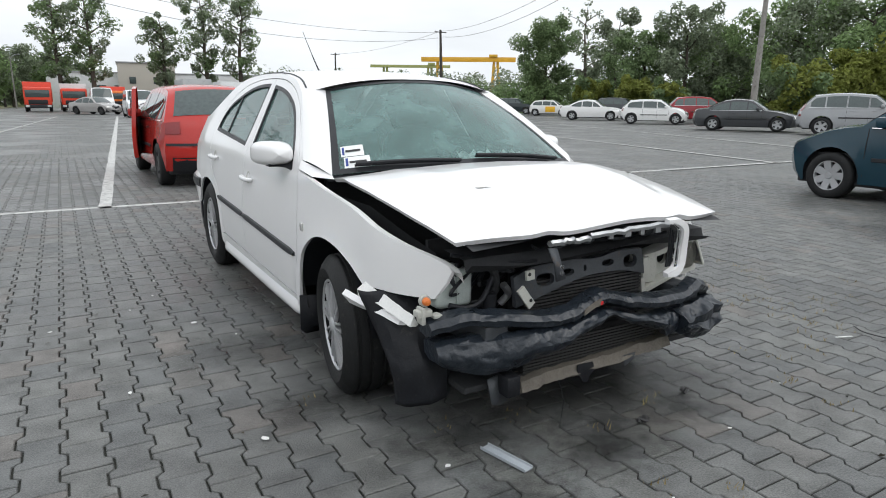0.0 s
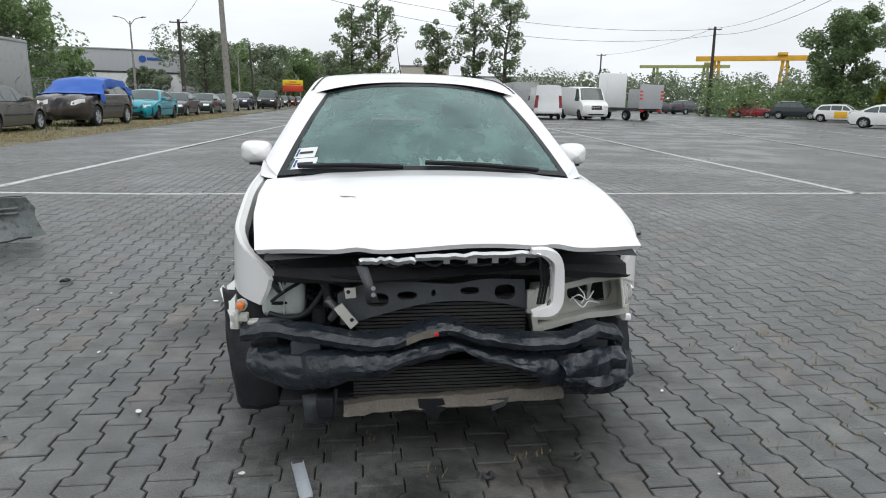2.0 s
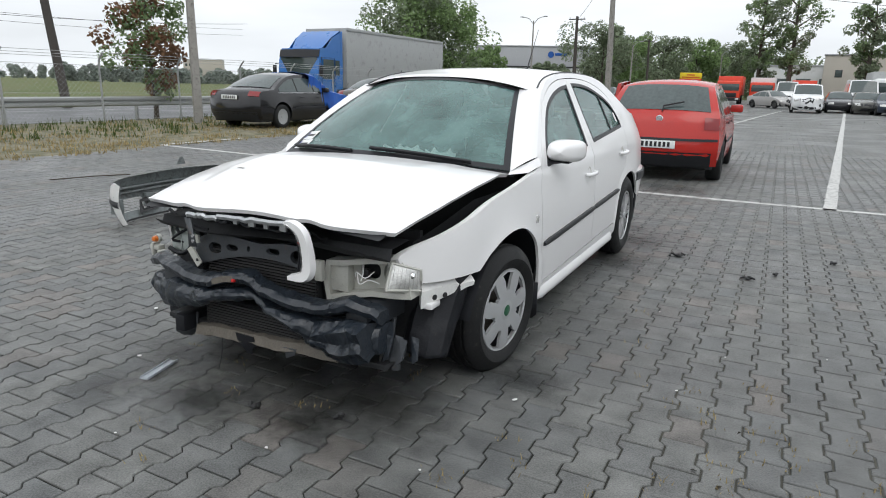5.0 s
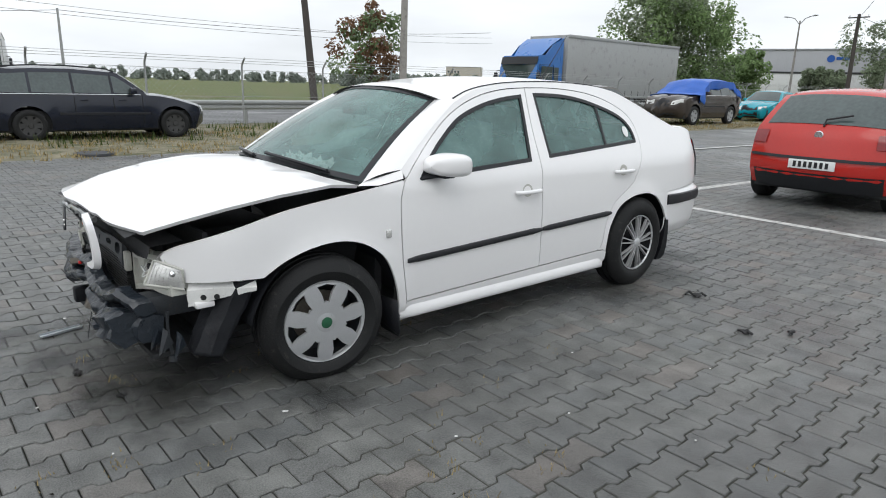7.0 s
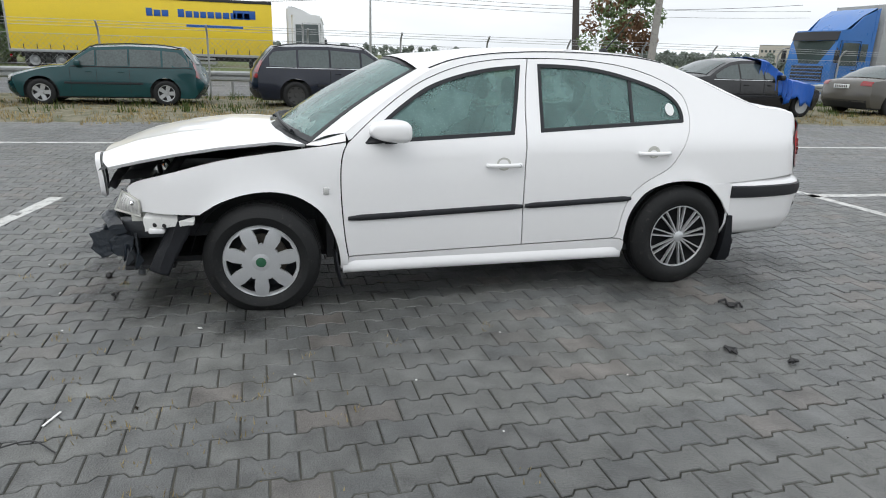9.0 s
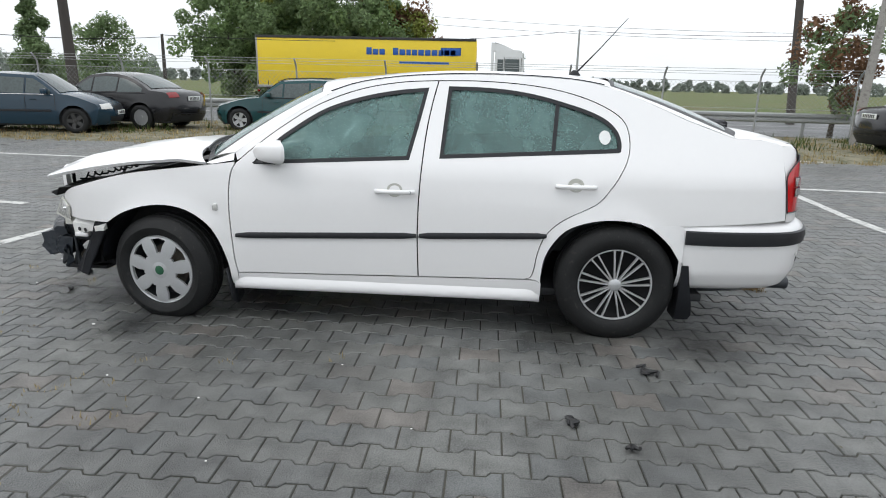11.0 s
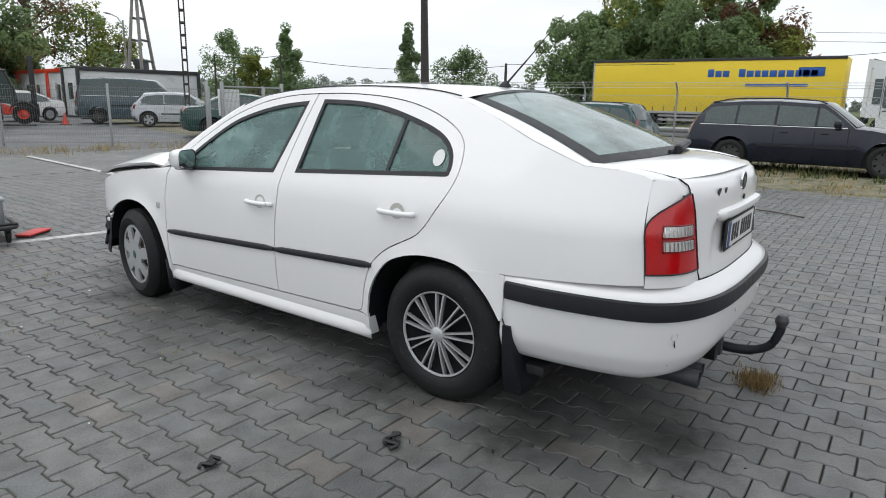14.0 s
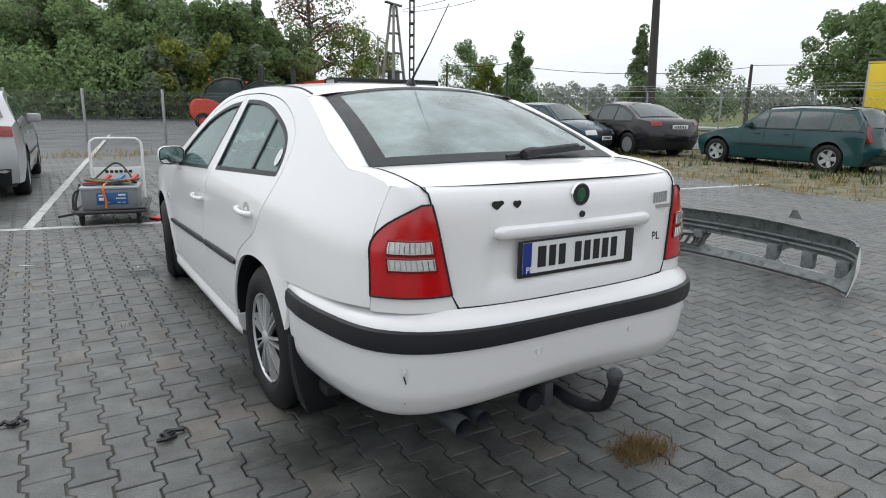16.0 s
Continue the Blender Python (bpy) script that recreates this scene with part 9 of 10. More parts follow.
def pylon(label, x, y, h, spread):
    t = thing("pylon", label, "pylon", pose(x, y, -0.05, 0, 0, 33))
    for sx in (-1, 1):
        for sy in (-1, 1):
            part("leg", tube([(sx * spread, sy * spread * 0.5, 0), (sx * 0.18, sy * 0.12, h)], [0.14, 0.10], 6), CONCRETE, t)
    for z in (0.25, 0.42, 0.58, 0.75, 0.9):
        w = spread * (1 - z) + 0.2 * z
        part("brace", box(-w, w, -w * 0.5 - 0.06, -w * 0.5 + 0.06, z * h - 0.08, z * h + 0.08, 0.01), METAL_DARK, t)
        part("brace", box(-w, w, w * 0.5 - 0.06, w * 0.5 + 0.06, z * h - 0.08, z * h + 0.08, 0.01), METAL_DARK, t)
    part("cross_arm", box(-1.3, 1.3, -0.1, 0.1, h - 0.1, h + 0.06, 0.02), METAL_DARK, t)
    part("platform", box(-1.1, 1.1, -0.9, 0.9, 2.75, 2.9, 0.02), METAL_DARK, t)
    part("transformer", box(-0.45, 0.45, -0.35, 0.35, 2.9, 4.0, 0.06), METAL_DARK, t)


pylon("dark transformer pylon behind the container offices", -24.17, -45.0, 9.2, 1.35)

# ---------- fences ----------
# steel fence with bent tops along the verge
fence = thing("wire_fence", "steel wire fence with bent post tops along the verge", "fence")
post_geo = tube(curve([(0, 0, -0.2), (0, 0, 1.0), (0, 0, 1.62), (0.05, 0, 1.78), (0.22, 0, 1.95)], 4), 0.028, 7)
post_mesh = mesh("post", *post_geo)
post_mesh.materials.append(GALVANISED)
yy = -16.0
while yy < 60:
    if not 9.6 < yy < 10.6:
        o = new("post", post_mesh)
        o.parent = fence
        o.matrix_basis = pose(-15.3, yy, 0)
    yy += 2.69
for k, (dx, z) in enumerate(((0, 0.10), (0, 0.85), (0, 1.60), (0.07, 1.80), (0.15, 1.87), (0.21, 1.94))):
    part("strand", tube([(-15.3 + dx, -16 + 2.69 * j * 2, z + 0.01 * math.sin(j * 1.7 + k)) for j in range(15)], 0.006, 4), GALVANISED, fence)
LV, LF = [], []
for sgn in (1, -1):
    for k in range(-12, 20):
        u0 = k * 0.14
        a0, a1 = max(0.0, u0), min(2.69, u0 + 1.5)
        if a1 - a0 < 0.05:
            continue
        z0, z1 = 0.1 + a0 - u0, 0.1 + a1 - u0
        if sgn < 0:
            z0, z1 = 1.7 - z0, 1.7 - z1
        n0 = len(LV)
        w = 0.0022
        LV += [(w, a0, z0 - w), (-w, a0, z0 + w), (w, a0, z0 + w * 2), (w, a1, z1 - w), (-w, a1, z1 + w), (w, a1, z1 + w * 2)]
        LF += [(n0, n0 + 1, n0 + 4, n0 + 3), (n0 + 1, n0 + 2, n0 + 5, n0 + 4), (n0 + 2, n0, n0 + 3, n0 + 5)]
link_mesh = mesh("chain_link", LV, LF, False)
link_mesh.materials.append(GALVANISED)
for k in range(28):
    o = new("chain_link", link_mesh)
    o.parent = fence
    o.matrix_basis = pose(-15.28, -16.0 + 2.69 * k, 0)
# guard rail
rail = thing("guard_rail", "weathered steel guard rail beside the road", "guard rail")
prof = [(0.0, 0.44), (0.06, 0.48), (0.06, 0.54), (0.0, 0.585), (0.06, 0.63), (0.06, 0.69), (0.0, 0.73)]
part("rail_beam", loft([[(-16.2 + dx, y, z) for dx, z in prof] for y in (-70, -30, 0, 30, 70)]), GALVANISED, rail)
for k in range(36):
    part("rail_post", box(-16.28, -16.2, -70.04 + 4 * k, -69.96 + 4 * k, -0.1, 0.70, 0.005), GALVANISED, rail)

# welded mesh fence of the yard
FA, FB = Vector((-7.9, -13.1, 0)), Vector((4.6, -22.1, 0))
fdir = (FB - FA).normalized()
fyaw = math.degrees(math.atan2(fdir.y, fdir.x))
pitch_ = 2.52
V, Fc = [], []


def bar(V, Fc, x0, x1, y, z0, z1, w=0.0022):
    k = len(V)
    V.extend([(x0 - w, y - w, z0 - w), (x1 + w, y - w, z0 - w), (x1 + w, y + w, z0 - w), (x0 - w, y + w, z0 - w), (x0 - w, y - w, z1 + w), (x1 + w, y - w, z1 + w), (x1 + w, y + w, z1 + w), (x0 - w, y + w, z1 + w)])
    Fc.extend([(k, k + 1, k + 5, k + 4), (k + 1, k + 2, k + 6, k + 5), (k + 2, k + 3, k + 7, k + 6), (k + 3, k, k + 4, k + 7)])


for k in range(46):
    u = 0.03 + 2.44 * k / 45
    bar(V, Fc, u, u, 0, 0.05, 1.55)
for z in (0.08, 0.28, 0.33, 0.53, 0.73, 0.78, 0.98, 1.18, 1.23, 1.43, 1.52):
    bar(V, Fc, 0.0, 2.48, 0.006, z, z, 0.003)
panel_mesh = mesh("mesh_panel", V, Fc, False)
panel_mesh.materials.append(FENCE_STEEL)
yard_fence = thing("mesh_fence", "grey welded mesh fence round the yard", "fence", pose(FA.x, FA.y, -0.02, 0, 0, fyaw))
for k in range(7):
    o = new("mesh_panel", panel_mesh)
    o.parent = yard_fence
    o.matrix_basis = pose(k * pitch_, 0, 0)
    pst = part("fence_post", box(-0.03, 0.03, -0.03, 0.03, -0.1, 1.62, 0.004), GALVANISED, yard_fence, m=Matrix.Translation((k * pitch_ - 0.03, -0.02, 0)))
    part("post_cap", box(-0.034, 0.034, -0.034, 0.034, 1.62, 1.635, 0.003), BLACK_TRIM, pst)
# the gate and its white panel
gate = thing("yard_gate", "grey mesh yard gate standing open with white panel", "gate", pose(-10.2, -12.75, -0.02, 0, 0, -9))
for x, h in ((0.0, 1.75), (0.62, 1.65), (1.9, 1.75), (2.35, 1.75)):
    part("gate_post", box(x - 0.04, x + 0.04, -0.04, 0.04, 0, h, 0.006), GALVANISED, gate)
for z in (0.15, 1.62):
    part("gate_bar", box(0.0, 1.9, -0.02, 0.02, z - 0.02, z + 0.02, 0.004), GALVANISED, gate)
gm = new("gate_mesh", panel_mesh)
gm.parent = gate
gm.matrix_basis = Matrix.Diagonal((0.74, 1, 1.02, 1))
part("white_panel", box(1.35, 2.0, -0.07, -0.045, 0.82, 1.55, 0.01), PAPER, gate, "blank white panel")
part("yellow_sign", box(0.12, 0.45, -0.07, -0.05, 0.98, 1.2, 0.005), SIGN_YELLOW, gate, "small yellow warning sign")
part("sign_bar", box(0.15, 0.42, -0.076, -0.07, 1.10, 1.14, 0.001), RED_WIRE, gate)

# red canister by the gate
can = thing("canister", "red plastic canister standing by the gate", "canister", pose(-9.3, -12.6, 0.0, 0, 0, 20))
part("body", box(-0.16, 0.16, -0.11, 0.11, 0, 0.52, 0.05, 3), BRIGHT_RED, can)
part("handle", tube([(-0.1, 0, 0.52), (-0.08, 0, 0.60), (0.06, 0, 0.60), (0.08, 0, 0.52)], 0.018, 7), BRIGHT_RED, can)
part("cap", lathe([(0.0, 0.58), (0.035, 0.58), (0.035, 0.50)], 14, "z"), INK, can, m=Matrix.Translation((0.12, 0, 0)))

# ---------- yard: vehicles and container offices ----------
YARD = "vehicles in the yard"
make_car("panel_van", "grey-blue minibus parked in the yard", "minivan", (0.055, 0.085, 0.10), stand(-13.93, -27.56, -122, 0, 1.10), YARD, STEEL_RIM, "r", "", 61, 5)
make_car("hatchback_car", "pale silver hatchback parked in the yard", "hatch", (0.50, 0.52, 0.55), stand(-13.68, -23.63, -122, 0, 1.02), YARD, ALLOY, "r", "", 62, 5)
make_car("saloon_car", "dark green saloon behind the yard gate", "saloon", (0.015, 0.055, 0.045), stand(-11.57, -15.94, -127), YARD, STEEL_RIM, "r", "", 63, 5)
make_car("saloon_car", "white saloon parked by the container offices", "saloon", (0.72, 0.72, 0.71), stand(-10.22, -32.33, 96), YARD, ALLOY, "", "", 64, 10)


def forklift(label, m, mast_up=2.85):
    t = thing("forklift", label, "forklift", m, "forklifts")
    side = ((-0.62, 0.42), (-0.70, 0.66), (-0.10, 0.80), (0.55, 1.16), (1.15, 1.36), (1.66, 1.34), (1.84, 1.12), (1.86, 0.72), (1.70, 0.48), (0.6, 0.34))
    part("body", loft([[(x, 0.6 + (y - 0.6) * k, 0.8 + (z - 0.8) * k) for y, z in side] for x, k in ((-0.66, 0.90), (-0.60, 1.0), (0.60, 1.0), (0.66, 0.90))], True, True), FORK_RED, t, edge=25)
    part("rear_grille", box(-0.42, 0.42, 1.80, 1.875, 0.85, 1.12, 0.02), INK, t)
    part("floor_plate", box(-0.64, 0.64, -0.66, 0.25, 0.40, 0.48, 0.02), INK, t)
    for s in (1, -1):
        for y, r in ((-0.78, 0.42), (1.28, 0.38)):
            w = part("wheel", lathe([(r * 0.5, -0.12), (r * 0.95, -0.12), (r, -0.07), (r, 0.07), (r * 0.95, 0.12), (r * 0.5, 0.12)], 24, "x"), RUBBER, t, m=Matrix.Translation((s * 0.60, y, r)))
            part("hub", lathe([(r * 0.52, 0.10), (r * 0.4, 0.05), (r * 0.15, 0.12), (0.0, 0.12)], 18, "x"), FORK_RED, w, m=Matrix.Diagonal((s, 1, 1, 1)))
        part("mudguard", tube([(s * 0.60, -0.78 + 0.50 * math.cos(a), 0.42 + 0.50 * math.sin(a)) for a in np.linspace(0.2, 2.6, 9)], 0.07, 6), INK, t)
        part("cab_pillar", tube([(s * 0.56, -0.60, 0.62), (s * 0.54, -0.50, 1.5), (s * 0.50, -0.22, 2.20)], 0.05, 6), INK, t)
        part("cab_pillar", tube(curve([(s * 0.56, 1.30, 1.34), (s * 0.54, 1.12, 1.80), (s * 0.50, 0.72, 2.14), (s * 0.50, 0.35, 2.24)], 3), 0.05, 6), INK, t)
        part("side_glass", sheet([(-0.55, 0.80), (0.0, 0.88), (0.6, 1.22), (1.2, 1.40), (1.05, 1.80), (0.70, 2.08), (0.3, 2.18), (-0.2, 2.16), (-0.46, 1.5)], lambda u, v: (s * 0.55, u, v), 0.5), CAR_GLASS, t)
        part("mast_rail", box(s * 0.34 - 0.06, s * 0.34 + 0.06, -1.32, -1.12, 0.08, mast_up, 0.01), INK, t)
        part("lift_ram", tube([(s * 0.20, -1.18, 0.3), (s * 0.20, -1.18, mast_up - 0.3)], 0.04, 8), INK, t)
        part("tilt_ram", tube([(s * 0.42, -0.55, 0.62), (s * 0.36, -1.12, 0.95)], 0.04, 8), INK, t)
        part("fork", box(s * 0.30 - 0.07, s * 0.30 + 0.07, -2.45, -1.35, 0.05, 0.10, 0.01), INK, t)
    part("roof", loft([[(x, y, z + (0.0 if abs(x) < 0.5 else -0.04)) for y, z in ((-0.32, 2.18), (-0.30, 2.26), (0.3, 2.31), (0.75, 2.20), (0.74, 2.12), (0.3, 2.22))] for x in (-0.56, -0.48, 0.48, 0.56)], True, True), INK, t, edge=30)
    part("seat", join(box(-0.27, 0.27, 0.15, 0.68, 1.02, 1.18, 0.05), box(-0.27, 0.27, 0.58, 0.74, 1.10, 1.75, 0.06)), INK, t)
    part("steering_column", tube([(0, -0.42, 0.7), (0, -0.18, 1.30)], 0.05, 8), INK, t)
    part("work_lamp", box(-0.10, 0.10, 0.98, 1.10, 2.12, 2.24, 0.02), LENS_RED, t)
    part("fork_carriage", box(-0.52, 0.52, -1.38, -1.32, 0.28, 0.85, 0.01), INK, t)
    for z in (0.7, 1.6, mast_up - 0.05):
        part("mast_cross", box(-0.38, 0.38, -1.26, -1.16, z - 0.06, z + 0.06, 0.01), INK, t)
    return t


FORK_RED = mat("forklift_red_paint", (0.62, 0.055, 0.028), 0.45, var=0.10, scale=3, spec=0.4)
forklift("red and black forklift parked behind the fence", stand(-6.25, -26.43, -112))
forklift("red and black forklift parked behind another forklift", stand(-8.64, -29.00, -112))


def container(label, x, y, yaw, w, d, h, wall, frame_m, doors):
    t = thing("container_office", label, "container office", pose(x, y, -0.03, 0, 0, yaw), "container offices")
    part("wall", box(-w / 2 + 0.03, w / 2 - 0.03, -d / 2 + 0.03, d / 2 - 0.03, 0.1, h - 0.05, 0.01), wall, t)
    for sx in (-1, 1):
        for sy in (-1, 1):
            part("corner_post", box(sx * w / 2 - 0.09, sx * w / 2 + 0.09, sy * d / 2 - 0.09, sy * d / 2 + 0.09, 0, h, 0.01), frame_m, t)
    for sy in (-1, 1):
        part("top_rail", box(-w / 2, w / 2, sy * d / 2 - 0.06, sy * d / 2 + 0.06, h - 0.2, h + 0.02, 0.01), frame_m, t)
        part("floor_rail", box(-w / 2, w / 2, sy * d / 2 - 0.05, sy * d / 2 + 0.05, 0, 0.14, 0.01), frame_m, t)
    part("roof", box(-w / 2, w / 2, -d / 2, d / 2, h - 0.06, h + 0.03, 0.01), frame_m, t)
    for kind_, u in doors:
        if kind_ == "d":
            dr = part("door", box(u - 0.42, u + 0.42, d / 2 + 0.0, d / 2 + 0.03, 0.15, 2.05, 0.01), wall, t, "pale door")
            part("handle", box(u + 0.28, u + 0.36, d / 2 + 0.03, d / 2 + 0.06, 1.0, 1.06, 0.005), INK, dr)
            part("notice", box(u - 0.12, u + 0.16, d / 2 + 0.032, d / 2 + 0.038, 1.3, 1.65, 0.002), PAPER, dr)
        else:
            wd = part("window", box(u - 0.35, u + 0.35, d / 2, d / 2 + 0.03, 0.85, 1.95, 0.01), CAB_WHITE, t)
            part("pane", box(u - 0.28, u + 0.28, d / 2 + 0.028, d / 2 + 0.034, 0.92, 1.88, 0.002), CAR_GLASS, wd)
    return t


corner = Vector((-15.30, -36.19, 0))
along, back = Vector((-0.9927, 0.1202, 0)), Vector((-0.1202, -0.9927, 0))
for k, doors in enumerate(((("d", 0.5), ("w", -0.5)), (("w", 0.4), ("d", -0.6)), (("d", 0.5), ("w", -0.6)), (("w", 0.4), ("d", -0.6)), (("d", 0.3),))):
    c = corner + back * (2.62 + 3.06 * (k + 0.5)) + along * 1.35
    container("white container office with red frame in a row", c.x, c.y, -96.9, 3.0, 2.5, 2.8, BUILD_WHITE, BRIGHT_RED, doors)
c = corner + along * 3.6 + back * 1.25
office = container("long white container office with dark frame", c.x, c.y, -6.9, 7.2, 2.5, 2.85, BUILD_WHITE, CHASSIS, ())
end_x = -3.6 if (office.matrix_basis.to_3x3() @ Vector((1, 0, 0))).dot(along) > 0 else 3.6
wd = part("window", box(end_x - 0.03, end_x + 0.03, -0.45, 0.45, 0.95, 2.05, 0.01), CAB_WHITE, office)
part("pane", box(end_x - 0.038, end_x + 0.038, -0.37, 0.37, 1.03, 1.97, 0.002), CAR_GLASS, wd)

# traffic cone
cone = thing("traffic_cone", "orange traffic cone standing in the yard", "traffic cone", pose(-10.41, -27.30, -0.03))
part("cone", lathe([(0.14, 0.03), (0.10, 0.18), (0.03, 0.50), (0.0, 0.51)], 16, "z"), BRIGHT_RED, cone)
part("base", box(-0.18, 0.18, -0.18, 0.18, 0, 0.035, 0.01), INK, cone)
# blue rag at the fence
rag = part("rag", loft([[(-0.45 + 0.9 * i / 12, -0.16 + 0.32 * j / 8, max(0.004, 0.07 * abs(math.sin(i * 1.7 + j)) * math.sin(math.pi * i / 12) * math.sin(math.pi * j / 8) + 0.05 * math.sin(math.pi * j / 8))) for j in range(9)] for i in range(13)]), mat("blue_cloth", (0.02, 0.13, 0.5), 0.9, var=0.2, scale=9, bump=0.5, bscale=40), None, m=pose(-1.7, -13.6, -0.02, 0, 0, -8))
tagged(rag, "crumpled bright blue rag lying by the fence", "rag")

# ---------- far buildings ----------
def building(name, label, x0, y0, x1, y1, depth, h, wall, windows=(), lower=None, roof=None, cat="building"):
    """The front runs from one ground corner to the other; the block lies behind it."""
    a, b = Vector((x0, y0, 0)), Vector((x1, y1, 0))
    d = b - a
    w = d.length
    yaw = math.degrees(math.atan2(d.y, d.x))
    t = thing(name, label, cat, pose(x0, y0, -0.06, 0, 0, yaw))
    part("wall", box(0, w, 0, depth, 0, h, 0.02), wall, t)
    part("roof", box(-0.15, w + 0.15, -0.15, depth + 0.15, h, h + 0.18, 0.03), roof or BUILD_GREY, t)
    n = int(w / 1.2)
    for k in range(n if wall == BUILD_GREY else 0):
        part("cladding_rib", box((k + 0.5) * w / n - 0.03, (k + 0.5) * w / n + 0.03, -0.04, 0.0, 0.2, h - 0.1, 0.005), wall, t)
    if lower:
        part("lower_block", box(lower[0], lower[1], -lower[2], -0.05, 0, lower[3], 0.03), BUILD_WHITE, t, "low white annex")
        part("annex_roof", box(lower[0] - 0.1, lower[1] + 0.1, -lower[2] - 0.1, -0.05, lower[3], lower[3] + 0.25, 0.02), CHASSIS, t)
    for wx0, wx1, wz0, wz1 in windows:
        wd = part("window", box(wx0, wx1, -0.05, 0.0, wz0, wz1, 0.01), CHASSIS, t)
        part("pane", box(wx0 + 0.06, wx1 - 0.06, -0.06, -0.045, wz0 + 0.06, wz1 - 0.06, 0.002), CAR_GLASS, wd)
    return t


wh = building("warehouse", "large grey metal warehouse with blue round emblem", -44.5, 96.8, -25.8, 103.0, 28, 7.7, BUILD_GREY, (), (-2, 17.5, 4.0, 4.3))
part("round_emblem", lathe([(0.0, 0.0), (0.22, 0.0), (0.22, 0.03), (0.50, 0.03), (0.50, 0.0)], 28, "y"), BLUE_PRINT, wh, m=Matrix.Translation((12.4, -0.06, 6.5)))
part("emblem_bar", box(13.05, 15.1, -0.08, -0.045, 6.35, 6.75, 0.01), BLUE_PRINT, wh)
building("white_hall", "long low white hall behind the scrap cars", -3.0, 115.6, 36.0, 111.5, 20, 5.4, BUILD_WHITE, [(3 + 3.2 * k, 5 + 3.2 * k, 2.6, 3.5) for k in range(11)])
building("beige_house", "plain beige rendered block behind the trees", 6.3, 105.5, 14.2, 104.9, 9, 6.6, BEIGE, [(1.5, 2.4, 3.6, 4.6), (4.8, 5.7, 3.6, 4.6)])
building("office_block", "distant grey flats behind the field", -226, 196, -214, 206, 10, 9.5, BEIGE, [(0.8 + 1.5 * (k % 4), 1.6 + 1.5 * (k % 4), 1.5 + 2.6 * (k // 4), 2.6 + 2.6 * (k // 4)) for k in range(12)])

# billboard
bb = thing("billboard", "yellow and red billboard on posts beside the road", "billboard", pose(-10.2, 95.0, -0.05, 0, 0, 6))
part("upper_panel", box(-1.45, 1.45, -0.05, 0.05, 2.95, 3.75, 0.01), SIGN_YELLOW, bb)
part("lower_panel", box(-1.45, 1.45, -0.05, 0.05, 2.1, 2.95, 0.01), BRIGHT_RED, bb)
for z, w in ((3.45, 0.55), (3.15, 1.15), (2.75, 0.2), (2.45, 0.2)):
    if w > 0.3:
        part("writing_bar", box(-w, w, -0.06, -0.05, z - 0.07, z + 0.07, 0.001), BRIGHT_RED, bb)
for s in (1, -1):
    part("board_post", box(s * 1.1 - 0.06, s * 1.1 + 0.06, 0.05, 0.15, 0, 3.7, 0.01), GALVANISED, bb)


def gantry(label, x0, y0, x1, y1, z0, z1, legs, paint_):
    a, b = Vector((x0, y0, 0)), Vector((x1, y1, 0))
    d = b - a
    w = d.length
    t = thing("gantry_crane", label, "crane", pose(x0, y0, -0.05, 0, 0, math.degrees(math.atan2(d.y, d.x))))
    part("main_beam", box(0, w, -0.5, 0.5, z0, z1, 0.04), paint_, t)
    part("walkway", box(0.2, w - 0.2, -1.1, -0.5, z0 - 0.05, z0 + 0.05, 0.01), paint_, t)
    for k in range(int(w / 1.5)):
        part("beam_rib", box(k * 1.5 + 0.7, k * 1.5 + 0.82, -0.54, 0.54, z0, z1, 0.01), paint_, t)
    for u in legs:
        for s in (1, -1):
            part("leg", tube([(u - 0.5, s * 2.4, 0), (u, s * 0.5, z0)], [0.18, 0.25], 4), paint_, t, smooth=False)
            part("leg", tube([(u + 1.3, s * 2.4, 0), (u + 0.7, s * 0.5, z0)], [0.18, 0.25], 4), paint_, t, smooth=False)
            for z in (0.3, 0.55, 0.8):
                part("leg_brace", tube([(u - 0.5 * (1 - z), s * (2.4 - 1.9 * z), z0 * z), (u + 0.7 + 0.6 * (1 - z - 0.15), s * (2.4 - 1.9 * (z + 0.15)), z0 * (z + 0.15))], 0.08, 4), paint_, t, smooth=False)
        part("end_truck", box(u - 0.4, u + 1.2, -2.7, 2.7, 0.05, 0.6, 0.04), paint_, t)
    part("hoist", box(w * 0.72, w * 0.72 + 1.6, -0.8, 0.8, z1, z1 + 0.5, 0.05), paint_, t)


gantry("yellow gantry crane above the trees", 60.4, 110.9, 76.0, 101.2, 8.9, 9.75, (3.2, 14.2), CRANE_YELLOW)
gantry("faded green gantry crane behind the bushes", 59.6, 133.4, 75.6, 125.3, 8.7, 9.3, (3.0, 13.0), CRANE_GREEN)

# recovery lorry and far lorries at the end of the lot
rec = thing("recovery_lorry", "white recovery lorry with grey box seen from behind", "lorry", stand(19.3, 44.3, 200))
part("cab", box(-1.0, 1.0, -3.0, -1.0, 0.55, 2.35, 0.2, 3), CAB_WHITE, rec)
part("sleeper_box", box(-1.0, 1.0, -1.3, -0.3, 0.75, 3.45, 0.08), CAB_WHITE, rec)
part("flat_bed", box(-1.1, 1.1, -0.3, 3.2, 0.72, 0.90, 0.02), METAL_DARK, rec)
part("grey_box", box(-1.12, 1.12, 2.2, 3.3, 0.9, 2.2, 0.03), GREY_CURTAIN, rec)
part("tail_board", box(-1.12, 1.12, 3.3, 3.4, 0.85, 2.55, 0.02), BUILD_GREY, rec)
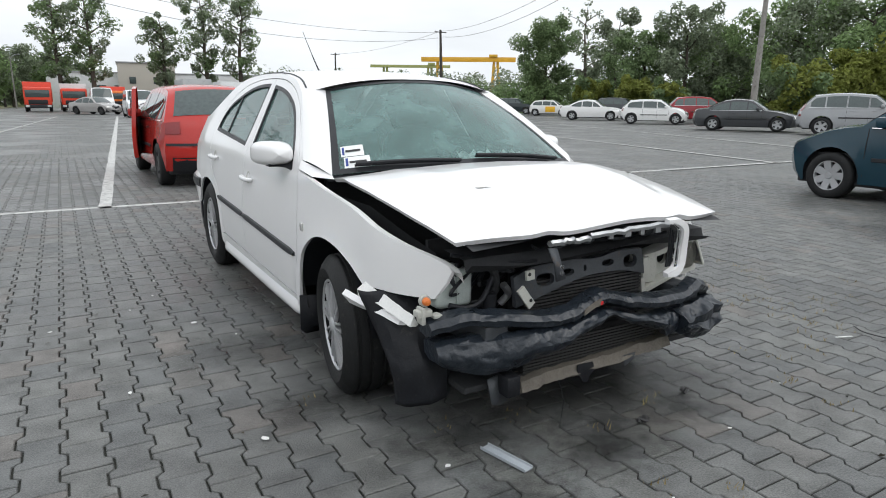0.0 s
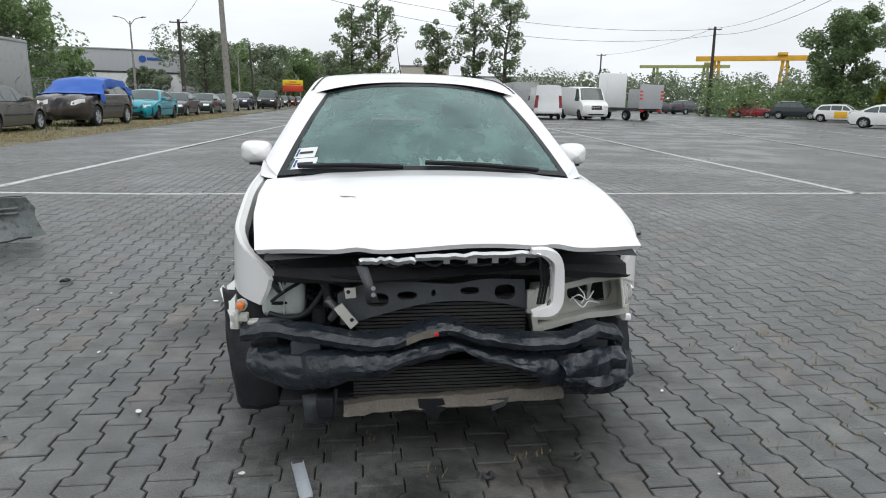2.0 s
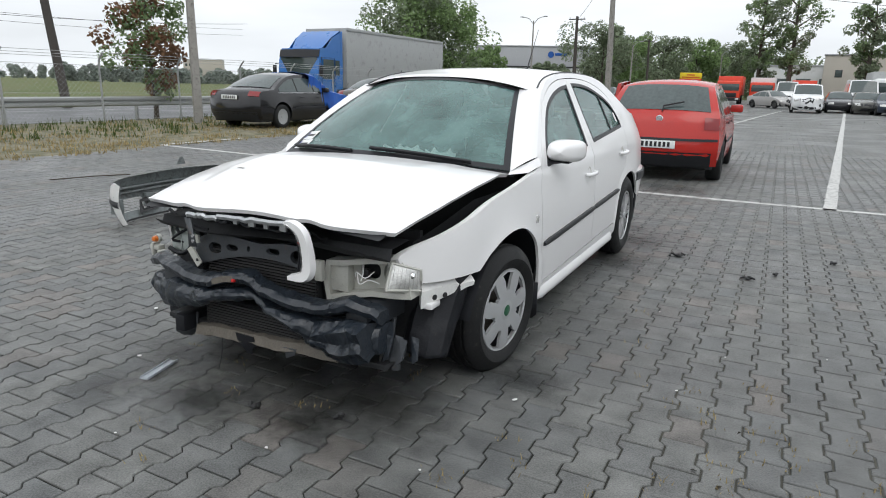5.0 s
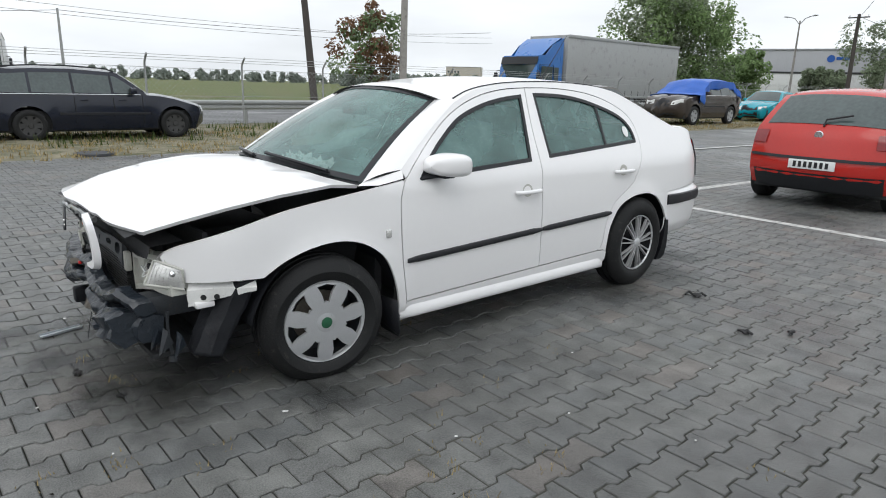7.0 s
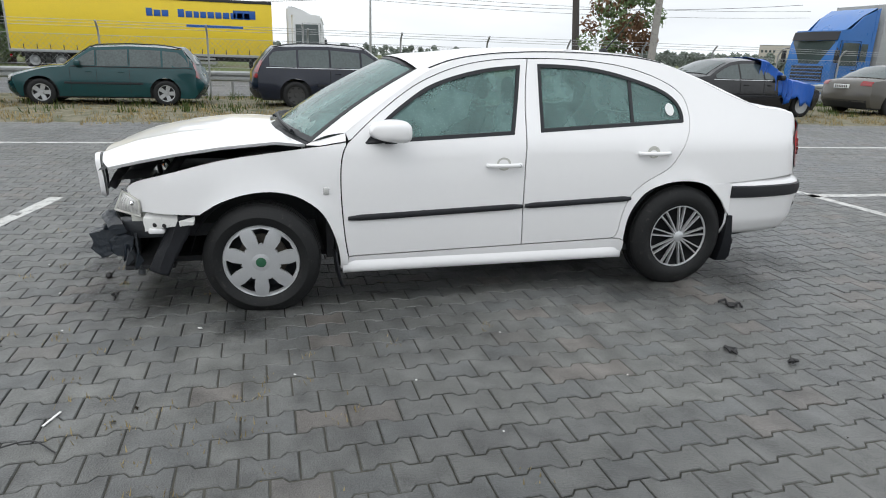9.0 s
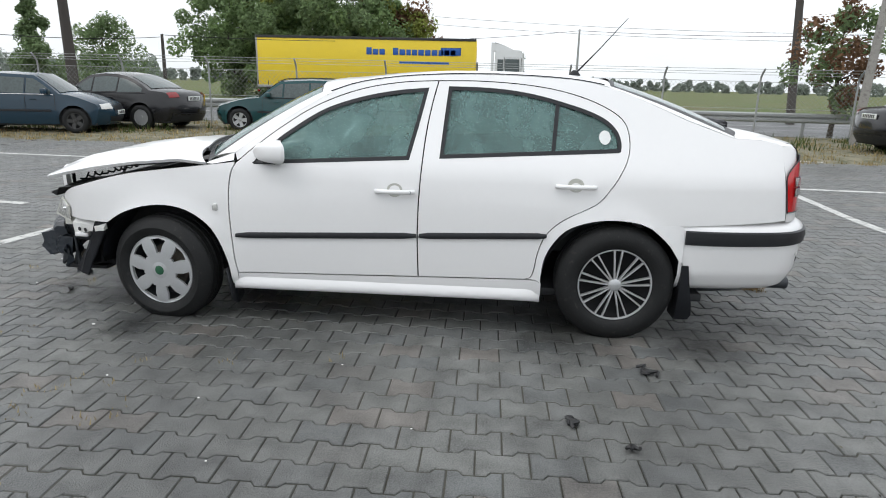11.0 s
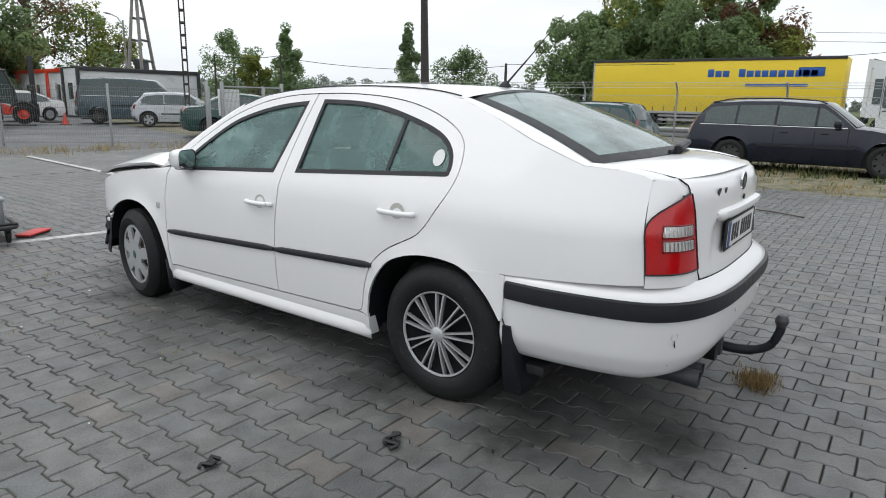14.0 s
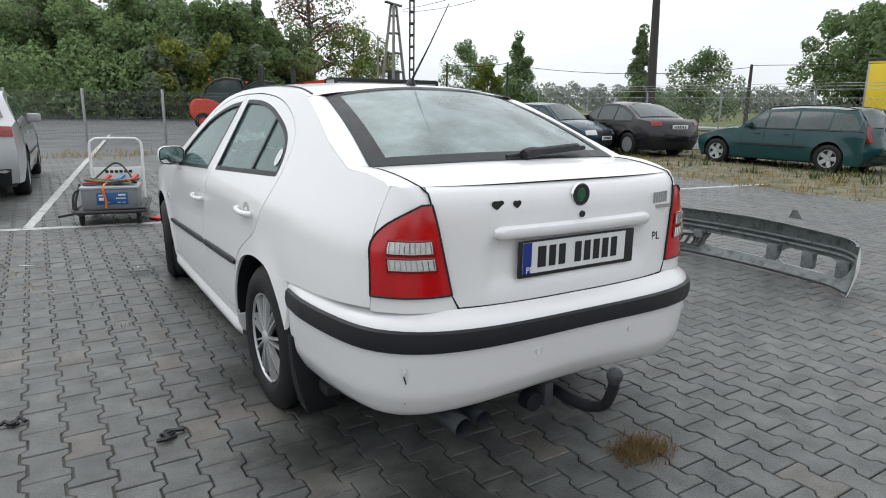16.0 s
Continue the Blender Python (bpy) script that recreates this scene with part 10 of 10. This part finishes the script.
for s in (1, -1):
    for k in range(3):
        part("hazard_stripe", box(s * 1.0 - 0.14, s * 1.0 + 0.14, 3.40, 3.41, 1.5 + 0.25 * k, 1.62 + 0.25 * k, 0.001), BRIGHT_RED, rec, m=Matrix.Identity(4))
    part("tail_lamp", box(s * 0.85 - 0.18, s * 0.85 + 0.18, 3.38, 3.42, 0.62, 0.76, 0.01), LENS_RED, rec)
    for y in (-2.2, 1.9):
        lorry_wheel(rec, s * 0.9, y, s, 0.36)


def far_lorry(label, x, y, heading, cab_m, box_m, h):
    t = thing("lorry", label, "lorry", stand(x, y, heading), "far lorries")
    part("cab", box(-1.15, 1.15, 0, 1.7, 0.5, h * 0.82, 0.15, 3), cab_m, t)
    part("windscreen", box(-1.0, 1.0, -0.02, 0.02, h * 0.48, h * 0.72, 0.03), CAR_GLASS, t)
    part("grille", box(-0.8, 0.8, -0.03, 0.01, 0.7, h * 0.40, 0.02), BLACK_TRIM, t)
    part("load_box", box(-1.2, 1.2, 1.8, 6.5, 0.9, h, 0.05), box_m, t)
    part("bumper", box(-1.15, 1.15, -0.05, 0.2, 0.35, 0.68, 0.04), BLACK_TRIM, t)
    for s in (1, -1):
        part("headlamp", box(s * 0.9 - 0.16, s * 0.9 + 0.16, -0.06, -0.03, 0.45, 0.62, 0.01), LENS_CLEAR, t)
        for yq in (0.9, 4.8):
            lorry_wheel(t, s * 1.0, yq, s, 0.45)


far_lorry("red lorry far behind the scrap cars", -3.4, 70.5, 0, BRIGHT_RED, BRIGHT_RED, 2.85)
far_lorry("red lorry far behind the scrap cars", -0.3, 71.5, 0, BRIGHT_RED, BUILD_WHITE, 2.75)
far_lorry("orange lorry far behind the scrap cars", 3.6, 75.6, 0, mat("orange_paint", (0.70, 0.16, 0.02), 0.4, var=0.08), BRIGHT_RED, 2.6)
far_lorry("white lorry with grey box at the far end", 8.9, 55.0, 0, CAB_WHITE, GREY_CURTAIN, 3.0)
far_lorry("white lorry at the far end", 13.5, 62.0, 0, CAB_WHITE, BUILD_WHITE, 3.0)
far_lorry("green and grey lorry at the far end", 15.6, 64.0, 178, CRANE_GREEN, GREY_CURTAIN, 3.0)

# ---------- loose bumper cover beside the wreck ----------
COVER_IN = mat("grey_bumper_inside", (0.17, 0.19, 0.19), 0.55, var=0.3, scale=6, dirt=(0.07, 0.075, 0.07), dirt_at=0.55, bump=0.3, bscale=40)


def cover_at(off):
    def f(u, v):
        e = max(0.0, abs(u) - 0.72)
        along = 0.72 + 0.36 * math.sin(min(1.5, e / 0.36)) if e else abs(u)
        curl = 0.36 * (1 - math.cos(min(1.6, e / 0.36))) + 0.10 * (u / 0.9) ** 2
        bulge = 0.085 * math.sin(math.pi * min(1, max(0, v / 0.42)))
        lean = -0.10 * v / 0.42
        x = -3.44 + curl - bulge + lean + off
        y = 0.72 + math.copysign(along, u)
        z = 0.005 + v * 0.96 - 0.03 * max(0, u) * v
        return (x, y, z)
    return f


cover_outline = [(-1.22, 0.06), (-1.0, 0.0), (-0.5, 0.015), (0.0, 0.03), (0.5, 0.015), (1.0, 0.0), (1.2, 0.05), (1.22, 0.30), (1.15, 0.40), (0.72, 0.40), (0.3, 0.415), (0.0, 0.42), (-0.3, 0.415), (-0.72, 0.40), (-1.02, 0.37), (-1.12, 0.42), (-1.22, 0.40)]
cover_holes = [[(-0.40, 0.09), (0.16, 0.09), (0.18, 0.13), (0.16, 0.20), (-0.40, 0.20), (-0.42, 0.14)], [(-0.82, 0.08), (-0.52, 0.08), (-0.50, 0.15), (-0.55, 0.19), (-0.80, 0.19), (-0.84, 0.13)], [(0.30, 0.11), (0.36, 0.08), (0.72, 0.08), (0.80, 0.13), (0.78, 0.19), (0.70, 0.21), (0.36, 0.21), (0.30, 0.17)]]
cover = thing("bumper_cover", "torn white front bumper cover lying on the paving", "bumper")
part("painted_skin", sheet(cover_outline, cover_at(-0.006), 0.05, cover_holes), WHITE_DIRTY, cover)
part("inner_skin", sheet(cover_outline, cover_at(0.004), 0.05, cover_holes, flip=True), COVER_IN, cover, "dirty grey inner side")
fc = cover_at(0.03)
for v in (0.255, 0.30):
    part("inner_rib", tube([fc(u, v) for u in np.linspace(-1.05, 1.1, 32)], 0.012, 6), COVER_IN, cover)
ft = cover_at(0.0)
part("top_flange", loft([[ft(u, 0.405) for u in np.linspace(-0.7, 1.12, 28)], [(p[0] + 0.06, p[1], p[2] + 0.012) for p in (ft(u, 0.405) for u in np.linspace(-0.7, 1.12, 28))]]), COVER_IN, cover)
part("bottom_lip", tube([ft(u, 0.012 if abs(u) < 1 else 0.03) for u in np.linspace(-1.1, 1.1, 30)], 0.009, 6), INK, cover)
for u in (-0.46, 0.24, 0.55, 0.86, -0.9):
    p = fc(u, 0.15)
    part("bracket", box(-0.03, 0.03, -0.05, 0.05, -0.06, 0.07, 0.01), COVER_IN, cover, m=Matrix.Translation((p[0] - 0.012, p[1], p[2])))
g0 = cover_at(0.05)
part("grille_mesh", sheet([(-0.66, 0.06), (-0.40, 0.07), (-0.34, 0.21), (-0.60, 0.17)], g0, 0.03, [[(-0.60 + 0.07 * k, 0.085), (-0.555 + 0.07 * k, 0.085), (-0.545 + 0.07 * k, 0.15), (-0.59 + 0.07 * k, 0.15)] for k in range(3)], (1, 0, 0), 0.01), INK, cover, "broken black grille insert")
fo = cover_at(-0.012)
part("bump_strip", loft([[fo(u, 0.19) for u in np.linspace(-1.215, -0.95, 7)], [(p[0] - 0.015, p[1] - 0.012, p[2] + 0.03) for p in (fo(u, 0.19) for u in np.linspace(-1.215, -0.95, 7))], [fo(u, 0.25) for u in np.linspace(-1.215, -0.95, 7)]]), BLACK_TRIM, cover, "black rubbing strip")
part("torn_flap", sheet([(-0.02, 0.0), (0.10, 0.0), (0.06, 0.075), (0.02, 0.08)], lambda u, v: (-3.83 + 0.2 * v, 0.9 + u, 0.40 + v), 0.05, (), (1, 0, 0), 0.004), COVER_IN, cover)

# ---------- battery cart ----------
cart = thing("platform_cart", "small platform cart carrying a grey battery box", "cart", pose(0.905, -4.05, 0, 0, 0, -12) @ Matrix.Diagonal((1.16, 1.08, 1.05, 1)))
CART_WHITE = mat("white_cart_tube", (0.74, 0.74, 0.73), 0.35, var=0.05, dirt=(0.4, 0.39, 0.37), dirt_at=0.68)
part("deck", box(-0.28, 0.28, -0.46, 0.44, 0.125, 0.15, 0.012), BLACK_TRIM, cart)
part("deck_edge", tube(curve([(-0.28, -0.44, 0.14), (-0.29, 0.0, 0.14), (-0.28, 0.43, 0.14), (0.0, 0.45, 0.14), (0.28, 0.43, 0.14), (0.29, 0.0, 0.14), (0.28, -0.44, 0.14)], 4), 0.018, 8), INK, cart)
for sx in (-1, 1):
    for y in (-0.40, 0.38):
        w = part("castor_wheel", lathe([(0.0, -0.016), (0.04, -0.016), (0.052, -0.010), (0.052, 0.010), (0.04, 0.016), (0.0, 0.016)], 20, "x"), RUBBER, cart, m=Matrix.Translation((sx * 0.235, y, 0.052)))
        part("castor_fork", box(-0.022, 0.022, -0.02, 0.02, 0.0, 0.075, 0.006), METAL_DARK, w)
part("handle_frame", tube(curve([(-0.23, -0.46, 0.14), (-0.235, -0.47, 0.5), (-0.235, -0.48, 0.74), (-0.20, -0.485, 0.80), (-0.14, -0.485, 0.815), (0.14, -0.485, 0.815), (0.20, -0.485, 0.80), (0.235, -0.48, 0.74), (0.235, -0.47, 0.5), (0.23, -0.46, 0.14)], 4), 0.014, 9), CART_WHITE, cart, "white tubular handle")
pl = part("handle_plate", box(-0.225, 0.225, -0.475, -0.468, 0.36, 0.50, 0.003), CART_WHITE, cart)
for k in range(6):
    part("printed_bar", box(-0.13 + 0.043 * k, -0.10 + 0.043 * k, -0.468, -0.465, 0.435, 0.465, 0.0005), INK, pl)
bx = part("battery_box", box(-0.235, 0.235, -0.05, 0.33, 0.15, 0.375, 0.012), mat("grey_battery_case", (0.20, 0.21, 0.22), 0.5, var=0.1, scale=12, dirt=(0.1, 0.1, 0.1), dirt_at=0.65), cart, "grey battery box")
part("box_rim", box(-0.245, 0.245, -0.06, 0.34, 0.355, 0.378, 0.006), DEBRIS_GREY, bx)
lb = part("blue_label", box(-0.15, 0.11, 0.331, 0.334, 0.20, 0.32, 0.001), mat("blue_label", (0.02, 0.10, 0.28), 0.4), bx, "blue printed label")
for x0, x1, z0, z1 in ((-0.13, -0.07, 0.285, 0.303), (-0.13, -0.05, 0.255, 0.265), (0.05, 0.09, 0.285, 0.30), (0.05, 0.09, 0.24, 0.27), (-0.13, -0.10, 0.215, 0.222), (-0.09, -0.06, 0.215, 0.222), (0.0, 0.03, 0.215, 0.222)):
    part("label_bar", box(x0, x1, 0.3335, 0.336, z0, z1, 0.0003), PAPER, lb)
qc = random.Random(12)
for k in range(7):
    pts = [(qc.uniform(-0.24, 0.24), qc.uniform(-0.05, 0.30), 0.385 + qc.uniform(0.0, 0.05)) for _ in range(6)]
    part("coiled_cable", tube(curve(pts, 5), 0.008, 6), (CABLE, CABLE, RED_WIRE, CABLE, mat("green_cable", (0.16, 0.2, 0.05), 0.5), CABLE, CABLE)[k], cart)
part("lead", tube(curve([(0.24, 0.2, 0.36), (0.30, 0.25, 0.30), (0.31, 0.28, 0.16), (0.27, 0.30, 0.10), (0.30, 0.22, 0.2), (0.27, 0.1, 0.38)], 6), 0.011, 7), CABLE, cart)
part("lead", tube(curve([(-0.20, 0.1, 0.38), (-0.10, -0.2, 0.50), (0.0, -0.3, 0.56), (0.1, -0.2, 0.48), (0.18, 0.0, 0.39)], 6), 0.010, 7), CABLE, cart)
for x, c in ((-0.17, RED_WIRE), (-0.05, mat("blue_plastic", (0.02, 0.2, 0.5), 0.4)), (0.07, RED_WIRE)):
    part("clamp", loft([[(x - 0.015, 0.05, 0.40), (x + 0.015, 0.05, 0.40), (x + 0.012, 0.05, 0.425), (x - 0.012, 0.05, 0.425)], [(x - 0.05, -0.12, 0.43), (x - 0.02, -0.12, 0.43), (x - 0.022, -0.12, 0.455), (x - 0.048, -0.12, 0.455)]], True, True), c, cart)
part("orange_strap", tube(curve([(0.0, -0.04, 0.39), (0.03, 0.2, 0.40), (0.05, 0.342, 0.36), (0.03, 0.345, 0.22), (0.05, 0.36, 0.10)], 5), 0.012, 6), ORANGE, cart)
part("black_rod", tube([(-0.30, 0.42, 0.165), (0.10, 0.44, 0.165), (0.42, 0.38, 0.10)], 0.012, 7), INK, cart)
br = thing("brush", "flat red plastic brush lying beside the cart", "brush", pose(0.43, -3.82, 0.0, 0, 0, 35))
part("brush_plate", box(-0.17, 0.17, -0.07, 0.07, 0.012, 0.03, 0.006), RED_WIRE, br)
part("bristles", box(-0.165, 0.165, -0.06, 0.06, 0.0, 0.012, 0.003), INK, br)

# ---------- debris on the paving ----------
def chip(name, label, category, x, y, yaw, outline, thick, material, tilt=0.0, bend=0.0):
    geo = sheet(outline, lambda u, v: (u, v, thick + 0.004 + bend * (u * u + v * v) * 8), 0.03, (), (0, 0, -1), thick)
    ob = part(name, geo, material, None, smooth=False, m=pose(x, y, 0.002 + 0.02 * abs(tilt), tilt * 20, 0, yaw))
    return tagged(ob, label, category, "debris on the paving")


strip = part("metal_strip", join(box(-0.021, 0.021, -0.103, 0.103, 0.004, 0.008, 0.001), box(-0.021, -0.018, -0.103, 0.103, 0.008, 0.016, 0.001), box(0.018, 0.021, -0.103, 0.103, 0.008, 0.016, 0.001)), DEBRIS_GREY, None, m=pose(-0.518, -2.096, 0, 0, 0, 13))
tagged(strip, "light grey metal channel strip lying on the paving", "strip", "debris on the paving")
qd = random.Random(31)


def ragged(r, n=7, stretch=1.0):
    return [(r * stretch * qd.uniform(0.6, 1.1) * math.cos(2 * math.pi * k / n), r * qd.uniform(0.6, 1.1) * math.sin(2 * math.pi * k / n)) for k in range(n)]


for x, y, r, st in ((-1.21, -0.11, 0.028, 1.4), (-0.72, -2.04, 0.022, 1.2), (-1.21, -1.55, 0.03, 1.2), (1.0, -1.56, 0.018, 1.6), (1.59, -1.13, 0.012, 1.3), (1.75, -0.63, 0.012, 1.0), (-1.5, 0.3, 0.016, 1.2), (-1.35, 0.55, 0.014, 1.5), (-1.6, -0.9, 0.018, 1.8), (-1.05, -0.4, 0.015, 1.0), (-1.3, 0.9, 0.02, 1.3), (0.35, -2.35, 0.014, 1.2), (-0.2, -2.55, 0.012, 1.0), (1.35, -0.1, 0.011, 1.2), (-1.9, 0.1, 0.016, 1.4), (-2.2, -0.2, 0.014, 1.2), (0.9, -2.2, 0.011, 1.0), (2.2, -0.4, 0.010, 1.0), (1.9, 0.3, 0.009, 1.0)):
    chip("paint_chip", "small white chip of broken painted plastic", "debris", x, y, qd.uniform(0, 360), ragged(r * 0.5, 7, st), 0.002, WHITE_DIRTY, qd.uniform(-0.2, 0.2))
chip("white_strip", "thin white plastic strip on the paving", "debris", 1.75, -2.02, 70, [(-0.004, -0.05), (0.004, -0.05), (0.005, 0.05), (-0.004, 0.05)], 0.003, WHITE_DIRTY)
DARK_BIT = mat("dark_rubbery_debris", (0.012, 0.012, 0.013), 0.5, var=0.3, scale=30)
for x, y, L, yaw in ((1.25, 1.36, 0.13, 35), (1.78, 0.945, 0.085, 10), (1.95, 1.15, 0.05, 80), (2.35, 1.75, 0.05, 20), (-2.3, 0.4, 0.06, 60), (0.1, -2.15, 0.05, 10), (0.45, -2.05, 0.035, 70)):
    pts = [(L * (k / 5 - 0.5), 0.25 * L * math.sin(k * 1.9 + x * 5), 0.010 + 0.012 * abs(math.sin(k * 1.3))) for k in range(6)]
    ob = part("debris", join(tube(curve(pts, 3), 0.008, 5), tube(curve([(p[1], p[0] * 0.5, p[2] * 0.8) for p in pts], 3), 0.006, 5), sheet(ragged(L * 0.28, 6), lambda u, v: (u + 0.1 * L, v, 0.012 + 0.3 * u * v / L), 0.03, (), (0, 0, -1), 0.003)), DARK_BIT, None, m=pose(x, y, 0, 0, 0, yaw))
    tagged(ob, "dark torn scrap of rubber on the paving", "debris", "debris on the paving")
wirey = part("loose_wire", tube(curve([(2.25, -2.45, 0.006), (2.1, -2.25, 0.012), (1.95, -2.18, 0.008), (1.9, -2.05, 0.014), (1.98, -1.95, 0.006)], 6), 0.003, 5), CABLE, None)
tagged(wirey, "thin black wire lying on the paving", "wire", "debris on the paving")
twig = part("twig", tube([(-6.3, 1.0, 0.012), (-6.1, 1.5, 0.02), (-5.95, 1.9, 0.012)], 0.008, 5), BARK, None)
tagged(twig, "thin twig lying on the paving", "twig")
# fallen leaves and crumbs, uncountable
g = np.random.default_rng(41)
n = 1500
P = np.stack([g.uniform(-8.4, 16, n), g.uniform(-9, 34, n), np.full(n, 0.005)], 1)
keep = ~((np.abs(P[:, 0]) < 0.85) & (np.abs(P[:, 1]) < 2.2))
P = P[keep]
a = g.uniform(0, 6.28, len(P))
s_ = (g.uniform(0.005, 0.016, len(P)) * (1 + np.maximum(0, P[:, 1] - 6) * 0.10))[:, None]
d1 = np.stack([np.cos(a), np.sin(a), g.uniform(-0.1, 0.4, len(P))], 1) * s_
d2 = np.stack([-np.sin(a), np.cos(a), g.uniform(0, 0.3, len(P))], 1) * s_ * 0.6
V = np.stack([P - d1, P + d2 + (0, 0, 0.003), P + d1, P - d2 + (0, 0, 0.003)], 1).reshape(-1, 3)
tagged(new("fallen_leaves", fast_mesh("fallen_leaves", V, np.arange(len(V)).reshape(-1, 4), leaf_mat("fallen_leaf", (0.07, 0.062, 0.045), 0.9))), "small fallen leaves and crumbs on the paving", "leaves", kind="stuff")
# dark stains of oil and dirt on the blocks, with painted shade below the car
STAIN_AND_SHADE = bpy.data.materials.new("oily_stain_and_shade")
STAIN_AND_SHADE.use_nodes = True
sn, sl_ = STAIN_AND_SHADE.node_tree.nodes, STAIN_AND_SHADE.node_tree.links
sb = sn["Principled BSDF"]
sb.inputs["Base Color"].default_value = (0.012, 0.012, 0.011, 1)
sb.inputs["Roughness"].default_value = 0.35
stc = sn.new("ShaderNodeTexCoord")
snz = sn.new("ShaderNodeTexNoise")
snz.inputs["Scale"].default_value = 6
snz.inputs["Detail"].default_value = 7
sl_.new(stc.outputs["Object"], snz.inputs["Vector"])
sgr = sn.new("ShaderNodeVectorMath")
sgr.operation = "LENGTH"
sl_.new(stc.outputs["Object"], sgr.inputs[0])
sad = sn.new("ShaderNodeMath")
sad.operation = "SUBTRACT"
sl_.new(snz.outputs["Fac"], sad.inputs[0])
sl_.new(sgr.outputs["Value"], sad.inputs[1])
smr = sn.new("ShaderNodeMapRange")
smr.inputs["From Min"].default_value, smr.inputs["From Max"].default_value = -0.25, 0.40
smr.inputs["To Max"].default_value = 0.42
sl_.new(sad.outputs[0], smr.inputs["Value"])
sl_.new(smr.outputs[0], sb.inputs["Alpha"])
# the wide discs under the nose also paint in the bumper's soft shadow
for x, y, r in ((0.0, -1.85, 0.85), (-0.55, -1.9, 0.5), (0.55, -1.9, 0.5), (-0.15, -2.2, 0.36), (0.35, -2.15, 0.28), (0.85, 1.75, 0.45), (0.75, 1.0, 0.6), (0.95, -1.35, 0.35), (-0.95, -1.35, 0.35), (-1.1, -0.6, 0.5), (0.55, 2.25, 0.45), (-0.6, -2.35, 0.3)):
    ob = part("oil_stain", sheet([(1.0 * math.cos(t), 1.0 * math.sin(t)) for t in np.linspace(0, 2 * math.pi, 25)[:-1]], lambda u, v: (u, v, 0.0), 0.5), STAIN_AND_SHADE, None, m=Matrix.Translation((x, y, 0.0018 + 0.0006 * (int(x * 37 + y * 91) % 5))) @ Matrix.Diagonal((r, r * 0.8, 1, 1)))
    tagged(ob, "dark oily stain and painted shade on the paving blocks", "stain", "oil stains", "structure")

# ---------- paving blocks ----------
ROWP, LEN = 0.138, 0.2
W1, W2 = 0.0813 - 0.0036, 0.0567 - 0.0036
HL = LEN / 2 - 0.0030
BLOCK = [(-W1, -HL), (W1, -HL), (W1, -0.060), (W2, -0.040), (W2, 0.040), (W1, 0.060), (W1, HL), (-W1, HL), (-W1, 0.060), (-W2, 0.040), (-W2, -0.040), (-W1, -0.060)]


def block_geo():
    n = len(BLOCK)
    cut = [(x - math.copysign(0.0032, x), y - math.copysign(0.0032, y) if abs(y) > 0.09 else y) for x, y in BLOCK]
    V = [(x, y, 0.0) for x, y in cut] + [(x, y, -0.0035) for x, y in BLOCK] + [(x, y, -0.014) for x, y in BLOCK]
    Fc = [tuple(range(n))]
    for k in (0, n):
        for i in range(n):
            j = (i + 1) % n
            Fc.append((k + i, k + n + i, k + n + j, k + j))
    return V, Fc


BV, BF = block_geo()
block_mesh = mesh("paving_block", BV, BF, False)
block_mesh.materials.append(PAVER)
X0, Y0 = 1.535, 0.155
near_bed = bpy.data.objects["joint_bed"]
qb = random.Random(77)
TV = []
BVn = np.array(BV)
count = 0
i0, i1 = int(math.floor((-8.7 - X0) / ROWP)), int(math.ceil((7.95 - X0) / ROWP))
for i in range(i0, i1):
    x = X0 + i * ROWP
    off = 0.0 if i % 2 == 0 else LEN / 2
    j0, j1 = int((-9.0 - Y0) / LEN), int((12.05 - Y0) / LEN)
    for j in range(j0, j1):
        y = Y0 + 0.1 + off + j * LEN
        z = qb.uniform(-0.0016, 0.0014)
        rx, ry = qb.gauss(0, 0.22), qb.gauss(0, 0.20)
        if 1.0 < x < 2.6 and -1.95 < y < 2.95:
            ob = new("paving_block", block_mesh)
            ob.parent = near_bed
            ob.matrix_basis = pose(x, y, z, rx, ry, qb.gauss(0, 0.3))
        else:
            q = BVn + (x, y, z)
            q[:, 2] += BVn[:, 0] * math.tan(radians(ry)) + BVn[:, 1] * math.tan(radians(rx))
            TV.append(q)
            count += 1
n = len(BV)
verts = np.concatenate(TV)
me = bpy.data.meshes.new("paving_blocks")
loops = np.concatenate([np.array(f) for f in BF])
starts = np.concatenate([[0], np.cumsum([len(f) for f in BF])[:-1]])
nl = len(loops)
me.vertices.add(len(verts))
me.vertices.foreach_set("co", verts.astype(np.float32).ravel())
al = (loops[None, :] + (np.arange(count) * n)[:, None]).ravel().astype(np.int32)
me.loops.add(len(al))
me.loops.foreach_set("vertex_index", al)
me.polygons.add(count * len(BF))
me.polygons.foreach_set("loop_start", (starts[None, :] + (np.arange(count) * nl)[:, None]).ravel().astype(np.int32))
me.polygons.foreach_set("use_smooth", np.zeros(count * len(BF), dtype=bool))
me.update(calc_edges=True)
me.materials.append(PAVER_FAR)
rest = new("paving_blocks", me)
rest.parent = near_bed
tagged(rest, "grey interlocking concrete paving blocks", kind="stuff")
